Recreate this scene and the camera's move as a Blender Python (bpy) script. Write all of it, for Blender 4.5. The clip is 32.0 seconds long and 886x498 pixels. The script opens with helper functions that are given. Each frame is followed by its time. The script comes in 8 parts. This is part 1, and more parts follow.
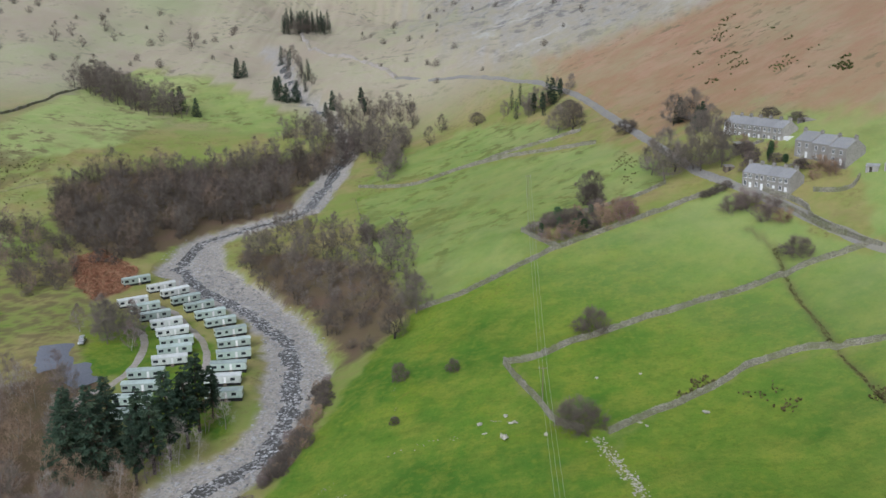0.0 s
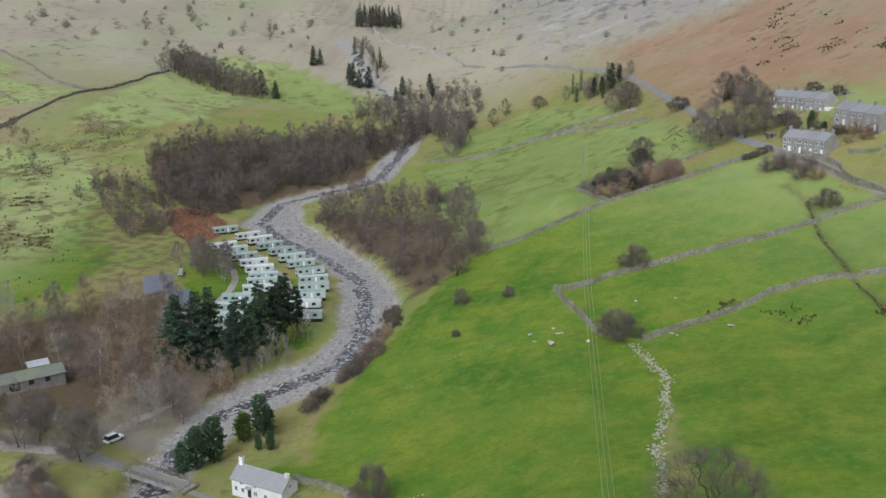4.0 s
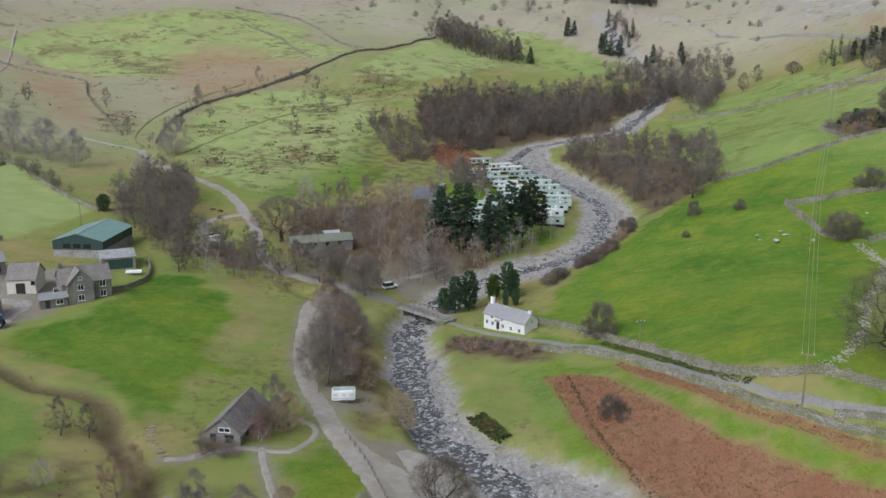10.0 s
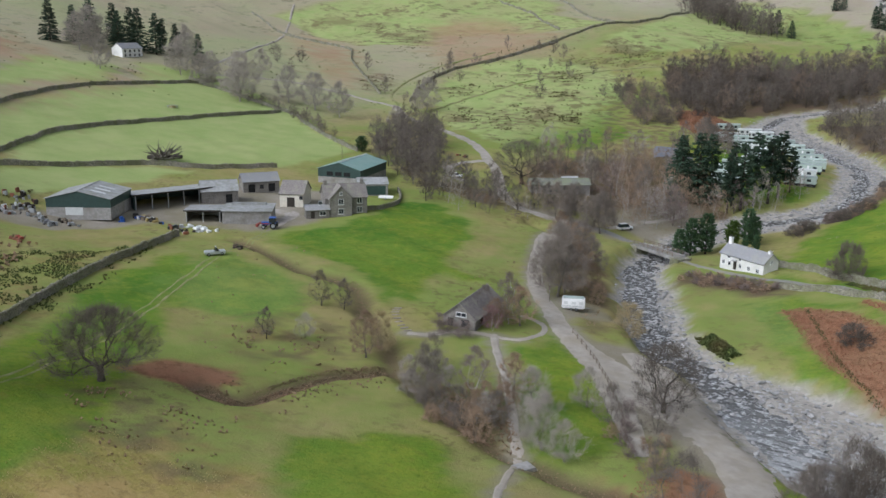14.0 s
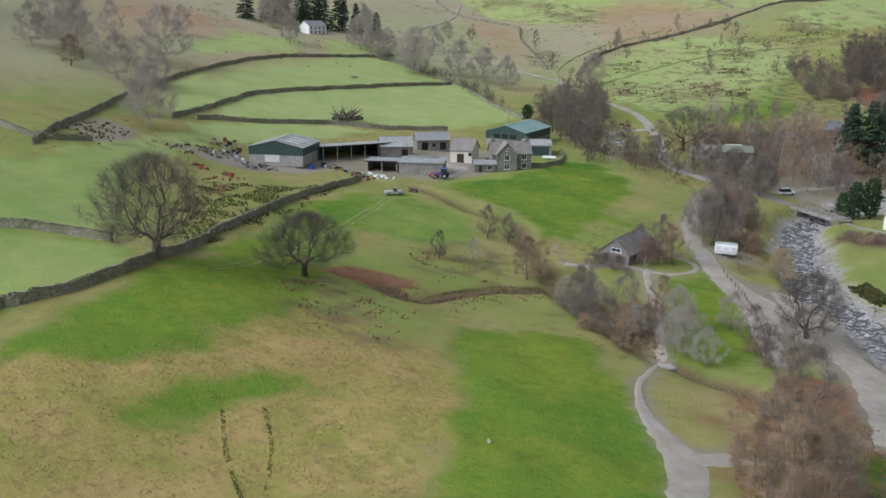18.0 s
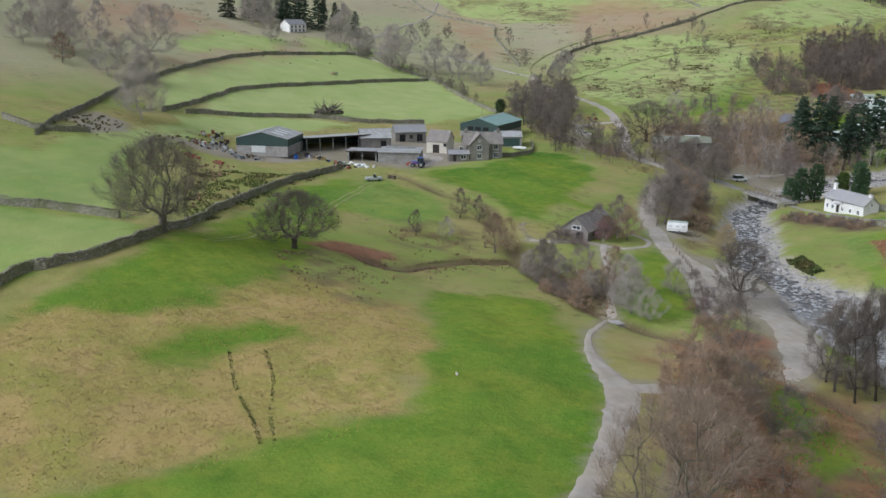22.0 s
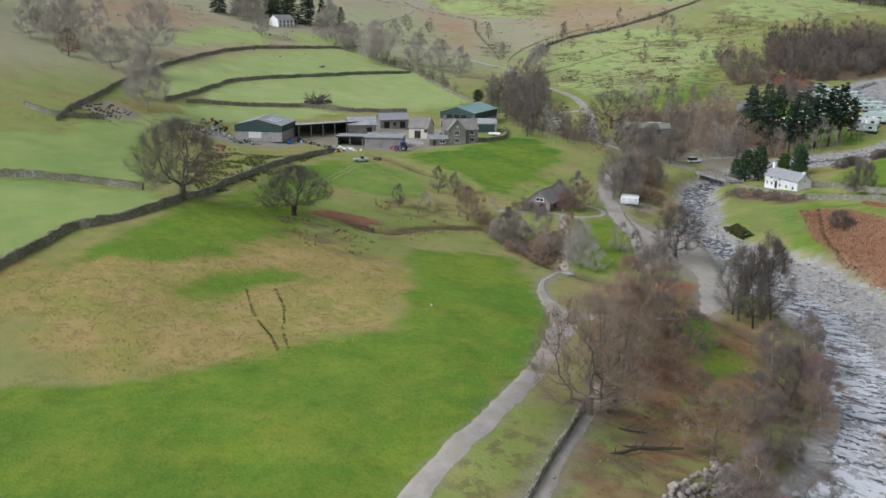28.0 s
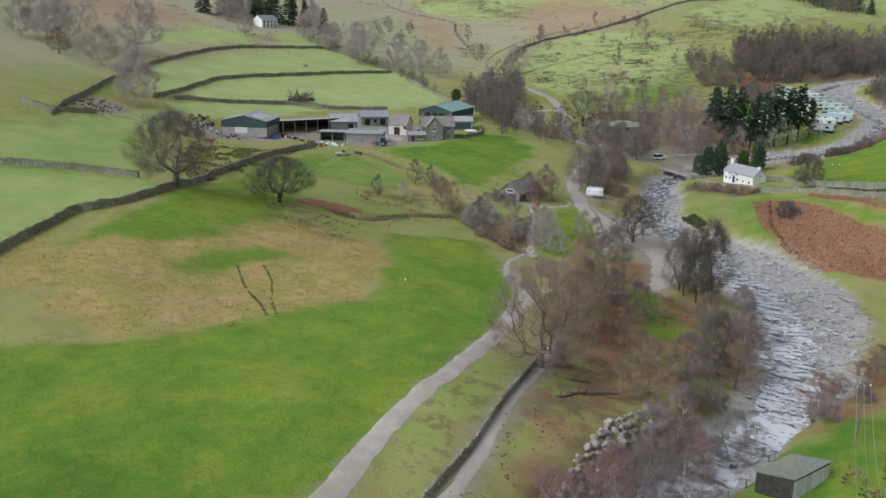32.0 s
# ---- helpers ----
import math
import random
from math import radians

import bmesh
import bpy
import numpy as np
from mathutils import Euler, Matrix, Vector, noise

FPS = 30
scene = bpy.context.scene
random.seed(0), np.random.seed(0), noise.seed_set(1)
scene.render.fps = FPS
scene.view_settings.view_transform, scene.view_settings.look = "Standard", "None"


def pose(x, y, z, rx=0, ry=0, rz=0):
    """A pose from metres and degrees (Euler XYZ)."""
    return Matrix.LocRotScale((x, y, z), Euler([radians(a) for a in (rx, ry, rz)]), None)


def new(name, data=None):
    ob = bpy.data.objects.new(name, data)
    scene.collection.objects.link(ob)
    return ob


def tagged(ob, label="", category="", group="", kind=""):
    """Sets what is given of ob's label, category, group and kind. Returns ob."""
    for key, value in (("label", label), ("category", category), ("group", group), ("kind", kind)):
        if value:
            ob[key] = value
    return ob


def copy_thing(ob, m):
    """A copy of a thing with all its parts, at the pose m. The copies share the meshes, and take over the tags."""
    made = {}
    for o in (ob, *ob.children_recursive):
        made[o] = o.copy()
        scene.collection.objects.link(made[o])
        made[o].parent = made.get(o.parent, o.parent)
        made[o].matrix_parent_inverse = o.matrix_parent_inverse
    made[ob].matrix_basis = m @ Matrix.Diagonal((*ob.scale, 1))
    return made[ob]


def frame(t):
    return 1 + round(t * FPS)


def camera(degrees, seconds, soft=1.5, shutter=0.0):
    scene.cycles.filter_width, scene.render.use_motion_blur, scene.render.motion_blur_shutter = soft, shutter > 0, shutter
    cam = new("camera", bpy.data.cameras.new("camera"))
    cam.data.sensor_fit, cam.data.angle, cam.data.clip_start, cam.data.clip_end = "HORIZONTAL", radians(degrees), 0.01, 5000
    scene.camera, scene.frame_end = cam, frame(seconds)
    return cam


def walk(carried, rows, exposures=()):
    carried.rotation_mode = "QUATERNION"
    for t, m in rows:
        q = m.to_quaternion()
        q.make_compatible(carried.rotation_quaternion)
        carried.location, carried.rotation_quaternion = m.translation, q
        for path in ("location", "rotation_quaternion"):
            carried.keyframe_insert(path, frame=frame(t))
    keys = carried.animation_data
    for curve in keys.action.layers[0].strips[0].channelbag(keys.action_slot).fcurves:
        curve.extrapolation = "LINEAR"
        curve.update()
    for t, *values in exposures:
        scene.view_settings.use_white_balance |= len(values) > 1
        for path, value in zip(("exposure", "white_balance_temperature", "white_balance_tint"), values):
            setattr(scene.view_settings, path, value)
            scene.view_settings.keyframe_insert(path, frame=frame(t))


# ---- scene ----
cam = camera(54.30, 32.0, 1.5)
PATH = [
    (0.0, pose(0.00, -1.05, 104.99, 76.39, 0.77, 0.37)),
    (1.0, pose(-0.01, -8.95, 102.10, 76.70, 0.48, 0.79)),
    (2.0, pose(0.15, -17.44, 99.36, 76.84, 0.27, 1.63)),
    (3.0, pose(0.35, -26.30, 96.29, 76.83, 0.11, 3.03)),
    (3.5, pose(0.41, -30.45, 94.58, 76.83, 0.03, 3.83)),
    (5.5, pose(1.76, -44.97, 87.37, 76.90, -0.25, 7.23)),
    (6.0, pose(2.15, -48.03, 85.53, 76.92, -0.28, 8.09)),
    (7.0, pose(3.04, -54.22, 82.07, 76.94, -0.38, 9.70)),
    (8.0, pose(4.10, -61.47, 78.51, 76.88, -0.47, 12.67)),
    (9.0, pose(5.31, -68.10, 75.36, 76.62, -0.60, 16.58)),
    (10.0, pose(6.72, -72.86, 71.83, 76.50, -0.77, 20.75)),
    (11.0, pose(7.50, -74.46, 67.68, 76.42, -0.90, 25.19)),
    (12.0, pose(8.18, -76.20, 63.90, 76.30, -1.04, 29.50)),
    (13.0, pose(9.17, -78.53, 60.66, 76.07, -1.05, 33.33)),
    (14.0, pose(11.28, -82.23, 57.68, 75.81, -0.89, 36.63)),
    (15.0, pose(13.94, -85.87, 55.19, 75.49, -0.63, 40.38)),
    (15.5, pose(15.20, -87.87, 54.05, 75.31, -0.61, 42.20)),
    (17.5, pose(20.44, -94.84, 51.45, 74.74, -0.84, 47.20)),
    (18.0, pose(22.50, -96.13, 51.34, 75.00, -0.59, 47.35)),
    (19.0, pose(25.13, -98.79, 51.23, 74.92, -0.83, 46.84)),
    (20.0, pose(28.30, -101.49, 51.06, 75.06, -0.67, 46.34)),
    (21.0, pose(31.93, -104.36, 51.12, 75.02, -0.76, 46.05)),
    (22.0, pose(35.50, -107.25, 51.33, 74.94, -0.56, 45.92)),
    (23.0, pose(38.91, -110.23, 51.52, 74.90, -0.49, 45.76)),
    (24.0, pose(42.36, -113.47, 51.43, 74.88, -0.46, 45.59)),
    (25.0, pose(45.70, -116.50, 51.85, 74.76, -0.47, 45.44)),
    (25.5, pose(47.47, -117.99, 52.23, 74.63, -0.42, 45.36)),
    (27.5, pose(53.85, -123.56, 52.53, 74.49, -0.40, 44.98)),
    (28.0, pose(55.46, -124.77, 52.42, 74.54, -0.48, 44.89)),
    (29.0, pose(58.30, -127.06, 52.57, 74.55, -0.53, 44.66)),
    (30.0, pose(61.27, -129.51, 52.64, 74.58, -0.65, 44.38)),
    (31.0, pose(63.97, -131.78, 52.71, 74.61, -0.78, 44.09)),
    (32.0, pose(66.80, -134.06, 52.70, 74.65, -0.97, 43.78)),
]
walk(cam, PATH, [(0, -0.12, 5650, 10), (9, -0.1, 5650, 10), (14, 0.0, 5650, 10), (18, 0.08, 5650, 10), (32, 0.08, 5650, 10)])

# ---- sky and light: a bright, even, overcast winter day ----
world = bpy.data.worlds.new("overcast_sky")
scene.world = world
world.use_nodes = True
wn, wl = world.node_tree.nodes, world.node_tree.links
sky = wn.new("ShaderNodeTexSky")
sky.sky_type, sky.sun_disc = 'NISHITA', False
sky.sun_elevation, sky.sun_rotation = radians(42), radians(200)
sky.air_density, sky.dust_density, sky.ozone_density = 1.0, 5.0, 1.0
veil = wn.new("ShaderNodeHueSaturation")
veil.inputs["Saturation"].default_value = 0.35
wl.new(sky.outputs[0], veil.inputs["Color"])
wl.new(veil.outputs[0], wn["Background"].inputs["Color"])
wn["Background"].inputs["Strength"].default_value = 0.15
sun = new("sun", bpy.data.lights.new("sun", 'SUN'))
sun.data.energy, sun.data.angle, sun.data.color = 0.9, radians(32), (1.0, 0.96, 0.9)
sun.rotation_euler = (radians(48), 0, radians(-20))


# ---- materials ----
def ramp_mix(nt, a, b, fac):
    m = nt.nodes.new("ShaderNodeMix")
    m.data_type = 'RGBA'
    for socket, v in ((m.inputs[6], a), (m.inputs[7], b), (m.inputs[0], fac)):
        if isinstance(v, bpy.types.NodeSocket):
            nt.links.new(v, socket)
        elif isinstance(v, tuple):
            socket.default_value = (*v, 1.0)
        else:
            socket.default_value = v
    return m.outputs[2]


def noise_fac(nt, where, scale, detail=4.0, lo=0.35, hi=0.65, rough=0.6, stretch=None):
    n = nt.nodes.new("ShaderNodeTexNoise")
    n.inputs["Scale"].default_value, n.inputs["Detail"].default_value, n.inputs["Roughness"].default_value = scale, detail, rough
    if stretch:
        k = nt.nodes.new("ShaderNodeMapping")
        k.inputs["Scale"].default_value = stretch
        nt.links.new(where, k.inputs["Vector"])
        where = k.outputs[0]
    nt.links.new(where, n.inputs["Vector"])
    r = nt.nodes.new("ShaderNodeMapRange")
    r.inputs["From Min"].default_value, r.inputs["From Max"].default_value = lo, hi
    nt.links.new(n.outputs["Fac"], r.inputs["Value"])
    return r.outputs[0]


def material(name, a, b, c=None, fine=3.0, coarse=0.3, rough=0.9, bump=0.4, depth=0.05, metal=0.0, local=True, spread=0.12, stretch=None):
    """A weathered surface: colours a and b in fine grain, c in coarse stains, a little different from object to object."""
    m = bpy.data.materials.new(name)
    m.use_nodes = True
    nt = m.node_tree
    bsdf = nt.nodes["Principled BSDF"]
    if local:
        where = nt.nodes.new("ShaderNodeTexCoord").outputs["Object"]
    else:
        where = nt.nodes.new("ShaderNodeNewGeometry").outputs["Position"]
    grain = noise_fac(nt, where, fine, stretch=stretch)
    col = ramp_mix(nt, a, b, grain)
    if c:
        col = ramp_mix(nt, col, c, noise_fac(nt, where, coarse, 3.0, 0.45, 0.75))
    if spread:
        info = nt.nodes.new("ShaderNodeObjectInfo")
        r = nt.nodes.new("ShaderNodeMapRange")
        r.inputs["To Min"].default_value, r.inputs["To Max"].default_value = 1 - spread, 1 + spread
        nt.links.new(info.outputs["Random"], r.inputs["Value"])
        h = nt.nodes.new("ShaderNodeHueSaturation")
        nt.links.new(r.outputs[0], h.inputs["Value"])
        nt.links.new(col, h.inputs["Color"])
        col = h.outputs[0]
    nt.links.new(col, bsdf.inputs["Base Color"])
    bsdf.inputs["Roughness"].default_value, bsdf.inputs["Metallic"].default_value = rough, metal
    if rough > 0.85:
        bsdf.inputs["Specular IOR Level"].default_value = 0.12
    if bump:
        k = nt.nodes.new("ShaderNodeBump")
        k.inputs["Strength"].default_value, k.inputs["Distance"].default_value = bump, depth
        nt.links.new(grain, k.inputs["Height"])
        nt.links.new(k.outputs[0], bsdf.inputs["Normal"])
    return m


def dry_stone():
    """Coursed field stone: each stone its own shade, dark joints, moss in patches."""
    m = bpy.data.materials.new("dry_stone")
    m.use_nodes = True
    nt = m.node_tree
    bsdf = nt.nodes["Principled BSDF"]
    where = nt.nodes.new("ShaderNodeNewGeometry").outputs["Position"]
    flat = nt.nodes.new("ShaderNodeMapping")
    flat.inputs["Scale"].default_value = (2.0, 2.0, 3.6)
    nt.links.new(where, flat.inputs["Vector"])
    cell, edge = nt.nodes.new("ShaderNodeTexVoronoi"), nt.nodes.new("ShaderNodeTexVoronoi")
    edge.feature = 'DISTANCE_TO_EDGE'
    for v in (cell, edge):
        v.inputs["Scale"].default_value = 1.0
        nt.links.new(flat.outputs[0], v.inputs["Vector"])
    shade = nt.nodes.new("ShaderNodeSeparateColor")
    nt.links.new(cell.outputs["Color"], shade.inputs[0])
    col = ramp_mix(nt, (0.235, 0.214, 0.17), (0.42, 0.39, 0.32), shade.outputs[0])
    col = ramp_mix(nt, col, (0.165, 0.178, 0.07), ramp_mix(nt, (0, 0, 0), (0.75, 0.75, 0.75), noise_fac(nt, where, 0.25, 5.0, 0.38, 0.62)))
    joint = nt.nodes.new("ShaderNodeMapRange")
    joint.inputs["From Max"].default_value = 0.08
    nt.links.new(edge.outputs["Distance"], joint.inputs["Value"])
    col = ramp_mix(nt, (0.11, 0.102, 0.082), col, joint.outputs[0])
    nt.links.new(col, bsdf.inputs["Base Color"])
    bsdf.inputs["Roughness"].default_value = 0.95
    k = nt.nodes.new("ShaderNodeBump")
    k.inputs["Strength"].default_value, k.inputs["Distance"].default_value = 0.8, 0.12
    nt.links.new(joint.outputs[0], k.inputs["Height"])
    nt.links.new(k.outputs[0], bsdf.inputs["Normal"])
    return m


STONE = dry_stone()
RUBBLE = material("pale_rubble", (0.37, 0.32, 0.278), (0.21, 0.18, 0.155), (0.25, 0.225, 0.165), 1.2, 0.2, bump=0.5, local=False)
TUMBLED = material("tumbled_stone", (0.5, 0.47, 0.39), (0.33, 0.305, 0.25), (0.36, 0.36, 0.23), 1.2, 0.3, bump=0.5, local=False)
BOULDER = material("beck_boulder", (0.46, 0.445, 0.43), (0.29, 0.28, 0.27), (0.17, 0.165, 0.155), 0.6, 0.3, bump=0.5, local=False)
DARK_ROCK = material("wet_rock", (0.13, 0.125, 0.118), (0.08, 0.077, 0.073), None, 1.0, 0.3, rough=0.6, bump=0.4, local=False)
HOUSE_STONE = material("house_stone", (0.26, 0.243, 0.22), (0.135, 0.125, 0.112), (0.28, 0.26, 0.23), 2.6, 0.4, bump=0.6, depth=0.06)
SLATE = material("slate", (0.31, 0.308, 0.31), (0.22, 0.218, 0.222), (0.32, 0.31, 0.27), 2.5, 0.35, rough=0.6, bump=0.35, stretch=(1, 3, 3))
BROWN_SLATE = material("lichened_slate", (0.25, 0.22, 0.2), (0.16, 0.14, 0.13), (0.27, 0.26, 0.2), 2.5, 0.5, rough=0.75, bump=0.35)
MOSSY_SLATE = material("mossy_slate", (0.2, 0.205, 0.17), (0.14, 0.15, 0.115), (0.2, 0.22, 0.12), 2.5, 0.4, rough=0.8, bump=0.35)
# terrace walls: house stone paled in the colour to stand for haze
HAZED_STONE = material("hazed_terrace_stone", (0.35, 0.33, 0.3), (0.23, 0.215, 0.195), (0.38, 0.355, 0.32), 2.6, 0.4, bump=0.5, depth=0.05)
LIMEWASH = material("limewash", (0.82, 0.81, 0.78), (0.74, 0.73, 0.7), (0.66, 0.65, 0.6), 1.5, 0.3, bump=0.15)
CREAM = material("cream_render", (0.7, 0.66, 0.56), (0.6, 0.56, 0.47), None, 1.5, bump=0.15)
GREY_RENDER = material("concrete_panel", (0.37, 0.355, 0.335), (0.27, 0.26, 0.245), (0.22, 0.205, 0.175), 1.5, 0.3, bump=0.2)
FIBRE = material("fibre_cement", (0.34, 0.34, 0.33), (0.25, 0.252, 0.245), (0.2, 0.2, 0.16), 1.2, 0.4, rough=0.8, bump=0.2)
GREEN_TIN = material("green_sheet", (0.19, 0.3, 0.26), (0.15, 0.25, 0.21), (0.22, 0.3, 0.27), 0.8, 0.2, rough=0.45, bump=0.1)
DARK_TIN = material("dark_green_sheet", (0.035, 0.07, 0.06), (0.028, 0.055, 0.048), None, 0.8, rough=0.5, bump=0.1)
PALE_TIN = material("pale_sheet", (0.6, 0.61, 0.6), (0.5, 0.51, 0.5), None, 0.8, rough=0.4, bump=0.1)
DARK_WOOD = material("dark_timber", (0.07, 0.06, 0.05), (0.04, 0.035, 0.03), None, 2.0, bump=0.3)
POLE_WOOD = material("weathered_timber", (0.24, 0.2, 0.15), (0.15, 0.12, 0.09), None, 3.0, bump=0.3)
WHITE_PAINT = material("white_paint", (0.8, 0.8, 0.79), (0.76, 0.76, 0.75), None, 1.0, rough=0.5, bump=0)
# near-black colour standing in for shade in openings and under caravans
DARK_GAP = material("painted_interior_shade", (0.03, 0.03, 0.03), (0.02, 0.02, 0.02), None, 1.0, bump=0)
TARMAC = material("worn_tarmac", (0.27, 0.258, 0.238), (0.2, 0.19, 0.176), (0.28, 0.26, 0.2), 1.5, 0.12, bump=0.2, local=False, spread=0)
WORN_TURF = material("worn_turf", (0.3, 0.275, 0.15), (0.2, 0.21, 0.075), (0.13, 0.19, 0.03), 0.6, 0.12, bump=0.2, local=False, spread=0)
TRACK = material("stony_track", (0.4, 0.36, 0.32), (0.3, 0.268, 0.23), (0.26, 0.235, 0.16), 1.2, 0.15, bump=0.3, local=False, spread=0)
PATH_GRIT = material("grit_path", (0.395, 0.355, 0.302), (0.312, 0.278, 0.235), (0.31, 0.27, 0.205), 0.5, 0.2, bump=0.25, local=False, spread=0)
BARK = material("grey_bark", (0.19, 0.165, 0.14), (0.1, 0.088, 0.075), (0.15, 0.15, 0.09), 2.0, 0.5, bump=0.5)
DARK_BARK = material("dark_bark", (0.075, 0.063, 0.052), (0.045, 0.038, 0.032), (0.07, 0.075, 0.04), 2.0, 0.5, bump=0.5)
PALE_BARK = material("pale_bark", (0.4, 0.365, 0.32), (0.26, 0.235, 0.205), (0.2, 0.19, 0.13), 2.0, 0.7, bump=0.3)
BIRCH_BARK = material("birch_bark", (0.62, 0.6, 0.57), (0.4, 0.36, 0.34), (0.12, 0.1, 0.09), 2.0, 0.9, bump=0.2)
TWIG_DARK = material("dark_twigs", (0.17, 0.142, 0.115), (0.1, 0.083, 0.067), None, 0.4, bump=0, spread=0.2)
TWIG_GREY = material("grey_twigs", (0.235, 0.2, 0.17), (0.145, 0.122, 0.103), None, 0.4, bump=0, spread=0.2)
TWIG_BROWN = material("brown_twigs", (0.36, 0.255, 0.17), (0.24, 0.172, 0.118), None, 0.4, bump=0, spread=0.2)
TWIG_PURPLE = material("purple_twigs", (0.262, 0.208, 0.186), (0.168, 0.132, 0.118), None, 0.4, bump=0, spread=0.2)
TWIG_RUSSET = material("russet_twigs", (0.285, 0.215, 0.165), (0.19, 0.145, 0.112), None, 0.4, bump=0, spread=0.2)
TWIG_OAK = material("oak_twigs", (0.255, 0.196, 0.145), (0.168, 0.128, 0.095), None, 0.4, bump=0, spread=0.2)
TWIG_TAN = material("tan_twigs", (0.42, 0.34, 0.19), (0.3, 0.23, 0.125), None, 0.4, bump=0, spread=0.15)
TWIG_RED = material("red_twigs", (0.33, 0.2, 0.19), (0.22, 0.13, 0.125), None, 0.4, bump=0, spread=0.15)
TWIG_PALE = material("pale_twigs", (0.42, 0.375, 0.325), (0.3, 0.265, 0.23), None, 0.4, bump=0, spread=0.15)
NEEDLE = material("dark_needles", (0.055, 0.088, 0.055), (0.032, 0.055, 0.036), (0.08, 0.105, 0.06), 1.5, 0.4, bump=0, spread=0.25)
YEW = material("yew_leaf", (0.085, 0.15, 0.075), (0.055, 0.1, 0.05), (0.12, 0.18, 0.07), 2.0, 0.5, bump=0, spread=0.3)
LIME_LEAF = material("golden_conifer", (0.11, 0.16, 0.035), (0.06, 0.1, 0.025), None, 2.0, bump=0)
RUSH = material("rush_clump", (0.15, 0.125, 0.055), (0.09, 0.085, 0.035), None, 1.5, bump=0, local=False, spread=0)
GORSE = material("gorse", (0.115, 0.145, 0.045), (0.065, 0.085, 0.028), (0.16, 0.12, 0.055), 0.5, 0.14, bump=0, local=False, spread=0)
LEAF_LITTER = material("leaf_litter", (0.32, 0.22, 0.14), (0.23, 0.16, 0.1), (0.16, 0.15, 0.07), 1.0, 0.2, bump=0, local=False, spread=0)
FERN = material("dead_bracken", (0.37, 0.19, 0.114), (0.28, 0.138, 0.082), (0.34, 0.215, 0.128), 1.0, 0.2, bump=0, local=False, spread=0)
TUFT = material("pale_grass_tuft", (0.42, 0.33, 0.15), (0.3, 0.24, 0.09), None, 1.0, bump=0, local=False, spread=0)
VAN_WHITE = material("caravan_white", (0.68, 0.7, 0.67), (0.6, 0.62, 0.59), (0.46, 0.5, 0.45), 0.6, 0.5, rough=0.4, bump=0)
CAMPER_WHITE = material("camper_white", (0.8, 0.8, 0.79), (0.72, 0.72, 0.71), (0.6, 0.6, 0.58), 0.6, 0.5, rough=0.4, bump=0)
VAN_GREEN = material("caravan_pale_green", (0.4, 0.475, 0.42), (0.33, 0.395, 0.35), (0.46, 0.52, 0.47), 0.6, 0.5, rough=0.45, bump=0, spread=0.2)
VAN_ROOF = material("caravan_roof", (0.42, 0.49, 0.45), (0.35, 0.41, 0.375), (0.26, 0.31, 0.26), 0.6, 0.5, rough=0.6, bump=0, spread=0.2)
TYRE = material("tyre", (0.02, 0.02, 0.02), (0.03, 0.03, 0.03), None, 1.0, bump=0)
BLUE = material("tractor_blue", (0.02, 0.08, 0.32), (0.03, 0.1, 0.36), None, 1.0, rough=0.4, bump=0)
RED = material("red_paint", (0.36, 0.05, 0.03), (0.28, 0.05, 0.035), None, 1.0, rough=0.5, bump=0)
DARK_PAINT = material("dark_car_paint", (0.03, 0.035, 0.04), (0.04, 0.045, 0.05), None, 1.0, rough=0.3, bump=0)
SILVER = material("silver_car_paint", (0.5, 0.52, 0.53), (0.45, 0.47, 0.48), None, 1.0, rough=0.3, bump=0, metal=0.4)
STEEL = material("galvanised_steel", (0.42, 0.43, 0.44), (0.33, 0.34, 0.35), None, 2.0, rough=0.45, bump=0, metal=0.6)
RUST = material("rusty_iron", (0.26, 0.1, 0.05), (0.16, 0.07, 0.04), None, 2.0, rough=0.8, bump=0.2)
HARDSTAND = material("slate_chippings", (0.19, 0.2, 0.23), (0.14, 0.147, 0.165), None, 2.0, bump=0.2, local=False, spread=0)
GLASS = bpy.data.materials.new("window_glass")
GLASS.use_nodes = True
_b = GLASS.node_tree.nodes["Principled BSDF"]
_b.inputs["Base Color"].default_value, _b.inputs["Roughness"].default_value = (0.03, 0.035, 0.04, 1), 0.08


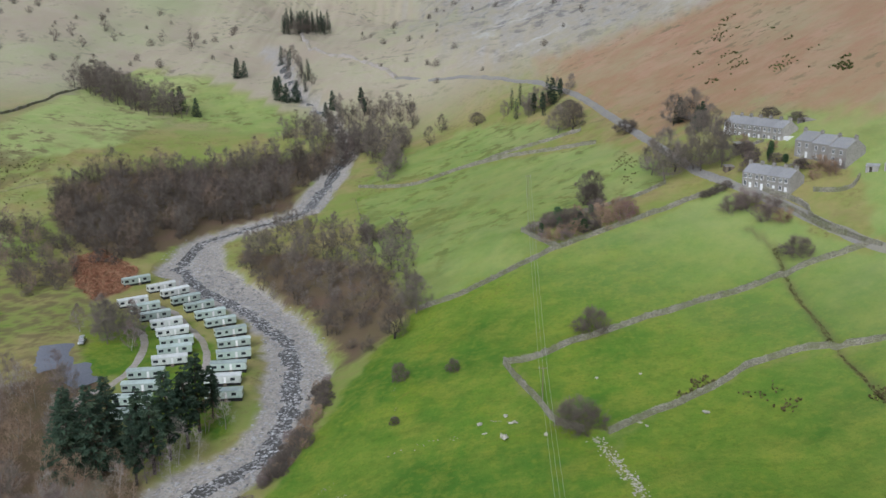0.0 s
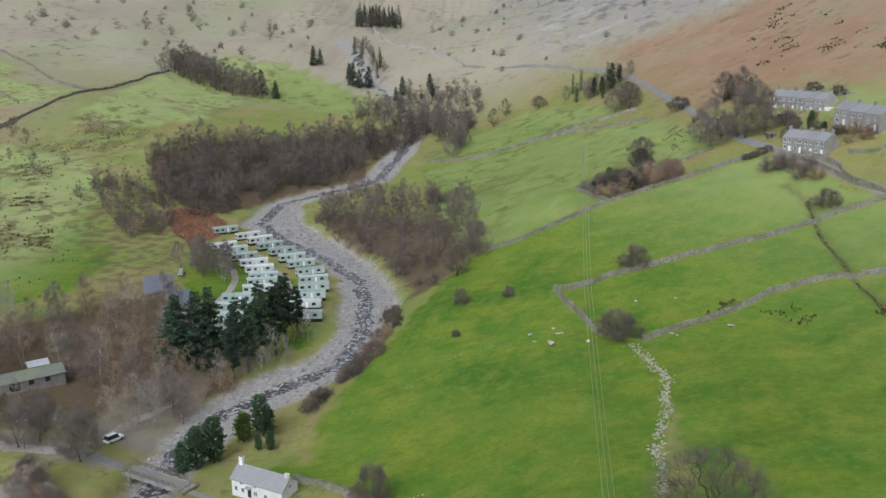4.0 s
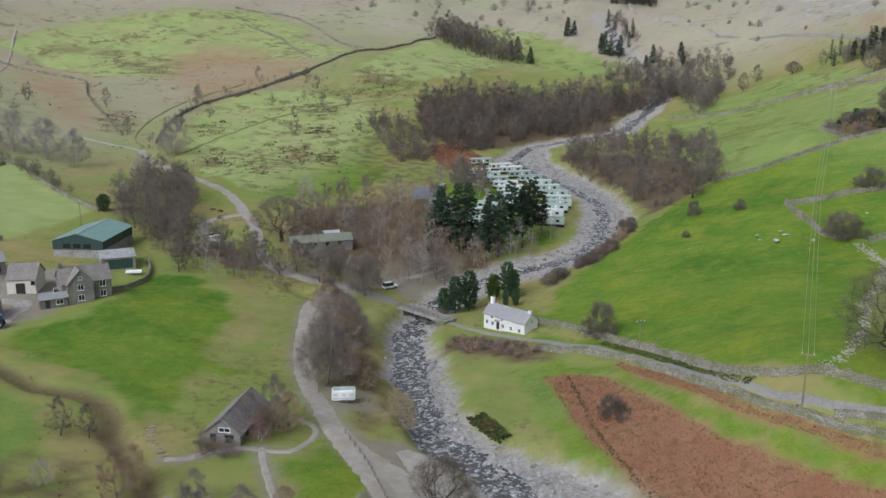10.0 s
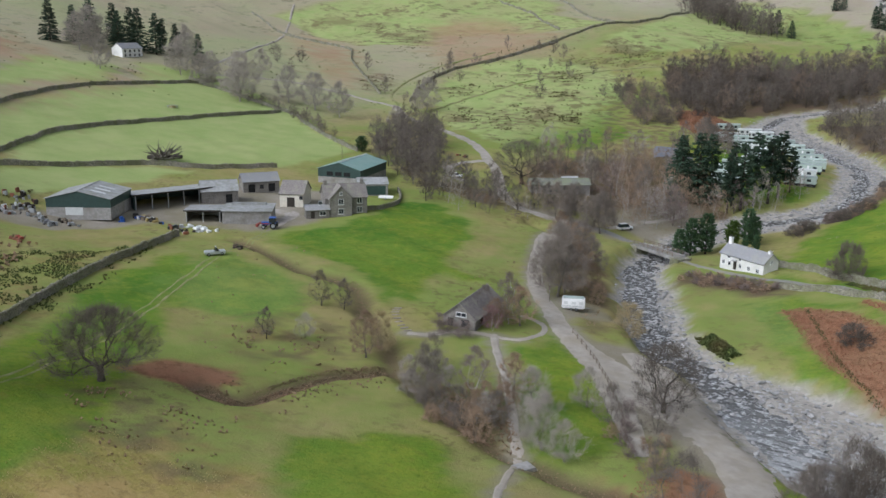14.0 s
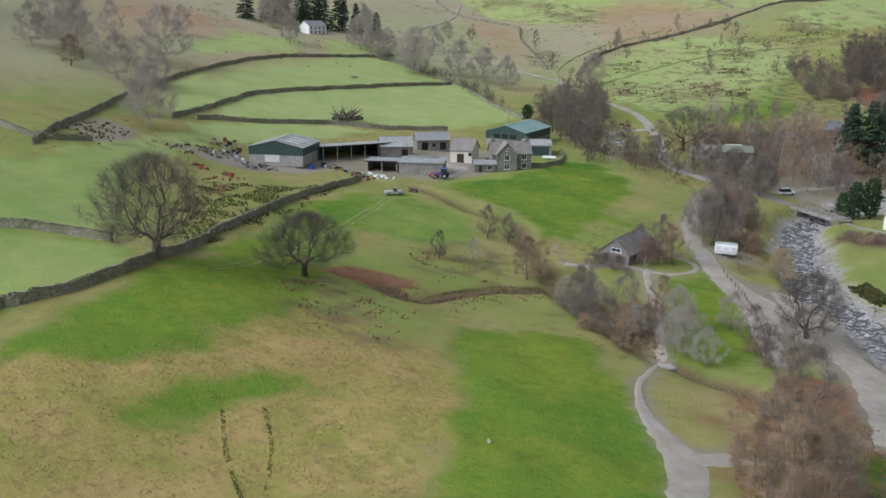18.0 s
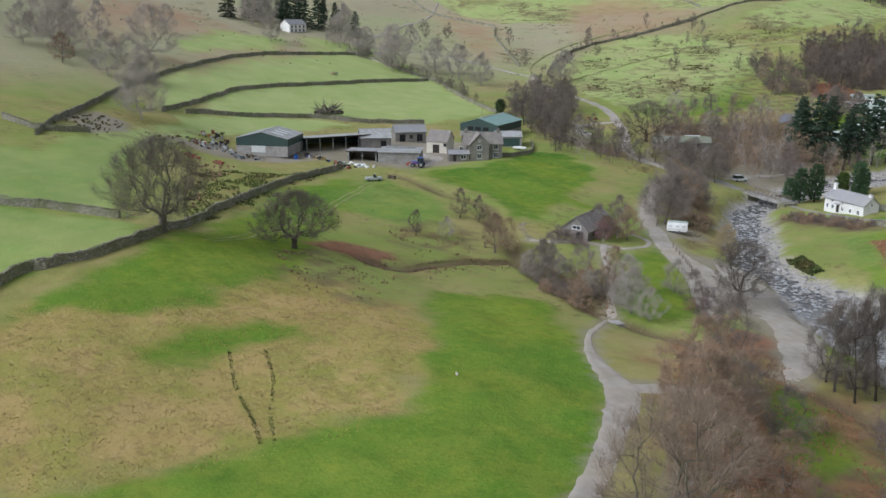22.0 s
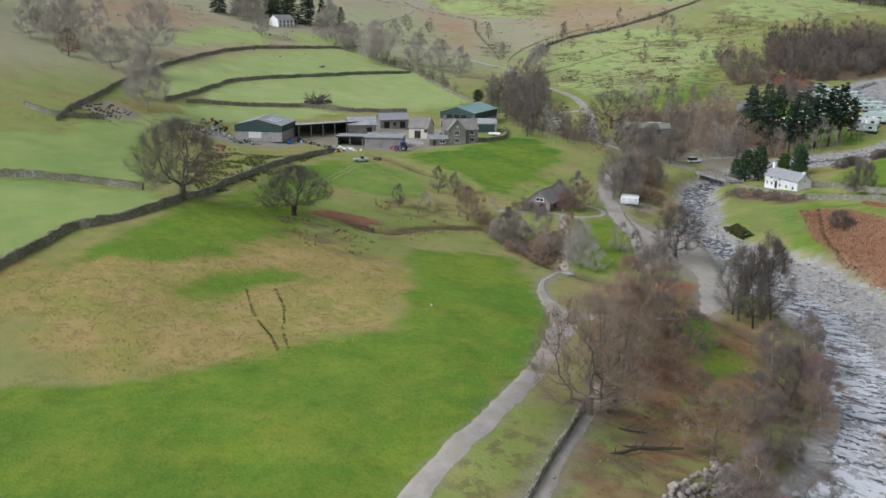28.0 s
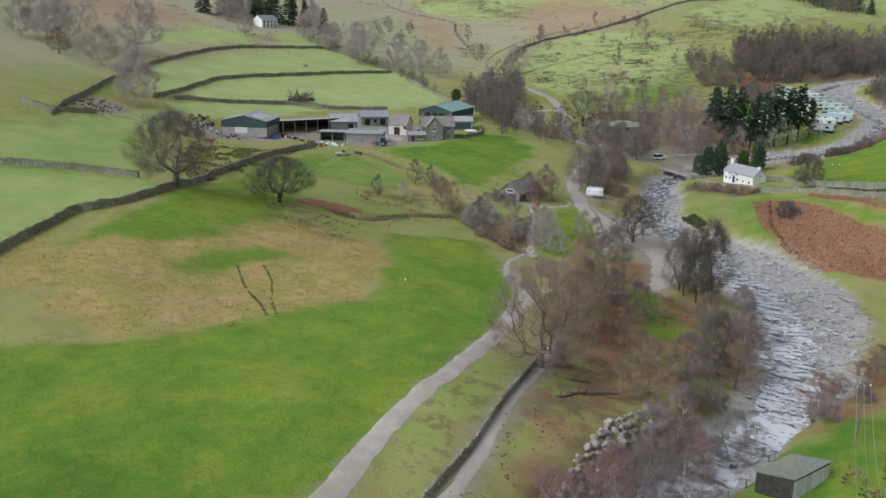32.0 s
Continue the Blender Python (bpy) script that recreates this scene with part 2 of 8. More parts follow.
def water_material():
    m = bpy.data.materials.new("beck_water")
    m.use_nodes = True
    nt = m.node_tree
    bsdf = nt.nodes["Principled BSDF"]
    where = nt.nodes.new("ShaderNodeNewGeometry").outputs["Position"]
    foam_sheen = noise_fac(nt, where, 0.9, 6.0, 0.52, 0.64, 0.75)
    # painted sky reflection makes the rapids below the car park paler than bridge pools
    xyz = nt.nodes.new("ShaderNodeSeparateXYZ")
    nt.links.new(where, xyz.inputs[0])
    fall = nt.nodes.new("ShaderNodeMapRange")
    fall.inputs["From Min"].default_value, fall.inputs["From Max"].default_value = 55.0, 10.0
    nt.links.new(xyz.outputs[1], fall.inputs["Value"])
    riffle_sheen = noise_fac(nt, where, 0.4, 5.0, 0.38, 0.52, 0.7, (0.45, 1.6, 1))
    foam_sheen = ramp_mix(nt, foam_sheen, riffle_sheen, fall.outputs[0])
    col = ramp_mix(nt, (0.085, 0.082, 0.075), (0.6, 0.6, 0.595), foam_sheen)
    nt.links.new(col, bsdf.inputs["Base Color"])
    rr = ramp_mix(nt, (0.08, 0.08, 0.08), (0.7, 0.7, 0.7), foam_sheen)
    nt.links.new(rr, bsdf.inputs["Roughness"])
    bsdf.inputs["IOR"].default_value = 1.33
    k = nt.nodes.new("ShaderNodeBump")
    k.inputs["Strength"].default_value, k.inputs["Distance"].default_value = 0.6, 0.25
    nt.links.new(noise_fac(nt, where, 1.1, 4.0, 0.2, 0.8), k.inputs["Height"])
    nt.links.new(k.outputs[0], bsdf.inputs["Normal"])
    return m


WATER = water_material()


# ---- the lie of the land ----
# spot levels of the valley, metres: x, y, z
BECK = [(-40, 560, 40), (-68, 486, 33), (-88, 425, 24), (-104, 371, 16.5), (-64, 274, 10), (-66, 235, 11.5), (-48, 265, 10), (-43, 238, 9.5), (-42, 208, 8), (-46, 190, 5.5), (-72, 140, 0),
        (-56, 90, 0), (-34, 64, 0.5), (-16, 46, 1), (6, 12, 1.8), (22, -25, 2.5), (34, -60, 2.5), (30, -90, 2), (-20, -300, -10), (60, -200, 0)]
EAST = [(11, 172, 20), (13, 200, 25), (33, 169, 23.5), (108, 219, 49.5), (100, 320, 70), (114, 290, 70.5), (122, 258, 65.5), (33, 263, 39),
        (54, 169, 27), (-15, 210, 18.5), (0, 207, 22), (16, 76, 18), (23, 284, 41), (59, 381, 58), (-6, 251, 24.5), (86, 223, 42.5),
        (-32, 93, 3), (-17, 72, 3.5), (20, 56, 4.5), (38, 40, 4), (44, 10, 4.5), (-41, 120, 3.6), (60, 60, 24), (120, 120, 40), (-39, 645, 80), (45, -30, 8), (60, -60, 9)]
WEST = [(-118, 259, 12.5), (-299, 473, 60), (-261, 620, 72), (-133, 162, 7.5), (-62, 67, 3.3), (-271, 260, 20), (-170, 189, 11.5), (-77, 128, 2),
        (-263, 486, 61), (-183, 587, 57), (-94, 530, 47), (-203, 330, 25), (-290, 204, 20), (-460, 364, 52), (-397, 204, 41.5), (-296, 143, 24),
        (-240, 307, 23), (-125, 215, 9)]
FARM = [(-140, 89, 9), (-152, 79, 8), (-133, 31, 10.5), (-191, 27, 10.5), (-184, 148, 9.5), (-139, 45, 9), (-92, 48, 6), (-69, 41, 4.5),
        (-78, 18, 5), (-40, 4, 4), (-88, -4, 8), (-91, -22, 10.8), (-96, -44, 16.5), (-107, -45, 16), (-204, -10, 22), (-33, -37, 9),
        (-52, -58, 9.2), (-65, -64, 12), (-8, -50, 8.5), (19, -50, 6.5), (11, -65, 9.5), (21, -61, 6.5), (-8, 0, 5), (-42, 38, 3.2), (-20, 22, 3.6), (-60, -110, 10), (10, -130, 10)]
FELL = [(200, 330, 125), (170, 430, 120), (130, 560, 120), (350, 250, 190), (300, 600, 230), (100, 900, 190), (-450, 800, 150), (-700, 500, 140),
        (-650, 300, 100), (-620, 50, 100), (-500, -150, 90), (-60, 1000, 120), (-450, 1300, 330), (350, 1200, 380), (-150, 2400, 480),
        (-1200, 600, 330), (700, 400, 420), (250, 0, 80), (500, -200, 170), (-300, -400, 60), (300, -600, 40)]
SPOTS = np.array(BECK + EAST + WEST + FARM + FELL, float)


def surface(spots, soft=10.0, give=1.5):
    """Weights of a smooth surface through the spot levels."""
    p = spots[:, :2]
    d = np.sqrt(((p[:, None] - p[None]) ** 2).sum(-1) + soft * soft)
    n = len(p)
    a = np.zeros((n + 3, n + 3))
    a[:n, :n] = -d - give * np.eye(n) * -1.0
    a[:n, n], a[:n, n + 1:] = 1, p
    a[n, :n], a[n + 1:, :n] = 1, p.T
    return np.linalg.solve(a, np.concatenate([spots[:, 2], np.zeros(3)]))


WEIGHTS = surface(SPOTS)


def level(x, y):
    """The height of the open ground, before the beck is cut into it."""
    x, y = np.asarray(x, float), np.asarray(y, float)
    z = WEIGHTS[-3] + WEIGHTS[-2] * x + WEIGHTS[-1] * y
    for (sx, sy, _), w in zip(SPOTS, WEIGHTS):
        z = z - w * np.sqrt((x - sx) ** 2 + (y - sy) ** 2 + 100.0)
    return z


# the beck: x, y, bed level, half width
CHANNEL = [
    (-165, 800, 99.1, 6.0), (-141, 741, 88.3, 6.0), (-130, 699, 80.0, 7.0), (-113, 646, 68.0, 5.0), (-80, 590, 52.3, 4.0), (-62, 530, 38.5, 5.0), (-67, 455, 29, 7.0), (-72, 416, 23, 7.0), (-93, 397, 20, 6.0), (-111, 378, 17, 7.0), (-108, 345, 14, 12.0),
    (-90, 318, 12.4, 11.0), (-68, 293, 11, 8.0), (-53, 268, 9.6, 8.0), (-46, 240, 8.8, 7.5), (-45, 214, 7.2, 7.0), (-48, 194, 5, 8.0), (-60, 181, 3.2, 9.0),
    (-72, 163, 1.2, 8.0), (-76, 142, -0.6, 4.6), (-73, 116, -0.9, 4.8), (-63.5, 97, -1, 5.2), (-54.5, 81, -1, 5.5), (-46.5, 68.5, -1, 5.6), (-34, 60.5, -0.9, 5.2), (-21, 51, -0.6, 10.5),
    (-10, 42, -0.2, 11.5), (1.5, 33.5, 0.1, 12.0), (14.5, 16, 0.5, 9.0), (22, -7, 1, 6.5), (26, -19.5, 1.2, 5.0), (27.5, -32, 1.3, 4.0), (27, -50, 1.5, 3.6), (26, -75, 1.4, 3.5), (22, -110, 1, 5.0),
    (30, -200, -1, 7.0), (-10, -400, -8, 10.0)]
# the running water within it: x, y, half width
THREAD = [(-141, 741, 2.4), (-113, 646, 2.4), (-80, 590, 2.4), (-62, 530, 2.4), (-67, 455, 2.4), (-72, 416, 2.4), (-93, 397, 2.4), (-113, 379, 2.4), (-113, 345, 2.4), (-96, 318, 2.4), (-72, 292, 2.4), (-55, 267, 2.4), (-47, 240, 2.4),
          (-44, 214, 2.4), (-47, 193, 2.4), (-61, 180, 2.4), (-74, 162, 2.4), (-76, 142, 3.6), (-74, 116, 4), (-65, 98, 4), (-57, 82, 4.2), (-48, 67, 4.2), (-35, 59, 3.8), (-22, 46.5, 5), (-12, 36, 5.0), (2, 27, 4.2),
          (8.5, 16.5, 3.8), (14.5, 5, 4.2), (21, -8, 4.4), (25, -16, 4.2), (27.6, -27, 3.2), (27, -50, 2.8), (26, -75, 3), (22, -110, 4)]
# the small stream below the farm, and the channel of the beck's side water by the bridge
GILL = [(-147, 49), (-136, 47), (-128.6, 45), (-116.4, 41), (-112.6, 42.6), (-108.4, 44), (-102.6, 42.5), (-97.2, 38.6), (-93.8, 34), (-88, 31), (-84.5, 29.2), (-80.8, 26.5), (-75.4, 21.3), (-70, 18), (-62, 14), (-52, 10), (-43, 6.5), (-33, 5), (-22, 4), (-10, 2), (2, 0), (16, -2)]
GUTTER = [(-84, -11), (-77, -10), (-77, -3), (-77, 8), (-73, 18)]
DITCH = [(88, 250), (91, 236), (88, 214), (87, 193), (86, 177), (87, 155), (95, 135)]
SIKE = [(-112, 128), (-100, 124), (-90, 120), (-82, 113)]


def near_line(line, x, y):
    """Distance to a line of points, and the values carried along it."""
    line = np.array(line, float)
    best = np.full(x.shape, 1e9)
    val = [np.zeros(x.shape) for _ in range(line.shape[1] - 2)]
    for a, b in zip(line[:-1], line[1:]):
        d = b[:2] - a[:2]
        t = np.clip(((x - a[0]) * d[0] + (y - a[1]) * d[1]) / (d @ d), 0, 1)
        r = np.hypot(x - a[0] - t * d[0], y - a[1] - t * d[1])
        closer = r < best
        best = np.where(closer, r, best)
        for n in range(len(val)):
            val[n] = np.where(closer, a[n + 2] + t * (b[n + 2] - a[n + 2]), val[n])
    return best, val


def waves(x, y, size, seed=0, octaves=3):
    """Smooth random relief, about -1 to 1."""
    rng = np.random.RandomState(seed)
    out, gain = np.zeros(np.shape(x)), 0.5
    for _ in range(octaves):
        for _ in range(5):
            a, p = rng.uniform(0, 2 * np.pi, 2)
            k = 2 * np.pi / size * rng.uniform(0.6, 1.5)
            out = out + gain * 0.5 * np.sin(k * (np.cos(a) * x + np.sin(a) * y) + p + 1.3 * np.sin(0.37 * k * (np.sin(a) * x - np.cos(a) * y)))
        size, gain = size * 0.47, gain * 0.55
    return out


def smooth(a, b, v):
    t = np.clip((v - a) / (b - a), 0, 1)
    return t * t * (3 - 2 * t)


def ground_z(x, y):
    x, y = np.asarray(x, float), np.asarray(y, float)
    z = level(x, y)
    far = smooth(250, 900, np.hypot(x + 60, y - 150))
    z = z + far * (7 * waves(x, y, 140, 3) + 2.5 * waves(x, y, 33, 4)) + 0.25 * waves(x, y, 17, 5)
    d, _ = near_line(GILL, x, y)
    z = z - 1.1 * (1 - smooth(0.6, 3.2, d))
    d, _ = near_line(GUTTER, x, y)
    z = z - 0.9 * (1 - smooth(0.8, 2.6, d))
    d, _ = near_line(DITCH, x, y)
    z = z - 0.7 * (1 - smooth(0.5, 1.8, d))
    d, _ = near_line(SIKE, x, y)
    z = z - 1.5 * (1 - smooth(1.0, 4.5, d))
    d, (bed, half) = near_line(CHANNEL, x, y)
    d = d + 1.6 * waves(x, y, 22, 6)
    return bed_mix(z, d, bed, half, x, y)


def bed_mix(z, d, bed, half, x, y):
    k = smooth(half, half + 4.0, d)
    r, (wide,) = near_line(THREAD, x, y)
    r = r + 0.9 * waves(x, y, 13, 18)
    run = 1 - smooth(0.55 * wide, wide + 1.4, r)
    rough = bed + 0.12 + 0.16 * waves(x, y, 11, 7) + 0.14 * waves(x, y, 3.6, 17, 2) + run * (-0.62 + 0.3 * waves(x, y, 5, 19, 2))
    return rough * (1 - k) + z * k


def gz(x, y):
    return float(ground_z(np.array([x]), np.array([y]))[0])


def inside(poly, x, y, soft):
    """1 inside a polygon, 0 outside, with a soft uneven edge."""
    poly = np.array(poly, float)
    odd, near = np.zeros(x.shape, bool), np.full(x.shape, 1e9)
    for a, b in zip(poly, np.roll(poly, -1, 0)):
        d = b - a
        t = np.clip(((x - a[0]) * d[0] + (y - a[1]) * d[1]) / (d @ d), 0, 1)
        near = np.minimum(near, np.hypot(x - a[0] - t * d[0], y - a[1] - t * d[1]))
        cross = (a[1] > y) != (b[1] > y)
        with np.errstate(divide='ignore', invalid='ignore'):
            odd ^= cross & (x < a[0] + (y - a[1]) * d[0] / (d[1] if d[1] else 1e-9))
    return smooth(-soft, soft, np.where(odd, near, -near))


# what covers the ground, area by area
PASTURE = [
    [(-10, 257), (34, 266), (87, 275), (108, 222), (62, 217), (13, 204), (-15, 210), (-22, 240)],
    [(13, 204), (62, 217), (108, 222), (120, 200), (96, 179), (68, 184), (33, 168), (20, 183)],
    [(-38, 190), (-22, 240), (13, 204), (20, 183), (33, 167), (34, 145), (26, 92), (4, 86), (-20, 113), (-42, 131), (-45, 160)],
    [(33, 168), (68, 184), (96, 179), (180, 170), (160, 60), (60, 55), (30, 78), (34, 140)],
    [(-47, 425), (5, 426), (64, 379), (80, 300), (60, 290), (24, 286), (33, 267), (14, 259), (-10, 257), (-34, 335)],
    [(-48, 446), (-32, 500), (10, 520), (45, 470), (60, 412), (28, 425), (5, 428)],
    [(-137, 52), (-145, 63), (-140, 76), (-141, 96), (-149, 114), (-142, 120), (-126, 112), (-113, 100), (-102.5, 72), (-89, 70), (-88, 67), (-98, 65), (-94, 47), (-91, 40), (-92, 39.5), (-101, 47), (-111, 51), (-124, 53)],
    [(-54, 4), (-64, -14), (-46, -30), (-30, -49), (-34, -58), (-38, -84), (-60, -120), (0, -120), (8, -86), (-3, -56), (-10, -38), (-30, -14)],
    [(-62, 42), (-59, 51), (-40, 34), (-31, 18), (-35, 7), (-42, 7), (-52, 20)],
    [(-10, -5), (-3, -1), (4, -13), (1, -21)],
    [(-268, 38), (-292, 60), (-308, 77), (-329, 115), (-345, 172), (-345, 196), (-310, 196), (-287, 194), (-278, 136), (-270, 84), (-248, 46), (-236, 26)],
    [(-236, 44), (-247, 47), (-267, 78), (-274, 105), (-284, 170), (-285, 194), (-260, 184), (-212, 162), (-208, 122), (-220, 95), (-230, 80)],
    [(-180, -45), (-175, -37), (-193, -14), (-210, 8), (-218, 18), (-226, 50), (-206, 21), (-170, -16), (-142, -31), (-124, -38), (-112, -42), (-131, -57), (-158, -86), (-175, -70)],
    [(-158, -90), (-130, -60), (-112, -45), (-97, -44), (-91, -58), (-90, -72), (-74, -96), (-110, -130)],
    [(-95, -42), (-78, -75), (-70, -52), (-78, -30), (-112, 4), (-140, 30), (-133, 6)],
    [(-60, -63), (-60, -54), (-58, -43), (-55, -50), (-56, -63)],
    [(-252, 447), (-264, 536), (-262, 622), (-186, 571), (-190, 500), (-232, 442)],
    [(-262, 622), (-248, 706), (-173, 669), (-96, 580), (-105, 535), (-165, 567)],
    [(-262, 278), (-272, 330), (-268, 400), (-225, 402), (-180, 350), (-195, 281), (-215, 230)],
    [(-499, 391), (-492, 445), (-458, 526), (-414, 569), (-279, 511), (-294, 471), (-372, 418), (-424, 399)],
    [(-200, 228), (-206, 300), (-179, 315), (-150, 272), (-148, 235), (-172, 212)],
    [(100, 312), (116, 284), (122, 252), (112, 224), (130, 196), (180, 180), (165, 250), (142, 285), (126, 312)],
    [(-343, 194), (-330, 215), (-285, 200), (-262, 185), (-256, 171), (-290, 150)],
    [(-38, 102), (-30, 100), (-22, 83), (-13, 61), (-17, 62), (-26, 80), (-34, 93)],
    [(-120, 268), (-92, 282), (-62, 240), (-58, 205), (-80, 200), (-95, 235), (-112, 240)],
    [(-50, 140), (-40, 138), (-38, 124), (-52, 130)],
    [(-497, 393), (-500, 469), (-466, 550), (-419, 599), (-359, 570), (-320, 502), (-377, 505), (-393, 457), (-351, 393), (-396, 373), (-459, 385)],
    [(-284, 316), (-301, 369), (-264, 406), (-245, 372), (-261, 285)],
    [(-253, 273), (-238, 361), (-199, 292), (-202, 230), (-234, 249)],
    [(-348, 94), (-369, 117), (-385, 151), (-375, 170), (-350, 149), (-342, 117)],
    [(-231, 29), (-233, 52), (-227, 80), (-216, 92), (-213, 76), (-213, 44), (-212, 22)],
    [(-356, 95), (-396, 143), (-370, 159), (-346, 117), (-332, 86)],
    [(-62, -64), (-63, -54), (-64, -49), (-58, -43), (-55, -46), (-56, -55), (-57, -65)],
    [(-138, 38), (-128, 12), (-112, 6), (-100, 12), (-96, 24), (-112, 34)],
    [(116, 292), (126, 293), (142, 282), (150, 262), (128, 252), (123, 258), (125, 270)],
    [(-340, 160), (-300, 196), (-350, 230), (-385, 190)],
    [(-45, 131), (-24, 117.5), (-13, 108), (-1, 93.5), (6, 85.5), (16, 79.5), (33, 68), (45, 61.5), (60, 56), (60, 75), (30, 100), (-20, 125)],
    [(-27, 38.5), (-15, 30.5), (-7, 19), (-8, 12), (-10.5, 18), (-17, 28), (-27, 37)],
    [(31, -62), (33, -44), (37, -30), (60, -22), (75, -60), (45, -85)],
    [(-42, 122), (-14, 104), (4, 83), (7, 78.5), (0, 84), (-14, 98), (-40, 117)],
    [(-36, 104), (-30, 101.7), (-20.9, 97), (-10.8, 88.6), (-2, 79), (4.8, 72.3), (11.8, 68), (18.6, 66), (36, 59.5), (36, 56.5), (17.6, 62.4), (6, 66.4), (1, 70), (-5, 76.6), (-13.4, 86.2), (-21, 94), (-29, 96.6), (-35, 98)],
    [(-41, 99), (-37, 99), (-29.5, 86.5), (-21.5, 74), (-15.5, 65), (-11.5, 61), (-14, 59.6), (-19.5, 63), (-26, 71), (-34, 84)],
    [(-144.2, 99.5), (-140.5, 115.4), (-124.7, 112.6), (-112, 91.4), (-98.7, 66.1), (-91.4, 47.2), (-92, 43.5), (-100.2, 51.3), (-108.4, 52.1), (-123.2, 51.5)],
]
OLIVE = [[(-205, 290), (-150, 360), (-185, 460), (-262, 440), (-300, 300), (-280, 240), (-220, 235)], [(-205, 232), (-180, 236), (-160, 262), (-178, 300), (-205, 280)],
         [(-140, 55), (-112, 50), (-95, 38), (-82, 28), (-80, 12), (-95, -4), (-120, 10), (-138, 32)], [(-109, 90), (-103, 114), (-82, 78), (-79, 64), (-84, 48), (-90, 43), (-95, 66)], [(-121, -25), (-146, -6), (-163, 14), (-155, 36), (-135, 7), (-114, -18)],
         [(-58, 100), (-38, 102), (-28, 92), (-22, 64), (-40, 73)]]
BRACKEN = [
    [(-33.2, 95.6), (-29, 96.5), (-21, 93.6), (-13.4, 85.6), (-5, 76), (1.4, 69.4), (6, 65.9), (12, 63.4), (18, 61.7), (36, 56), (34, 46), (18, 48), (4, 48.5), (-2.6, 52), (-8.8, 58.7), (-18, 68.2)],
    [(-156, 340), (-149, 357), (-127, 337), (-122, 318), (-129, 298), (-142, 312)],
    [(-19, 97.4), (-11, 89.2), (-2, 79.4), (5, 72.6), (12, 68.2), (18.6, 66.2), (30, 62), (30, 64), (24, 66), (17.4, 68.3), (9, 72), (-0.5, 80.6), (-11.8, 93.5), (-18.6, 98.6)],
    [(-12, 6), (-22, 6), (-26, 16), (-18, 18)],
    [(-6, -22), (4, -20), (6, -34), (-2, -34)],
    [(-95, -18), (-86, -14), (-80, -6), (-86, -3), (-94, -8)],
]
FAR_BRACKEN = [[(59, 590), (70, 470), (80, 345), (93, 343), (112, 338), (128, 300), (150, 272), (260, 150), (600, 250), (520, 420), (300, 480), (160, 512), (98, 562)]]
HILL_BRACKEN = [[(-431, 80), (-457, 118), (-456, 141), (-411, 149), (-395, 138), (-383, 107), (-343, 50)], [(-316, 70), (-338, 117), (-362, 179), (-318, 104), (-299, 63)],
                [(-453, 361), (-436, 376), (-386, 348), (-324, 289), (-311, 263), (-357, 288)], [(-390, 445), (-385, 491), (-294, 458), (-282, 436), (-302, 352), (-350, 388)]]
BANK_RUST = [[(-30, 8), (-28, 16), (-15, 10), (-7, 4), (4, 0), (14, -14), (20, -40), (16, -60), (6, -46), (-4, -32), (-14, -22), (-24, -7)],
             [(4, -46), (9, -46), (17, -58), (19, -75), (21, -95), (17, -92), (12, -70)], [(-74, -29), (-75, -21), (-64, -21.5), (-58.5, -28), (-63, -32)], [(-62.5, -40), (-59.5, -35), (-55, -37), (-57, -41)], [(-90, -9), (-89, -2), (-80, -4), (-71, -11), (-68, -12), (-69, -19), (-76, -14)], [(-84, 2), (-76, 20), (-70, 14), (-74, -4)], [(-100, 8), (-92, 22), (-84, 16), (-90, 2)], [(-134, -23), (-138, -10), (-128, -2), (-119, -13), (-105, -31), (-114, -32)], [(-150, -2), (-152, 16), (-138, 14), (-136, 2)], [(22, -8), (34, 18), (44, 4), (40, -26), (33, -36), (28, -20)]]
RUSH_PATCHES = [[(-246, 276), (-240, 282), (-222, 256), (-228, 248)], [(-235, 286), (-228, 290), (-198, 258), (-196, 244), (-207, 248)], [(-217, 294), (-208, 304), (-190, 285), (-191, 266), (-206, 274)], [(-195, 289), (-188, 301), (-177, 278), (-186, 274)],
                [(-223, 333), (-210, 341), (-207, 327), (-219, 321)], [(-278, 310), (-271, 330), (-257, 306), (-262, 292)], [(-441, 412), (-434, 437), (-419, 428), (-422, 399)], [(-411, 406), (-395, 442), (-353, 392), (-393, 390)], [(-330, 296), (-322, 319), (-295, 284), (-305, 271)],
                [(-254, 456), (-226, 460), (-207, 455), (-223, 430), (-243, 434)], [(-262, 402), (-226, 437), (-207, 429), (-232, 397)], [(-247, 376), (-238, 392), (-222, 367), (-232, 349)], [(-203, -23), (-221, -2), (-209, 2), (-189, -14)], [(-202, 4), (-208, 21), (-214, 38), (-193, 9)]]
WHEEL_TRACK = [(-153, 66), (-146, 56), (-141, 46), (-134, 33.5), (-124, 18), (-112, -1), (-100, -22), (-92, -38)]
RUTS = [[(-57, -55), (-49, -59), (-41, -62), (-34, -65)], [(-55, -51), (-47, -55), (-40, -60), (-33, -64)]]
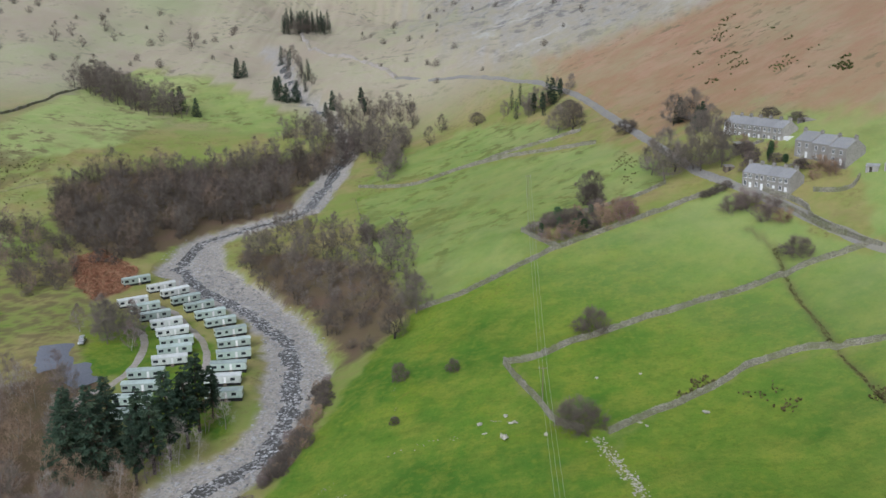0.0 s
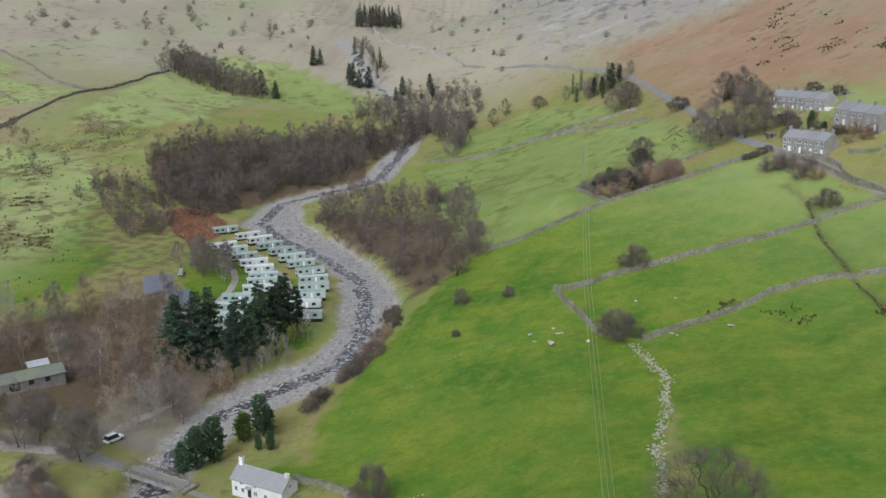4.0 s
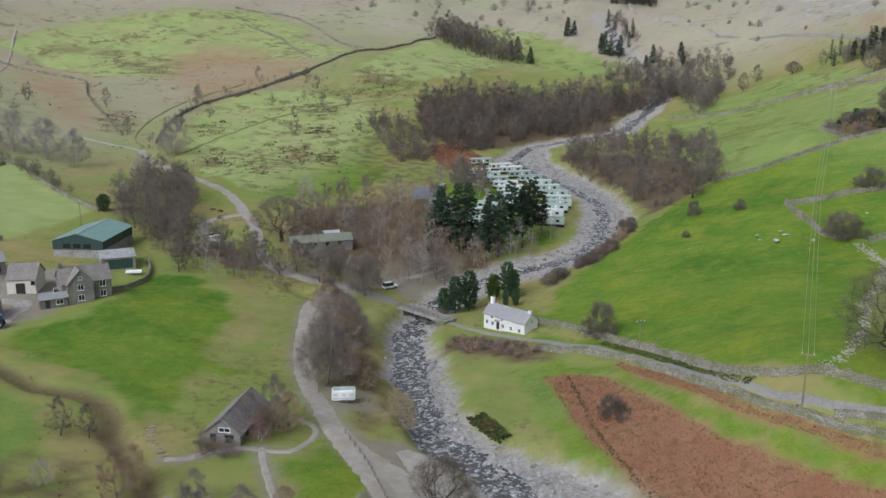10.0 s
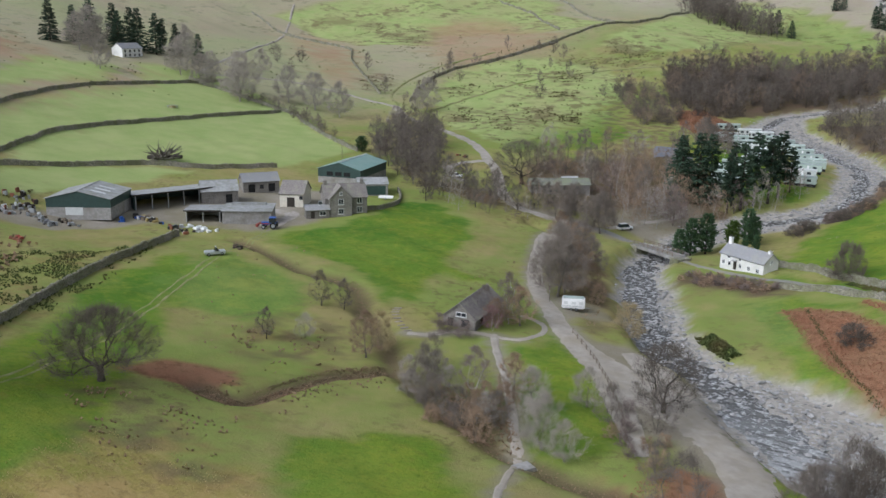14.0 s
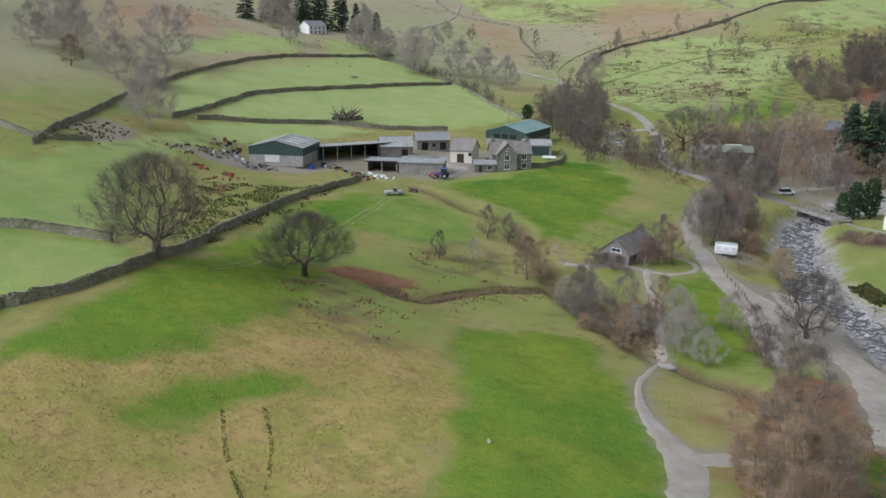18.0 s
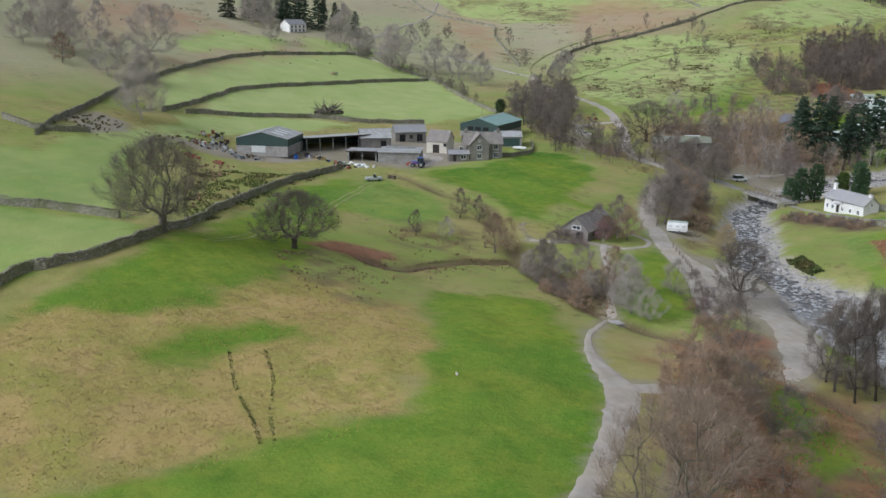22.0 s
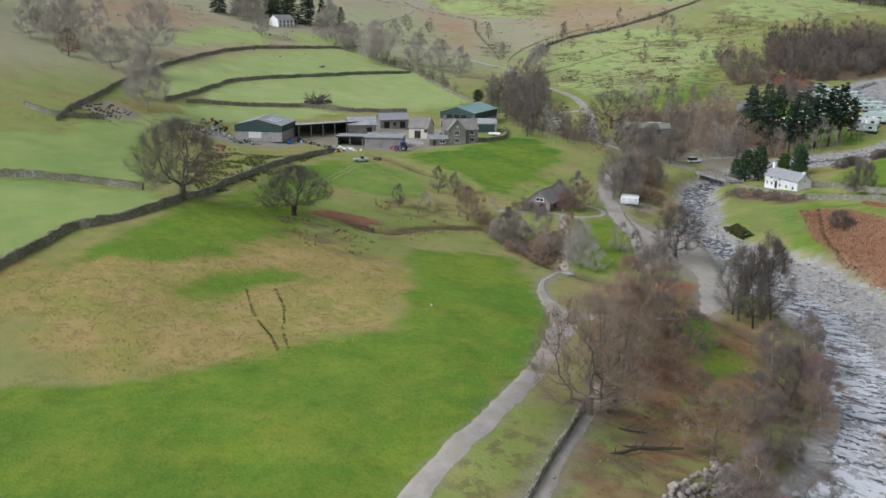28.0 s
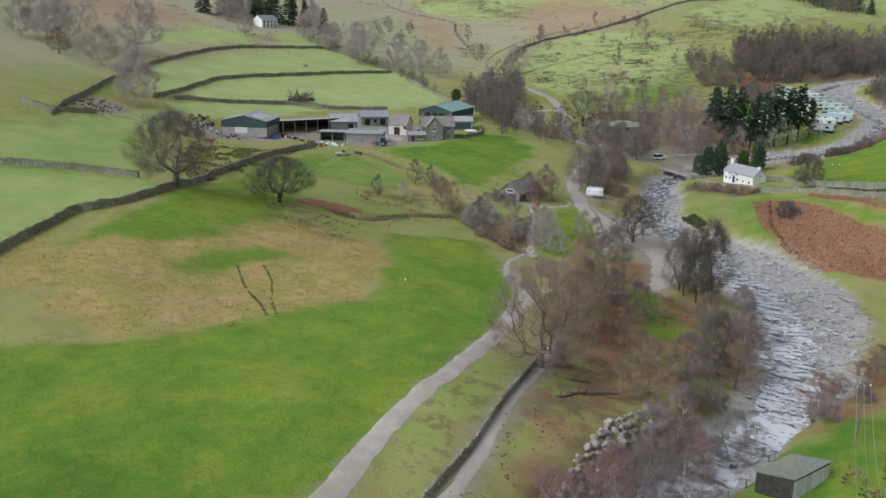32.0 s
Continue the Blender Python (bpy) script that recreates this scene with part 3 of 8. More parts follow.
LITTER = [
    [(-142, 215), (-128, 231), (-120, 245), (-100, 230), (-74, 181), (-82, 150), (-120, 148), (-145, 175), (-155, 200)],
    [(-179, 379), (-195, 423), (-180, 452), (-92, 500), (-48, 563), (-60, 502), (-80, 456), (-78, 419), (-112, 388), (-131, 352), (-148, 348)],
    [(-93, 364), (-61, 350), (-27, 310), (-12, 262), (-30, 234), (-46, 280), (-68, 308)],
    [(-102, 130), (-87, 112), (-70, 91), (-57, 58), (-66, 66), (-80, 84), (-94, 104)],
    [(-180, 150), (-160, 140), (-135, 132), (-118, 141), (-142, 150), (-168, 150), (-182, 172), (-200, 192)],
    [(-62, 116), (-46, 117), (-36, 112), (-34, 104), (-60, 107)],
    [(-62, 18), (-50, 18), (-42, 8), (-58, 8)],
]
THIN_LITTER = [[(-196, 335), (-161, 271), (-140, 240), (-128, 262), (-128, 300), (-150, 340), (-175, 345)], [(-152, 205), (-140, 240), (-118, 262), (-112, 236), (-130, 215)], [(14, -4), (26, -30), (24, -60), (16, -72), (4, -44), (-4, -30), (-16, -12), (-12, 2), (2, 0)], [(-90, -27), (-85, -20), (-75, -22), (-62, -25), (-60, -31), (-67, -32), (-81, -31)], [(-100, 24), (-84, 26), (-80, 12), (-92, 2), (-100, 10)]]
TAN = [
    [(-85, -90), (-78, -70), (-73, -55), (-75, -43), (-78, -30), (-66, -26), (-54, -25), (-44, -32), (-35, -43.5), (-29.5, -56), (-31.4, -64), (-33, -72), (-40, -86)],
    [(-38, -18.5), (-37, -9), (-33, -13), (-26.5, -21.5), (-28.5, -24.5)],
]
MUD = [
    [(-205, 10), (-192, 60), (-205, 90), (-170, 110), (-148, 78), (-150, 60), (-175, 50), (-180, 20)],
    [(-17.1, 62.3), (-12.5, 59.6), (-2.6, 52.2), (-11.9, 49), (-20.6, 60.1)],
    [(-211, -15), (-227, 0.6), (-214, 4.5), (-198, -3.3), (-193, -16)],
    [(-62, 57), (-52, 52), (-44, 46), (-36, 52), (-26, 42), (-14, 22), (-8, 6), (-10, 0), (-18, 16), (-34, 26), (-48, 42)],
    [(-74, 72), (-66, 76), (-58, 68), (-64, 60)],
    [(-55, 52), (-50, 59), (-41, 55), (-33, 45), (-28, 34), (-40, 36)],
    [(-102, 150), (-84, 142), (-78, 160), (-80, 178), (-88, 190), (-100, 172)],
    [(-128, 146), (-104, 142), (-84, 138), (-84, 133), (-104, 136), (-128, 139)],
]
# trodden ground beside the ways: line and half width
DRIVE = [(-104, 131, 4), (-101, 116, 4), (-94, 101, 4), (-86.5, 86.5, 4), (-77.8, 73.2, 4.2), (-69.5, 63.5, 4.2), (-60, 53.5, 5), (-50, 46, 8), (-42, 41, 11.5), (-34, 37, 12), (-26, 32.5, 10), (-19, 25, 8.5), (-13.5, 15.5, 7.5), (-10.3, 7, 4.5), (-9.5, 3.5, 2.5)]
FIELD_PATH = [(-40.2, 3.5, 1), (-37.4, -4.6, 1.1), (-34.2, -9.6, 1.5), (-28.6, -15.9, 2.4), (-23, -19.8, 4.2), (-18.5, -23.8, 4.8), (-14, -31.9, 3.5), (-9.4, -41.3, 3.1), (-5.1, -51, 3), (-2, -58.6, 3), (0.2, -65.4, 3), (3.2, -75.5, 3), (6.6, -84.5, 3), (14, -106, 3)]
WORN = [(DRIVE, 2.2), (FIELD_PATH, 0.5), ([(-69, 42.5), (-64, 36), (-58, 29), (-50, 18.5), (-44, 10), (-41, 6)], 0.7), ([(-80.4, 31.7), (-77.5, 33.5), (-75.6, 36.6), (-72, 40.5), (-69, 41.5), (-64, 43)], 0.8),
        ([(-23, -21), (-18, -17), (-14, -12)], 1.0), ([(-4, -34), (1, -43), (6, -54), (11.5, -67), (17, -84)], 1.0)]
SCREE = [[(20, 660), (62, 600), (100, 575), (160, 520), (300, 490), (520, 430), (900, 500), (900, 1600), (0, 1500), (-30, 1000), (-10, 780)]]


def spaced(lo, a, b, hi, step, grow=1.055):
    """Even steps from a to b, growing beyond."""
    mid = list(np.arange(a, b + 1e-6, step))
    out, s, v = [], step, b
    while v < hi:
        s *= grow
        v += s
        out.append(v)
    back, s, v = [], step, a
    while v > lo:
        s *= grow
        v -= s
        back.append(v)
    return np.array(back[::-1] + mid + out)


def mesh_from(name, verts, faces, mat=None, shade=True):
    me = bpy.data.meshes.new(name)
    me.from_pydata(verts, [], faces)
    if mat:
        me.materials.append(mat)
    if shade:
        me.polygons.foreach_set("use_smooth", np.ones(len(me.polygons), bool))
    me.update()
    return me


def cover(polys, x, y, soft, seed, warp=3.0):
    wx, wy = x + warp * waves(x, y, 14, seed), y + warp * waves(x, y, 14, seed + 50)
    out = np.zeros(x.shape)
    for p in polys:
        out = np.maximum(out, inside(p, wx, wy, soft))
    return out


def ground_material():
    m = bpy.data.materials.new("valley_ground")
    m.use_nodes = True
    nt = m.node_tree
    bsdf = nt.nodes["Principled BSDF"]
    where = nt.nodes.new("ShaderNodeNewGeometry").outputs["Position"]
    fine, mid, wide, huge = (noise_fac(nt, where, s, 5.0, 0.32, 0.68) for s in (2.5, 0.45, 0.09, 0.016))

    def chan(name):
        a = nt.nodes.new("ShaderNodeAttribute")
        a.attribute_name = name
        s = nt.nodes.new("ShaderNodeSeparateColor")
        nt.links.new(a.outputs["Color"], s.inputs[0])
        return s.outputs[0], s.outputs[1], s.outputs[2]
    pasture, bracken, gravel = chan("cover_a")
    litter, tan, mud = chan("cover_b")
    scree, high, hill = chan("cover_c")
    rushy, fern_haze, _ = chan("cover_d")

    def two(a, b, c, fa=fine, fb=wide):
        return ramp_mix(nt, ramp_mix(nt, a, b, fa), c, fb)
    def part_of(fac, k):
        return ramp_mix(nt, (0, 0, 0), (k, k, k), fac)
    def clusters(size, lo, hi, grain, glo, ghi):
        """Clumps that gather in loose groups: fine spots, masked by a broad pattern."""
        return ramp_mix(nt, (0, 0, 0), noise_fac(nt, where, grain, 4.0, glo, ghi, 0.65), noise_fac(nt, where, size, 5.0, lo, hi, 0.6))
    blotch = noise_fac(nt, where, 0.03, 6.0, 0.42, 0.6, 0.65)
    speck = noise_fac(nt, where, 0.7, 5.0, 0.5, 0.62, 0.7)
    rough = two((0.28, 0.268, 0.085), (0.205, 0.205, 0.06), (0.31, 0.255, 0.115), mid, wide)
    rough = ramp_mix(nt, rough, (0.2, 0.255, 0.06), part_of(blotch, 0.85))
    rough = ramp_mix(nt, rough, (0.215, 0.17, 0.078), part_of(noise_fac(nt, where, 0.08, 6.0, 0.52, 0.7, 0.65), 0.55))
    rough = ramp_mix(nt, rough, (0.13, 0.105, 0.05), part_of(clusters(0.05, 0.48, 0.62, 0.5, 0.5, 0.62), 0.65))
    # bleached winter fell grass, paled further in the colour to stand for haze
    fell = two((0.42, 0.362, 0.278), (0.345, 0.295, 0.222), (0.355, 0.34, 0.215), mid, wide)
    fell = ramp_mix(nt, fell, (0.34, 0.285, 0.215), part_of(noise_fac(nt, where, 0.011, 6.0, 0.42, 0.62, 0.65), 0.8))
    fell = ramp_mix(nt, fell, (0.31, 0.345, 0.18), part_of(noise_fac(nt, where, 0.006, 5.0, 0.5, 0.66, 0.6), 0.65))
    fell = ramp_mix(nt, fell, (0.15, 0.135, 0.1), part_of(clusters(0.016, 0.45, 0.62, 0.12, 0.54, 0.62), 0.8))
    col = ramp_mix(nt, rough, fell, high)
    crag = two((0.36, 0.345, 0.315), (0.27, 0.255, 0.225), (0.32, 0.285, 0.215), mid, wide)
    crag = ramp_mix(nt, crag, (0.14, 0.135, 0.13), part_of(noise_fac(nt, where, 0.045, 7.0, 0.53, 0.6, 0.72, (1, 1, 2.5)), 0.75))
    crag = ramp_mix(nt, crag, (0.45, 0.44, 0.41), part_of(noise_fac(nt, where, 0.02, 6.0, 0.56, 0.64, 0.7), 0.7))
    col = ramp_mix(nt, col, crag, scree)
    knoll = two((0.37, 0.28, 0.1), (0.27, 0.21, 0.07), (0.235, 0.24, 0.055))
    knoll = ramp_mix(nt, knoll, (0.39, 0.275, 0.115), part_of(noise_fac(nt, where, 0.16, 6.0, 0.48, 0.62), 0.7))
    knoll = ramp_mix(nt, knoll, (0.2, 0.15, 0.062), part_of(speck, 0.6))
    knoll = ramp_mix(nt, knoll, (0.46, 0.36, 0.17), part_of(noise_fac(nt, where, 1.3, 5.0, 0.54, 0.68, 0.7, (0.5, 1.2, 1)), 0.45))
    col = ramp_mix(nt, col, knoll, tan)
    green = two((0.122, 0.218, 0.025), (0.092, 0.178, 0.021), (0.162, 0.228, 0.032))
    green = ramp_mix(nt, green, (0.056, 0.14, 0.018), part_of(noise_fac(nt, where, 0.03, 6.0, 0.44, 0.62, 0.65), 0.75))
    green = ramp_mix(nt, green, (0.24, 0.255, 0.042), part_of(noise_fac(nt, where, 0.11, 7.0, 0.48, 0.64, 0.7), 0.5))
    green = ramp_mix(nt, green, (0.2, 0.25, 0.022), part_of(noise_fac(nt, where, 0.05, 5.0, 0.5, 0.7, 0.6), 0.5))
    green = ramp_mix(nt, green, (0.2, 0.175, 0.04), part_of(clusters(0.05, 0.52, 0.66, 0.55, 0.52, 0.64), 0.45))
    green = ramp_mix(nt, green, (0.07, 0.12, 0.016), part_of(noise_fac(nt, where, 0.3, 6.0, 0.5, 0.66, 0.7), 0.4))
    green = ramp_mix(nt, green, (0.235, 0.262, 0.035), part_of(noise_fac(nt, where, 0.4, 6.0, 0.5, 0.62, 0.72), 0.32))
    green = ramp_mix(nt, green, (0.06, 0.118, 0.016), part_of(noise_fac(nt, where, 1.1, 5.0, 0.52, 0.64, 0.7), 0.32))
    # upland grass, paled and greyed in the colour to stand for haze
    hazed_sward = two((0.3, 0.372, 0.128), (0.245, 0.318, 0.1), (0.35, 0.385, 0.155))
    clean = hazed_sward
    hazed_sward = ramp_mix(nt, hazed_sward, (0.33, 0.32, 0.15), part_of(noise_fac(nt, where, 0.035, 5.0, 0.46, 0.64, 0.6), 0.6))
    hazed_sward = ramp_mix(nt, hazed_sward, (0.165, 0.145, 0.07), part_of(clusters(0.028, 0.45, 0.56, 0.13, 0.5, 0.58), 0.85))
    hazed_sward = ramp_mix(nt, hazed_sward, (0.19, 0.165, 0.075), part_of(noise_fac(nt, where, 0.018, 6.0, 0.56, 0.64, 0.65), 0.7))
    hazed_sward = ramp_mix(nt, clean, hazed_sward, rushy)
    green = ramp_mix(nt, green, hazed_sward, hill)
    col = ramp_mix(nt, col, green, pasture)
    rust = two((0.28, 0.13, 0.075), (0.2, 0.092, 0.053), (0.25, 0.145, 0.082))
    rust = ramp_mix(nt, rust, (0.27, 0.155, 0.09), part_of(noise_fac(nt, where, 0.12, 6.0, 0.46, 0.66, 0.65), 0.6))
    rust = ramp_mix(nt, rust, (0.12, 0.068, 0.035), part_of(noise_fac(nt, where, 0.5, 6.0, 0.5, 0.64, 0.7), 0.6))
    # far bracken: bent grass mixed in, and paled in colour to stand for haze
    hazed_fern = two((0.35, 0.19, 0.115), (0.27, 0.145, 0.088), (0.31, 0.215, 0.125))
    hazed_fern = ramp_mix(nt, hazed_fern, (0.33, 0.285, 0.17), part_of(noise_fac(nt, where, 0.014, 6.0, 0.46, 0.62, 0.68), 0.65))
    hazed_fern = ramp_mix(nt, hazed_fern, (0.4, 0.25, 0.17), part_of(noise_fac(nt, where, 0.05, 6.0, 0.48, 0.64, 0.7), 0.6))
    hazed_fern = ramp_mix(nt, hazed_fern, (0.13, 0.115, 0.06), part_of(clusters(0.02, 0.5, 0.62, 0.16, 0.55, 0.63), 0.7))
    col = ramp_mix(nt, col, hazed_fern, fern_haze)
    col = ramp_mix(nt, col, rust, bracken)
    col = ramp_mix(nt, col, two((0.168, 0.115, 0.078), (0.105, 0.074, 0.052), (0.13, 0.105, 0.055)), litter)
    col = ramp_mix(nt, col, two((0.32, 0.285, 0.235), (0.25, 0.22, 0.178), (0.22, 0.195, 0.125)), mud)
    cell = nt.nodes.new("ShaderNodeTexVoronoi")
    cell.inputs["Scale"].default_value = 1.4
    nt.links.new(where, cell.inputs["Vector"])
    stones = ramp_mix(nt, (0.215, 0.195, 0.168), (0.485, 0.45, 0.4), cell.outputs["Color"])
    stones = ramp_mix(nt, stones, (0.345, 0.318, 0.28), ramp_mix(nt, (0.15, 0.15, 0.15), (0.6, 0.6, 0.6), wide))
    col = ramp_mix(nt, col, stones, gravel)
    nt.links.new(col, bsdf.inputs["Base Color"])
    bsdf.inputs["Roughness"].default_value = 0.95
    bsdf.inputs["Specular IOR Level"].default_value = 0.05
    k = nt.nodes.new("ShaderNodeBump")
    k.inputs["Strength"].default_value, k.inputs["Distance"].default_value = 0.4, 0.18
    nt.links.new(fine, k.inputs["Height"])
    nt.links.new(k.outputs[0], bsdf.inputs["Normal"])
    return m


GROUND = ground_material()


def build_ground():
    xs, ys = spaced(-3200, -215, 112, 2800, 1.35), spaced(-1800, -112, 345, 4300, 1.35)
    X, Y = np.meshgrid(xs, ys)
    x, y = X.ravel(), Y.ravel()
    z = ground_z(x, y)
    nx, ny = len(xs), len(ys)
    idx = np.arange(nx * ny).reshape(ny, nx)
    quads = np.stack([idx[:-1, :-1], idx[:-1, 1:], idx[1:, 1:], idx[1:, :-1]], -1).reshape(-1, 4)
    me = mesh_from("ground", np.stack([x, y, z], 1).tolist(), quads.tolist(), GROUND)
    one = np.ones(len(x))
    d, (_, half) = near_line(CHANNEL, x, y)
    d = d + 1.6 * waves(x, y, 22, 6) + 0.8 * waves(x, y, 6, 9)
    gravel = 1 - smooth(half + 0.2, half + 2.6, d)
    g2, _ = near_line(GILL, x, y)
    litter = np.maximum(cover(LITTER, x, y, 3, 21), 0.85 * (1 - smooth(0.8, 3.0, g2)))
    thin = cover(THIN_LITTER, x, y, 4, 23, 5) * smooth(-0.15, 0.35, waves(x, y, 9, 24))
    litter = np.maximum(litter, 0.7 * thin)
    g3, _ = near_line(GUTTER, x, y)
    litter = np.maximum(litter, 1 - smooth(0.8, 2.6, g3))
    g4, _ = near_line(DITCH, x, y)
    litter = np.maximum(litter, 0.5 * (1 - smooth(0.4, 1.6, g4)))
    pasture = cover(PASTURE, x, y, 1.6, 11, 2.2)
    bracken = cover(BRACKEN, x, y, 0.7, 31, 0.7)
    # where bracken takes the colour with haze painted in
    fern_haze = np.maximum(0.88 * cover(FAR_BRACKEN, x, y, 14, 33, 8), 0.72 * cover(HILL_BRACKEN, x, y, 14, 35, 12))
    tan = cover(TAN, x, y, 2.2, 41, 4.0)
    mud = cover(MUD, x, y, 1.5, 51, 1.5)
    for way, half in WORN:
        r, _ = near_line([p[:2] for p in way], x, y)
        r = r + 0.5 * waves(x, y, 5, 44)
        mud = np.maximum(mud, 0.8 * (1 - smooth(half, half + 1.5, r)))
    patch = cover(RUSH_PATCHES, x, y, 5, 45, 6) * smooth(-0.45, 0.05, waves(x, y, 8, 46))
    litter = np.maximum(litter, 0.6 * patch)
    scree = cover(SCREE, x, y, 50, 61, 30)
    olive = 0.4 * cover(OLIVE, x, y, 12, 65, 8) * smooth(-0.5, 0.3, waves(x, y, 24, 66))
    pasture = np.maximum(pasture, olive)
    west = smooth(-150, -205, x)
    # where pasture takes the pale upland colour with its painted haze
    hill = np.clip(np.maximum(west * smooth(5, 14, z), 0.65 * smooth(26, 56, z)), 0, 1)
    hill = np.maximum(hill, 0.62 * cover([PASTURE[n] for n in (10, 11, 12, 13, 30)], x, y, 3, 68, 2))
    hill = np.maximum(hill, 0.5 * cover([PASTURE[n] for n in (4, 5)], x, y, 4, 70, 3))
    hill = np.maximum(hill, 0.25 * cover(OLIVE[2:], x, y, 4, 67, 3)) * (1 - cover([PASTURE[6], PASTURE[-1]], x, y, 2, 73, 2))
    # high ground, plus far north and west where haze is put into colour
    high = np.maximum(np.maximum(smooth(62, 105, z), smooth(520, 640, y)), 0.75 * smooth(-225, -330, x)) * (1 - 0.7 * pasture)
    rushy = np.maximum(cover([PASTURE[n] for n in (16, 18, 20, 26, 27, 28)] + OLIVE[:1] + OLIVE[2:], x, y, 8, 69, 6), smooth(240, 300, y))
    bracken = np.maximum(bracken, np.where(x > -50, 0.85, 0.42) * cover(BANK_RUST, x, y, 4, 37, 3) * smooth(-0.35, 0.15, waves(x, y, 11, 38)) * np.where(x > -50, 1.0, smooth(-0.4, 0.2, waves(x, y, 4, 40))))
    lawn = cover([[(-9.7, -4.7), (-8.3, 2.8), (-2.7, -3.8), (4.6, -11.8), (5.4, -16.4), (4.2, -22), (-3.6, -14.3)]], x, y, 1.5, 39, 1.5)
    bracken, litter, pasture = bracken * (1 - lawn), litter * (1 - 0.9 * lawn), np.maximum(pasture, lawn)
    for name, chans in (("cover_a", (pasture, bracken, gravel)), ("cover_b", (litter, tan, mud)), ("cover_c", (scree, high, hill)), ("cover_d", (rushy, fern_haze, one))):
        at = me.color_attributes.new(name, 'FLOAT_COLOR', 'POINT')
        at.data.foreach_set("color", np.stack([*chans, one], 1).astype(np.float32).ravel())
    return tagged(new("ground", me), "green pasture, rough grass, bracken and gravel on the valley floor and fells", "ground", kind="structure")


build_ground()


# ---- helpers for things ----
def part(name, mesh, mat, parent, label=""):
    """Links a bmesh or a mesh as one object under a thing or part."""
    if isinstance(mesh, bmesh.types.BMesh):
        me = bpy.data.meshes.new(name)
        mesh.to_mesh(me)
        mesh.free()
    else:
        me = mesh
    if mat and not me.materials:
        me.materials.append(mat)
    ob = new(name, me)
    ob.parent = parent
    return tagged(ob, label)


def thing(name, label, category, m=None, group="", kind=""):
    ob = new(name)
    ob.empty_display_size = 0.5
    if m is not None:
        ob.matrix_world = m
    return tagged(ob, label, category, group, kind)


def box(x0, y0, z0, x1, y1, z1, bevel=0.0):
    bm = bmesh.new()
    bmesh.ops.create_cube(bm, size=1)
    bmesh.ops.scale(bm, vec=(x1 - x0, y1 - y0, z1 - z0), verts=bm.verts)
    bmesh.ops.translate(bm, vec=((x0 + x1) / 2, (y0 + y1) / 2, (z0 + z1) / 2), verts=bm.verts)
    if bevel:
        bmesh.ops.bevel(bm, geom=bm.edges[:], offset=bevel, segments=2, affect='EDGES')
    return bm


def solid(verts, faces):
    bm = bmesh.new()
    vs = [bm.verts.new(v) for v in verts]
    for f in faces:
        bm.faces.new([vs[i] for i in f])
    bmesh.ops.recalc_face_normals(bm, faces=bm.faces)
    return bm


def rod(a, b, r, sides=8, r2=None):
    a, b = Vector(a), Vector(b)
    bm = bmesh.new()
    m = Matrix.Translation((a + b) / 2) @ (b - a).to_track_quat('Z', 'Y').to_matrix().to_4x4()
    bmesh.ops.create_cone(bm, cap_ends=True, segments=sides, radius1=r, radius2=r if r2 is None else r2, depth=(b - a).length, matrix=m)
    return bm


def bend(points, step=1.5):
    """A smooth line through points, in even steps."""
    p = np.array(points, float)
    p = np.concatenate([[2 * p[0] - p[1]], p, [2 * p[-1] - p[-2]]])
    out = []
    for a, b, c, d in zip(p[:-3], p[1:-2], p[2:-1], p[3:]):
        n = max(2, int(np.linalg.norm(c - b) / step))
        for t in np.arange(n) / n:
            out.append(0.5 * (2 * b + (c - a) * t + (2 * a - 5 * b + 4 * c - d) * t * t + (3 * b - a - 3 * c + d) * t ** 3))
    out.append(p[-2])
    return np.array(out)


def ribbon(name, points, width, mat, label, lift=0.1, category="track", uneven=0.12, kind="structure", across=7):
    """A road or path laid over the ground; points may carry a width of their own."""
    line = bend(points)
    w = line[:, 2] if line.shape[1] > 2 else np.full(len(line), width)
    xy = line[:, :2]
    d = np.gradient(xy, axis=0)
    d /= np.linalg.norm(d, axis=1)[:, None]
    side = np.stack([-d[:, 1], d[:, 0]], 1)
    cols = []
    for k in np.linspace(-0.5, 0.5, across):
        off = w * k + (2.2 * uneven * waves(xy[:, 0], xy[:, 1], 7, 71 if k < 0 else 72) if abs(k) > 0.45 else 0)
        cols.append(xy + side * off[:, None])
    pts = np.stack(cols, 1).reshape(-1, 2)
    z = ground_z(pts[:, 0], pts[:, 1]).reshape(-1, across)
    z = z + lift
    z[:, 0] -= lift * 1.5
    z[:, -1] -= lift * 1.5
    v = np.concatenate([pts, z.reshape(-1, 1)], 1)
    i = np.arange(len(v)).reshape(-1, across)
    f = np.stack([i[:-1, :-1], i[:-1, 1:], i[1:, 1:], i[1:, :-1]], -1).reshape(-1, 4)
    return tagged(new(name, mesh_from(name, v.tolist(), f.tolist(), mat)), label, category, kind=kind)


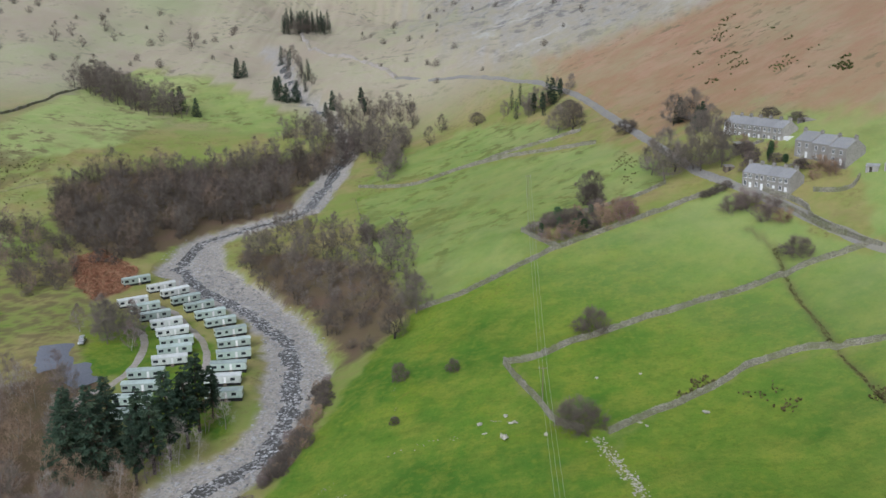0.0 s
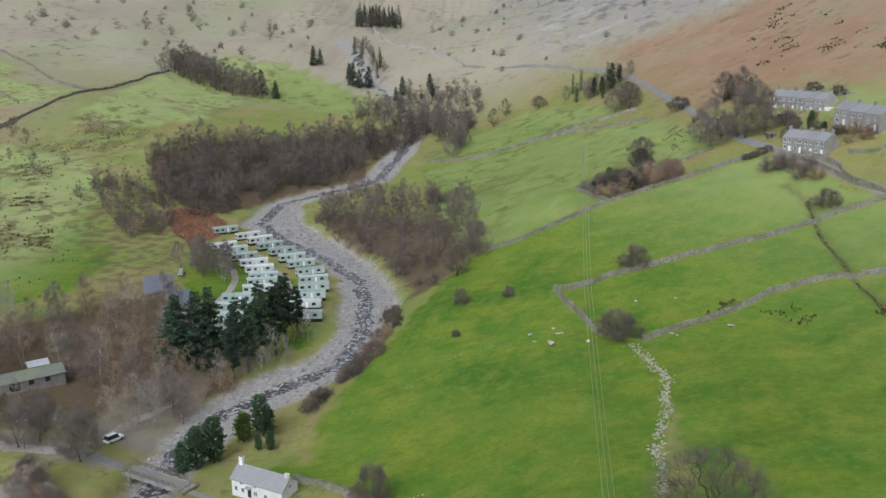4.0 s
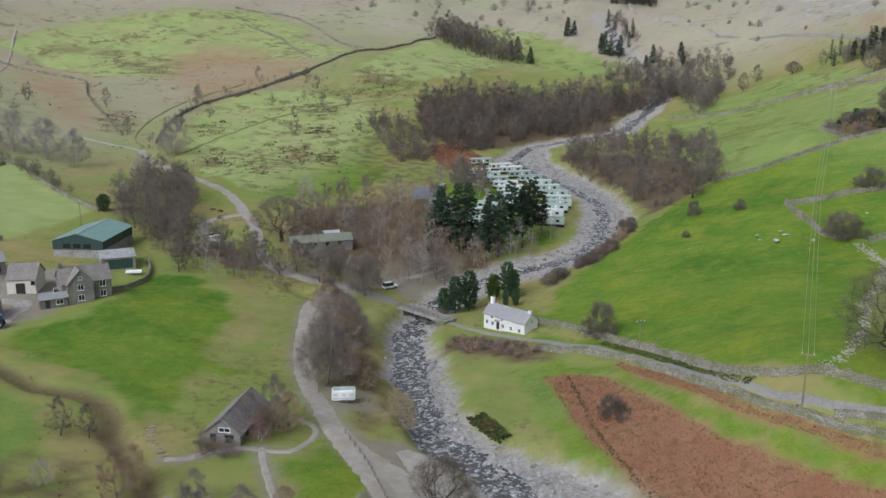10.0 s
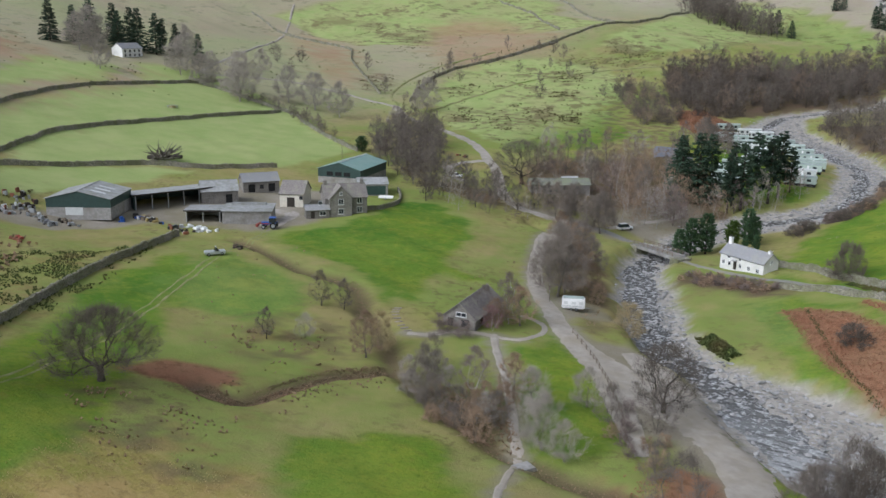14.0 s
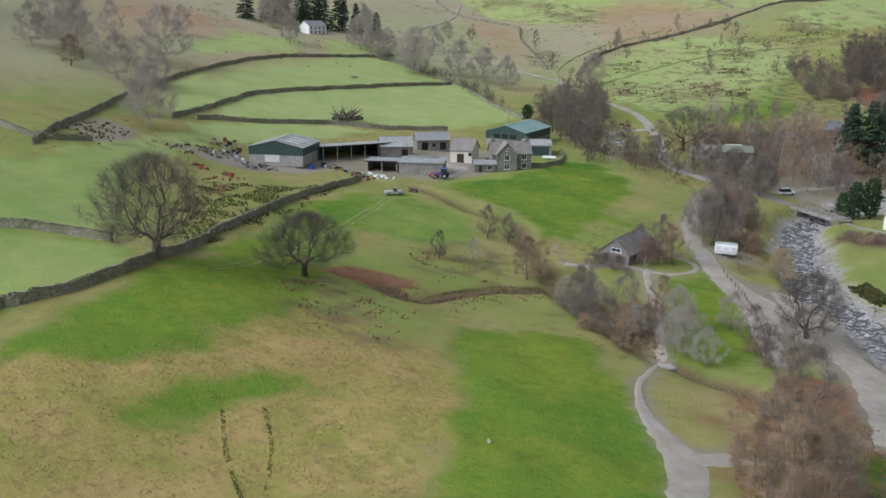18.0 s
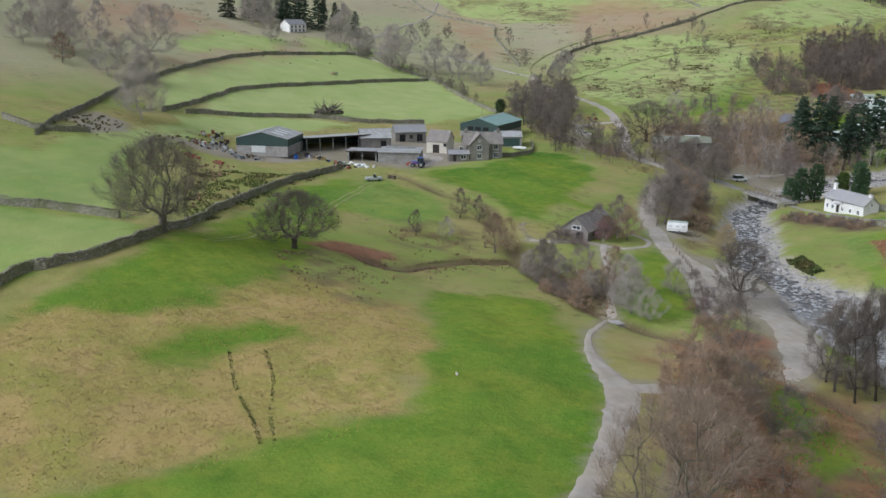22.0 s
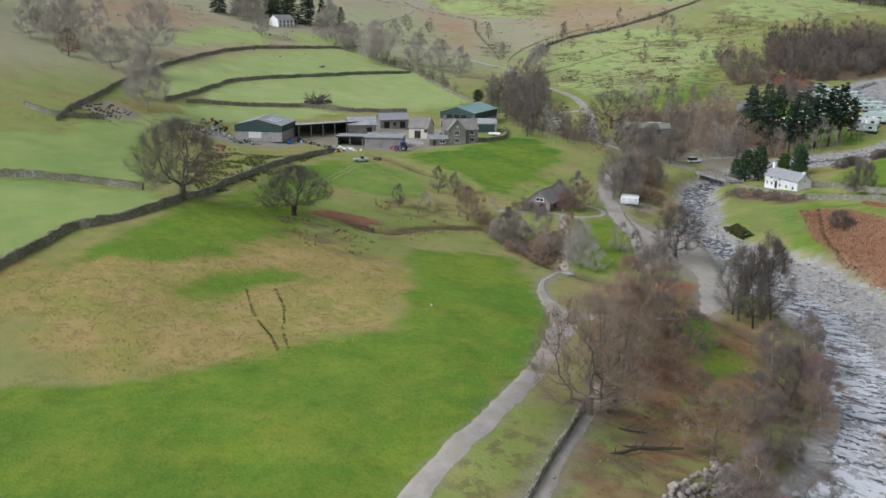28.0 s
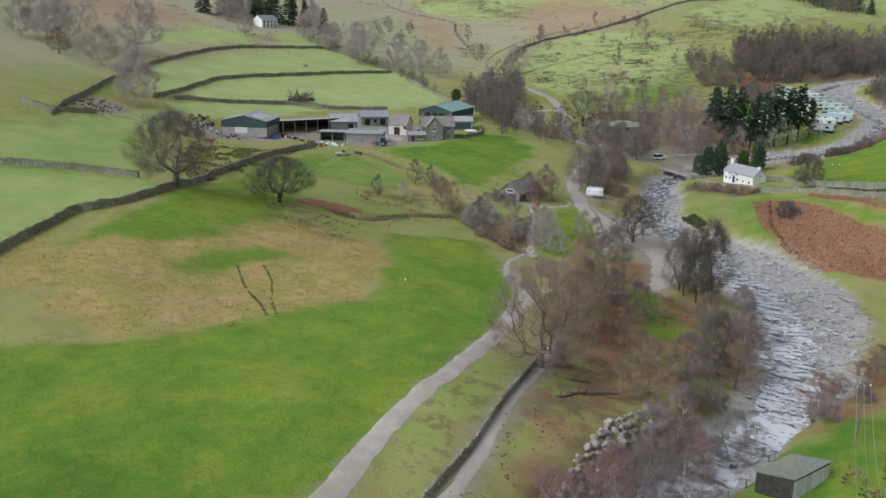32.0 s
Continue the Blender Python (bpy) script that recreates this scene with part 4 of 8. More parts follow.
# ---- water ----
def build_water():
    """One sheet along the beck; the stony bed stands through it."""
    line = bend(THREAD, 2.0)
    xy = line[:, :2]
    _, (bed, _) = near_line(CHANNEL, xy[:, 0], xy[:, 1])
    d = np.gradient(xy, axis=0)
    d /= np.linalg.norm(d, axis=1)[:, None]
    side = np.stack([-d[:, 1], d[:, 0]], 1)
    cols = []
    for k in np.linspace(-1, 1, 9):
        c = xy + side * (k * (line[:, 2] + 2.2))[:, None]
        cols.append(np.concatenate([c, (bed - 0.16)[:, None]], 1))
    v = np.stack(cols, 1).reshape(-1, 3)
    i = np.arange(len(v)).reshape(-1, 9)
    f = np.stack([i[:-1, :-1], i[:-1, 1:], i[1:, 1:], i[1:, :-1]], -1).reshape(-1, 4)
    tagged(new("water", mesh_from("water", v.tolist(), f.tolist(), WATER)), "dark shallow beck water running white between stones, sky reflection painted pale downstream", "water", kind="structure")


build_water()


def scatter_rocks(name, xy, sizes, mat, label, category, flat=0.7, sink=0.25, seed=5):
    """Many small uneven stones in one mesh, resting in the ground."""
    rng = np.random.RandomState(seed)
    base = np.array([(1, 0, 0), (-1, 0, 0), (0, 1, 0), (0, -1, 0), (0, 0, 1), (0, 0, -1), (.62, .62, .55), (-.62, .6, .5), (.6, -.62, .5), (-.6, -.6, .55)], float)
    tri = np.array([(0, 2, 6), (2, 4, 6), (4, 0, 6), (2, 1, 7), (1, 4, 7), (4, 2, 7), (1, 3, 9), (3, 4, 9), (4, 1, 9), (3, 0, 8), (0, 4, 8), (4, 3, 8),
                    (2, 0, 5), (1, 2, 5), (3, 1, 5), (0, 3, 5)])
    z = ground_z(xy[:, 0], xy[:, 1])
    n = len(xy)
    a = rng.uniform(0, 2 * np.pi, n)
    p = base[None] * rng.uniform(0.7, 1.25, (n, 10, 1))
    p = p * (sizes[:, None, None] * np.stack([rng.uniform(0.8, 1.3, n), rng.uniform(0.6, 1.0, n), rng.uniform(0.4, 0.9, n) * flat], 1)[:, None])
    c, s = np.cos(a)[:, None], np.sin(a)[:, None]
    v = np.stack([c * p[..., 0] - s * p[..., 1] + xy[:, :1], s * p[..., 0] + c * p[..., 1] + xy[:, 1:2], p[..., 2] + (z + sizes * sink)[:, None]], -1)
    f = (tri[None] + 10 * np.arange(n)[:, None, None]).reshape(-1, 3)
    return tagged(new(name, mesh_from(name, v.reshape(-1, 3).tolist(), f.tolist(), mat, False)), label, category, kind="stuff")


def beck_boulders():
    rng = np.random.RandomState(8)
    line = bend([(x, y, w) for x, y, z, w in CHANNEL[6:-2]], 1.0)
    i = rng.randint(0, len(line), 15000)
    d = np.gradient(line[:, :2], axis=0)
    d /= np.linalg.norm(d, axis=1)[:, None]
    k = rng.normal(0, 0.55, len(i)).clip(-1.05, 1.05) * line[i, 2]
    xy = line[i, :2] + np.stack([-d[i, 1], d[i, 0]], 1) * k[:, None] + rng.uniform(-1, 1, (len(i), 2))
    size = 0.16 + 0.5 * rng.uniform(0, 1, len(i)) ** 4 + 0.15 * rng.uniform(0, 1, len(i))
    scatter_rocks("boulders", xy, size, BOULDER, "grey water-worn boulders and cobbles in the beck bed", "boulders")


beck_boulders()


def rock_ledges():
    """Low dark rock sills, row after row across the rapids."""
    rng = np.random.RandomState(81)
    line = bend(THREAD[24:31], 0.5)
    d = np.gradient(line[:, :2], axis=0)
    d /= np.linalg.norm(d, axis=1)[:, None]
    side = np.stack([-d[:, 1], d[:, 0]], 1)
    xy = []
    at = 4.0
    while at < len(line) - 4:
        k = int(at)
        u = np.linspace(-1, 1, 34)
        u = u[rng.uniform(0, 1, 34) < 0.8]
        bow = 0.5 * (1 - u * u) + 0.35 * np.sin(3 * u + rng.uniform(0, 6))
        xy.append(line[k, :2] + side[k] * (u * line[k, 2])[:, None] + d[k] * (bow + rng.normal(0, 0.16, len(u)))[:, None])
        at += rng.uniform(3.5, 7.0)
    xy = np.concatenate(xy)
    _, (bed, _) = near_line(CHANNEL, xy[:, 0], xy[:, 1])
    ob = scatter_rocks("rock_ledges", xy, rng.uniform(0.12, 0.34, len(xy)), DARK_ROCK, "dark wet rock ledges across the rapids", "rocks", 0.6, 0.0, 82)
    v = np.zeros(len(ob.data.vertices) * 3)
    ob.data.vertices.foreach_get("co", v)
    v = v.reshape(-1, 3)
    v[:, 2] += np.repeat(bed - 0.16 - ground_z(xy[:, 0], xy[:, 1]), 10)
    ob.data.vertices.foreach_set("co", v.ravel())


rock_ledges()

# ---- roads, tracks and paths ----
ribbon("road_bridge", [(-103, 140), (-93, 138.5), (-85, 135), (-80, 133)], 3.6, TARMAC, "narrow worn tarmac lane leading onto the bridge", category="road")
ribbon("road_east", [(-67.5, 127.6), (-60, 124), (-52, 120.6), (-39.4, 115.8), (-25.2, 109), (-11.7, 96.8), (-0.1, 84.6), (9.6, 75.5), (14.2, 73), (19.3, 71.5), (25.6, 70.8), (32, 69.4), (37, 66.9), (46, 61.8), (80, 45.5), (150, 22)], 1.9,
       TARMAC, "narrow grey lane running between dry stone walls", category="road")
ribbon("road_west", [(-101, 138.5), (-112, 137), (-123, 138.5), (-133, 146), (-142, 157), (-150, 168), (-159, 179), (-167, 187), (-178, 199), (-195, 214), (-220, 228), (-249, 241), (-273, 260)], 4.2,
       TRACK, "pale stony lane winding uphill past the trees", category="road")
ribbon("spur_track", [(-166, 186), (-170, 178), (-171, 168), (-162, 158), (-153, 154)], 4, TRACK, "stony turning place beside the lane")
ribbon("fell_track", [(-271, 258), (-297, 257), (-330, 253), (-350, 236), (-362, 212), (-377, 228), (-414, 286), (-461, 362), (-520, 430)], 2.0, TRACK, "pale stony farm track climbing the fell", 0.5)
ribbon("grass_track", [(-272, 262), (-290, 278), (-306, 316), (-312, 357), (-305, 400)], 1.5, WORN_TURF, "faint stony track over rough grass", 0.4)
ribbon("hill_track", [(-249, 241), (-254, 290), (-253, 320), (-248, 348), (-234, 380), (-202, 430)], 1.5, WORN_TURF, "faint track across the hill pasture", 0.35)
for off in (-0.75, 0.75):
    ribbon("wheel_track", [(px + 0.85 * off, py + 0.5 * off) for px, py in WHEEL_TRACK], 0.5, WORN_TURF, "faint wheel track worn into the turf", 0.05, uneven=0.1, across=4)
ribbon("yard_way", [(-153, 66), (-156, 72), (-160, 80), (-170, 78)], 4.5, TRACK, "stony way into the farm yard")
ribbon("drive", DRIVE, 4, PATH_GRIT,
       "grey gravel drive widening into a car park by the beck", category="drive")
ribbon("gravel_beach", [(-48, 54, 3), (-42, 50.5, 8), (-35, 46, 8), (-28, 40.5, 5), (-23, 36, 2.5)], 6, PATH_GRIT, "pale gravel between the car park and the beck", 0.08, "gravel")
ribbon("car_park_edge", [(-47, 41.5, 5), (-39, 31.5, 5), (-33, 23, 4), (-28.5, 16.5, 2.2)], 4, PATH_GRIT, "gravel strip of the car park along the fence", 0.13, "drive")
ribbon("mill_path", [(-69, 42.5), (-64, 36), (-58, 29), (-50, 18.5), (-44, 10), (-41, 6)], 1.5, PATH_GRIT, "grit footpath to the small footbridge", category="path")
ribbon("mill_spur", [(-80.4, 31.7), (-77.5, 33.5), (-75.6, 36.6), (-72, 40.5), (-69, 41.8)], 1.5, PATH_GRIT, "grit forecourt path beside the barn", category="path")
ribbon("mill_link", [(-69, 41.8), (-64, 42.8), (-63, 47), (-63.8, 52), (-66, 54.5), (-71, 55.5)], 1.3, PATH_GRIT, "short grit path to the drive", category="path")
ribbon("field_path", FIELD_PATH, 3,
       PATH_GRIT, "pale grit path curving across the green field", category="path")
ribbon("path_spur", [(-20, -21, 3.4), (-17.4, -17.4, 2.8), (-15.2, -14.4, 2.2), (-12, -10, 1.4), (-9, -6, 0.6)], 2.6, PATH_GRIT, "grit path forking towards the trees", category="path")
ribbon("lower_path", [(-4, -34), (1, -43), (6, -54), (9, -61), (11.5, -67), (14.5, -75), (17, -84), (22, -100)], 1.9, PATH_GRIT, "walled grit path below the field", category="path")
ribbon("road_north", [(-39, 645), (14, 612), (50, 555), (66, 500), (72, 463), (77, 398), (80, 345), (83, 308), (87, 288), (94, 270), (102, 248), (107, 233), (112, 218), (125, 190), (170, 120)], 4, TARMAC,
       "valley road passing below the terraces", 0.45, category="road")
ribbon("far_road", [(-150, 900), (-136, 838), (-114, 763), (-68, 700), (-39, 645)], 4, TRACK, "pale valley road far up the dale", 1.2, category="road")
ribbon("camp_lane", [(-112, 300), (-100, 292), (-90, 278), (-81, 264), (-75, 247), (-74, 235), (-80, 222)], 2.6, TRACK, "gravel lane between rows of caravans")
ribbon("camp_loop", [(-110, 276), (-103, 270), (-98, 258), (-96, 243), (-98, 230), (-104, 222), (-100, 205), (-92, 190), (-86, 172), (-92, 156), (-96, 143)], 2.8, TRACK, "gravel lane looping through the camp site")
ribbon("hard_standing", [(-126, 257), (-122, 247), (-118, 240)], 11, HARDSTAND, "dark slate-chip parking ground", 0.3, uneven=0.6)
ribbon("hard_standing_lower", [(-114, 243), (-110, 236), (-105, 230)], 9, HARDSTAND, "dark slate-chip caravan pitch", 0.3, uneven=0.6)


# ---- dry stone walls ----
def dry_wall(points, height=1.4, width=0.66, ruin=0.0, label="grey dry stone field wall with rough copestones", name="dry_stone_wall", pieces=False):
    line = bend(points, 0.9)[:, :2]
    rng = np.random.RandomState(len(line) * 7 + 1)
    d = np.gradient(line, axis=0)
    d /= np.linalg.norm(d, axis=1)[:, None] + 1e-9
    side = np.stack([-d[:, 1], d[:, 0]], 1)
    z = ground_z(line[:, 0], line[:, 1])
    n = len(line)
    h = height * (1 + 0.08 * rng.normal(0, 1, n)) * (1 - ruin * (0.5 + 0.5 * np.sin(np.arange(n) * 0.31)) * rng.uniform(0.2, 1, n))
    h = np.maximum(h, 0.25)
    prof = [(-0.55, -0.4), (-0.5, 0.0), (-0.42, 0.5), (-0.32, 1.0), (0.32, 1.0), (0.42, 0.5), (0.5, 0.0), (0.55, -0.4)]
    cols = []
    for u, v in prof:
        w = line + side * (u * width + rng.uniform(-0.07, 0.07, n))[:, None]
        cols.append(np.concatenate([w, (z + np.where(v > 0, v * h, v) + rng.uniform(-0.05, 0.05, n))[:, None]], 1))
    v = np.stack(cols, 1).reshape(-1, 3)
    k = len(prof)
    i = np.arange(n * k).reshape(n, k)
    f = np.stack([i[:-1, :-1], i[:-1, 1:], i[1:, 1:], i[1:, :-1]], -1).reshape(-1, 4).tolist()
    f += [tuple(i[0]), tuple(i[-1][::-1])]
    ob = tagged(new(name, mesh_from(name, v.tolist(), f, STONE, False)), label, "stone wall", "field walls")
    top = bend(line, 0.42) if n > 3 else line
    m = len(top)
    zz = np.interp(np.arange(m), np.linspace(0, m - 1, n), z + h)
    b = np.array([(-1, -1, -1), (1, -1, -1), (1, 1, -1), (-1, 1, -1), (-.7, -.8, 1), (.8, -.7, 1), (.7, .8, 1), (-.8, .7, 1)], float)
    a = rng.uniform(-0.5, 0.5, m) + np.arctan2(np.gradient(top[:, 1]), np.gradient(top[:, 0]))
    p = b[None] * np.stack([rng.uniform(0.1, 0.2, m), rng.uniform(0.2, 0.36, m) * width / 0.7, rng.uniform(0.1, 0.22, m)], 1)[:, None]
    if pieces:
        shapes = [mesh_from("copestone", p[k].tolist(), [(0, 3, 2, 1), (4, 5, 6, 7), (0, 1, 5, 4), (1, 2, 6, 5), (2, 3, 7, 6), (3, 0, 4, 7)], STONE, False) for k in range(8)]
        for k in range(m):
            cope = part("copestone", shapes[k % 8], None, ob)
            cope.matrix_local = pose(top[k, 0], top[k, 1], zz[k] + 0.08, 0, 0, math.degrees(a[k]))
        return ob
    c, s = np.cos(a)[:, None], np.sin(a)[:, None]
    q = np.stack([c * p[..., 0] - s * p[..., 1] + top[:, :1], s * p[..., 0] + c * p[..., 1] + top[:, 1:2], p[..., 2] + (zz + 0.08)[:, None]], -1).reshape(-1, 3)
    cf = np.array([(0, 3, 2, 1), (4, 5, 6, 7), (0, 1, 5, 4), (1, 2, 6, 5), (2, 3, 7, 6), (3, 0, 4, 7)])
    ff = (cf[None] + 8 * np.arange(m)[:, None, None]).reshape(-1, 4)
    part("copestones", mesh_from("copestones", q.tolist(), ff.tolist(), STONE, False), STONE, ob)["kind"] = "stuff"
    return ob


for pts in ([(13, 204), (21, 203.5), (31, 208), (46, 213), (62, 216.5), (79, 219), (92, 222), (103, 222), (110, 221)],
            [(13, 204), (16, 194), (20, 183), (23, 175), (28, 170)],
            [(33, 168), (42, 172), (52, 176), (61, 180), (68, 184), (79, 185), (88, 182), (100, 179), (130, 172)],
            [(-10, 256), (2, 255), (15, 259), (26, 263), (34, 266), (46, 269), (60, 272), (76, 275), (88, 275)],
            [(24, 286), (29, 275), (34, 266)],
            [(-48, 446), (-19, 424), (5, 426), (28, 416), (48, 396), (64, 379)],
            [(6, 426), (28, 425), (45, 418), (62, 410)],
            [(110, 221), (104, 242), (104, 250), (97, 268)],
            [(-293, 372), (-288, 416), (-279, 465), (-272, 530), (-264, 625)],
            [(-407, 557), (-359, 528), (-297, 470)],
            [(-437, 590), (-403, 611), (-345, 574), (-277, 515)],
            [(-44, 129), (-36, 124), (-24, 113.2), (-19, 108.4), (-11.2, 100.4), (-1.4, 88.8), (4.8, 82), (11.8, 78.6), (18, 78), (25, 75.7), (29, 74), (34.4, 71.2), (42, 67.4), (60, 57.5), (90, 47)],
            [(-70, -100), (-89, -71), (-90, -64), (-92, -54), (-98, -42), (-118, -20), (-133, 1), (-148, 25), (-159, 42)],
            [(-160, -90), (-130, -58), (-122, -50), (-112, -44)],
            [(-235, 26), (-248, 45), (-269, 76), (-276, 104), (-280, 136), (-285, 167), (-287, 195)],
            [(-236, 35), (-234, 48), (-228, 81), (-218, 95), (-208, 119)],
            [(-517, 382), (-464, 364), (-401, 361), (-359, 323), (-294, 273)],
            [(-281, 440), (-290, 396), (-300, 348), (-292, 309), (-273, 272)],
            [(-351, 194), (-320, 198), (-284, 198), (-262, 186), (-236, 173), (-211, 163)],
            [(-207, -32), (-195, -26), (-193, -15)],
            [(112, 218), (106, 232), (101, 248), (96, 262)],
            [(-190, -30), (-209, -16), (-247, 12), (-276, 39), (-303, 71), (-330, 113), (-341, 149), (-346, 215)]):
    dry_wall(pts)
dry_wall([(-38.9, 111), (-24.6, 105), (-11.6, 94.2), (-0.3, 81.2), (9.2, 72.6), (17.7, 68.8), (24.3, 66.8), (30, 65), (45, 57.5), (90, 38)], 1.25, 0.6, 0, "dry stone wall on the beck side of the lane")
dry_wall([(20.6, 69.6), (25.3, 69.2), (31.6, 67.7), (36.2, 65.4), (45, 60.5), (60, 53.4)], 0.95, 0.55, 0, "low dry stone wall along the lane verge")
dry_wall([(2, -47), (6.5, -56.5), (9.5, -64), (12, -71), (14, -80), (17, -92)], 0.8, 0.5, 0, "low stone wall beside the lower path", pieces=True)


dry_wall([(-146.5, 94), (-144.6, 101), (-147, 109.5), (-153.5, 119), (-159.5, 125)], 1.1, 0.6, 0, "curved garden wall round the farmhouse lawn")
dry_wall([(121, 253), (117.5, 250), (113.5, 251), (109, 256)], 1.1, 0.6, 0, "low stone garden wall below the terraces")
dry_wall([(25.4, 287), (42, 288.3), (63, 290.5), (74, 293.5)], 1.1, 0.6, 0, "stone wall behind the small planted enclosure")
dry_wall([(104.5, 275.5), (108.3, 274), (113, 275.5), (117, 279)], 0.9, 0.5, 0, "low terrace garden wall")
dry_wall([(95, 309), (98.5, 303), (102.5, 299), (108, 297)], 0.9, 0.5, 0, "low terrace garden wall")


def ruin_stones():
    rng = np.random.RandomState(3)
    line = bend([(30, 167), (33, 155), (35, 146), (33, 137), (32, 128), (28, 116), (27, 104), (25, 91), (22.5, 83), (18.5, 79.5)], 0.5)
    i = rng.randint(0, len(line), 800)
    xy = line[i] + rng.normal(0, 0.65, (800, 2))
    scatter_rocks("tumbled_stones", xy, rng.uniform(0.1, 0.36, 800), TUMBLED, "pale tumbled stones of a fallen wall", "stones", 0.9)


def stone_shapes(mat, seed, count=7, flat=0.75):
    """A few uneven boulder meshes of about unit size, shared by many stones."""
    rng = random.Random(seed)
    shapes = []
    for _ in range(count):
        bm = bmesh.new()
        bmesh.ops.create_icosphere(bm, subdivisions=1, radius=1.0)
        k = (rng.uniform(0.9, 1.25), rng.uniform(0.7, 1.0), flat * rng.uniform(0.7, 1.1))
        for v in bm.verts:
            r = rng.uniform(0.78, 1.18)
            v.co = Vector((v.co.x * k[0], v.co.y * k[1], v.co.z * k[2])) * r
        me = bpy.data.meshes.new("stone")
        bm.to_mesh(me)
        bm.free()
        me.materials.append(mat)
        shapes.append(me)
    return shapes


def rubble_bank():
    rng = random.Random(31)
    shapes = stone_shapes(RUBBLE, 32)
    line = bend([(18.5, -45), (18.5, -53), (19.5, -60), (20.5, -66), (21, -74), (20.5, -80)], 0.4)
    r = thing("rubble_bank", "grey-brown quarried boulders heaped along the beck bank", "boulders", pose(19.5, -60, gz(19.5, -60)), "")
    for k in range(290):
        p = line[rng.randrange(len(line))]
        x, y, s = p[0] + rng.uniform(-0.4, 2.4), p[1] + rng.gauss(0, 0.4), rng.uniform(0.28, 0.62)
        b = part("boulder", rng.choice(shapes), None, r)
        b.matrix_local = pose(x - 19.5, y + 60, gz(x, y) - gz(19.5, -60) + s * rng.uniform(0.1, 0.7), rng.uniform(-20, 20), rng.uniform(-20, 20), rng.uniform(0, 360)) @ Matrix.Scale(s, 4)


rubble_bank()


def large_boulders():
    """The biggest stones of the lower beck, each a thing of its own."""
    rng = random.Random(33)
    shapes = stone_shapes(BOULDER, 34)
    line = bend([(x, y, w) for x, y, z, w in CHANNEL if -80 < y < 120], 1.0)
    for k in range(210):
        p = line[rng.randrange(len(line))]
        x, y, s = p[0] + rng.uniform(-0.8, 0.8) * p[2], p[1] + rng.uniform(-3, 3), 0.3 + 0.4 * rng.random() ** 3
        b = new("boulder", rng.choice(shapes))
        b.matrix_world = pose(x, y, gz(x, y) + s * 0.2, rng.uniform(-15, 15), rng.uniform(-15, 15), rng.uniform(0, 360)) @ Matrix.Scale(s, 4)
        tagged(b, "large grey water-worn boulder in the stony beck bed", "boulder", "beck boulders")


large_boulders()


ruin_stones()
for bx, by, bs in ((11, 172.5, 1.5), (53.7, 169.5, 0.9), (7, 176, 0.6), (13, 178, 0.5), (40, 170, 0.5), (34, 190, 0.6), (-34, -37, 0.35), (44, 189, 0.6), (41, 168, 0.5), (20, 171, 0.7), (6, 180, 0.8), (12, 181, 0.7), (14, 178, 0.6)):
    b = scatter_rocks("field_boulder", np.array([[bx, by]]), np.array([bs]), TUMBLED, "pale boulder lying in the pasture", "boulder", 1.0, 0.3, int(bx * 3) % 97)
    b["kind"] = "thing"


def field_stones():
    rng = np.random.RandomState(21)
    lines = ([(-29, 171), (-26, 173)], [(-26, 166), (-23, 167)], [(-40, 158), (-37, 161)], [(-14, 178), (-6, 177)], [(-6, 179), (2, 177)], [(8, 181), (14, 178)], [(-15, 208), (-14, 186)])
    xy = np.concatenate([np.array(a) + (np.array(b) - np.array(a)) * rng.uniform(0, 1, (9, 1)) + rng.normal(0, 0.5, (9, 2)) for a, b in lines])
    scatter_rocks("field_stones", xy, rng.uniform(0.1, 0.24, len(xy)), RUBBLE, "pale half-buried stones of a vanished wall in the pasture", "stones", 0.8)


field_stones()


# ---- buildings ----
def gable_body(L, D, eave, rise, across=False, base=-1.2):
    """Walls of a house: a box with two gable ends; across: the ridge runs front to back."""
    if across:
        v = [(0, 0, base), (L, 0, base), (L, D, base), (0, D, base), (0, 0, eave), (L, 0, eave), (L, D, eave), (0, D, eave), (L / 2, 0, eave + rise), (L / 2, D, eave + rise)]
        f = [(0, 1, 5, 8, 4), (1, 2, 6, 5), (2, 3, 7, 9, 6), (3, 0, 4, 7), (4, 8, 9, 7), (8, 5, 6, 9), (3, 2, 1, 0)]
    else:
        v = [(0, 0, base), (L, 0, base), (L, D, base), (0, D, base), (0, 0, eave), (L, 0, eave), (L, D, eave), (0, D, eave), (0, D / 2, eave + rise), (L, D / 2, eave + rise)]
        f = [(0, 1, 5, 4), (1, 2, 6, 9, 5), (2, 3, 7, 6), (3, 0, 4, 8, 7), (4, 5, 9, 8), (8, 9, 6, 7), (3, 2, 1, 0)]
    return solid(v, f)


def slab(a, b, c, d, t=0.14):
    """A roof slope: four corners, thickened upwards."""
    a, b, c, d = (Vector(p) for p in (a, b, c, d))
    n = (b - a).cross(d - a).normalized() * t
    if n.z < 0:
        n = -n
    return solid([a, b, c, d, a + n, b + n, c + n, d + n], [(0, 1, 2, 3), (4, 5, 6, 7), (0, 1, 5, 4), (1, 2, 6, 5), (2, 3, 7, 6), (3, 0, 4, 7)])


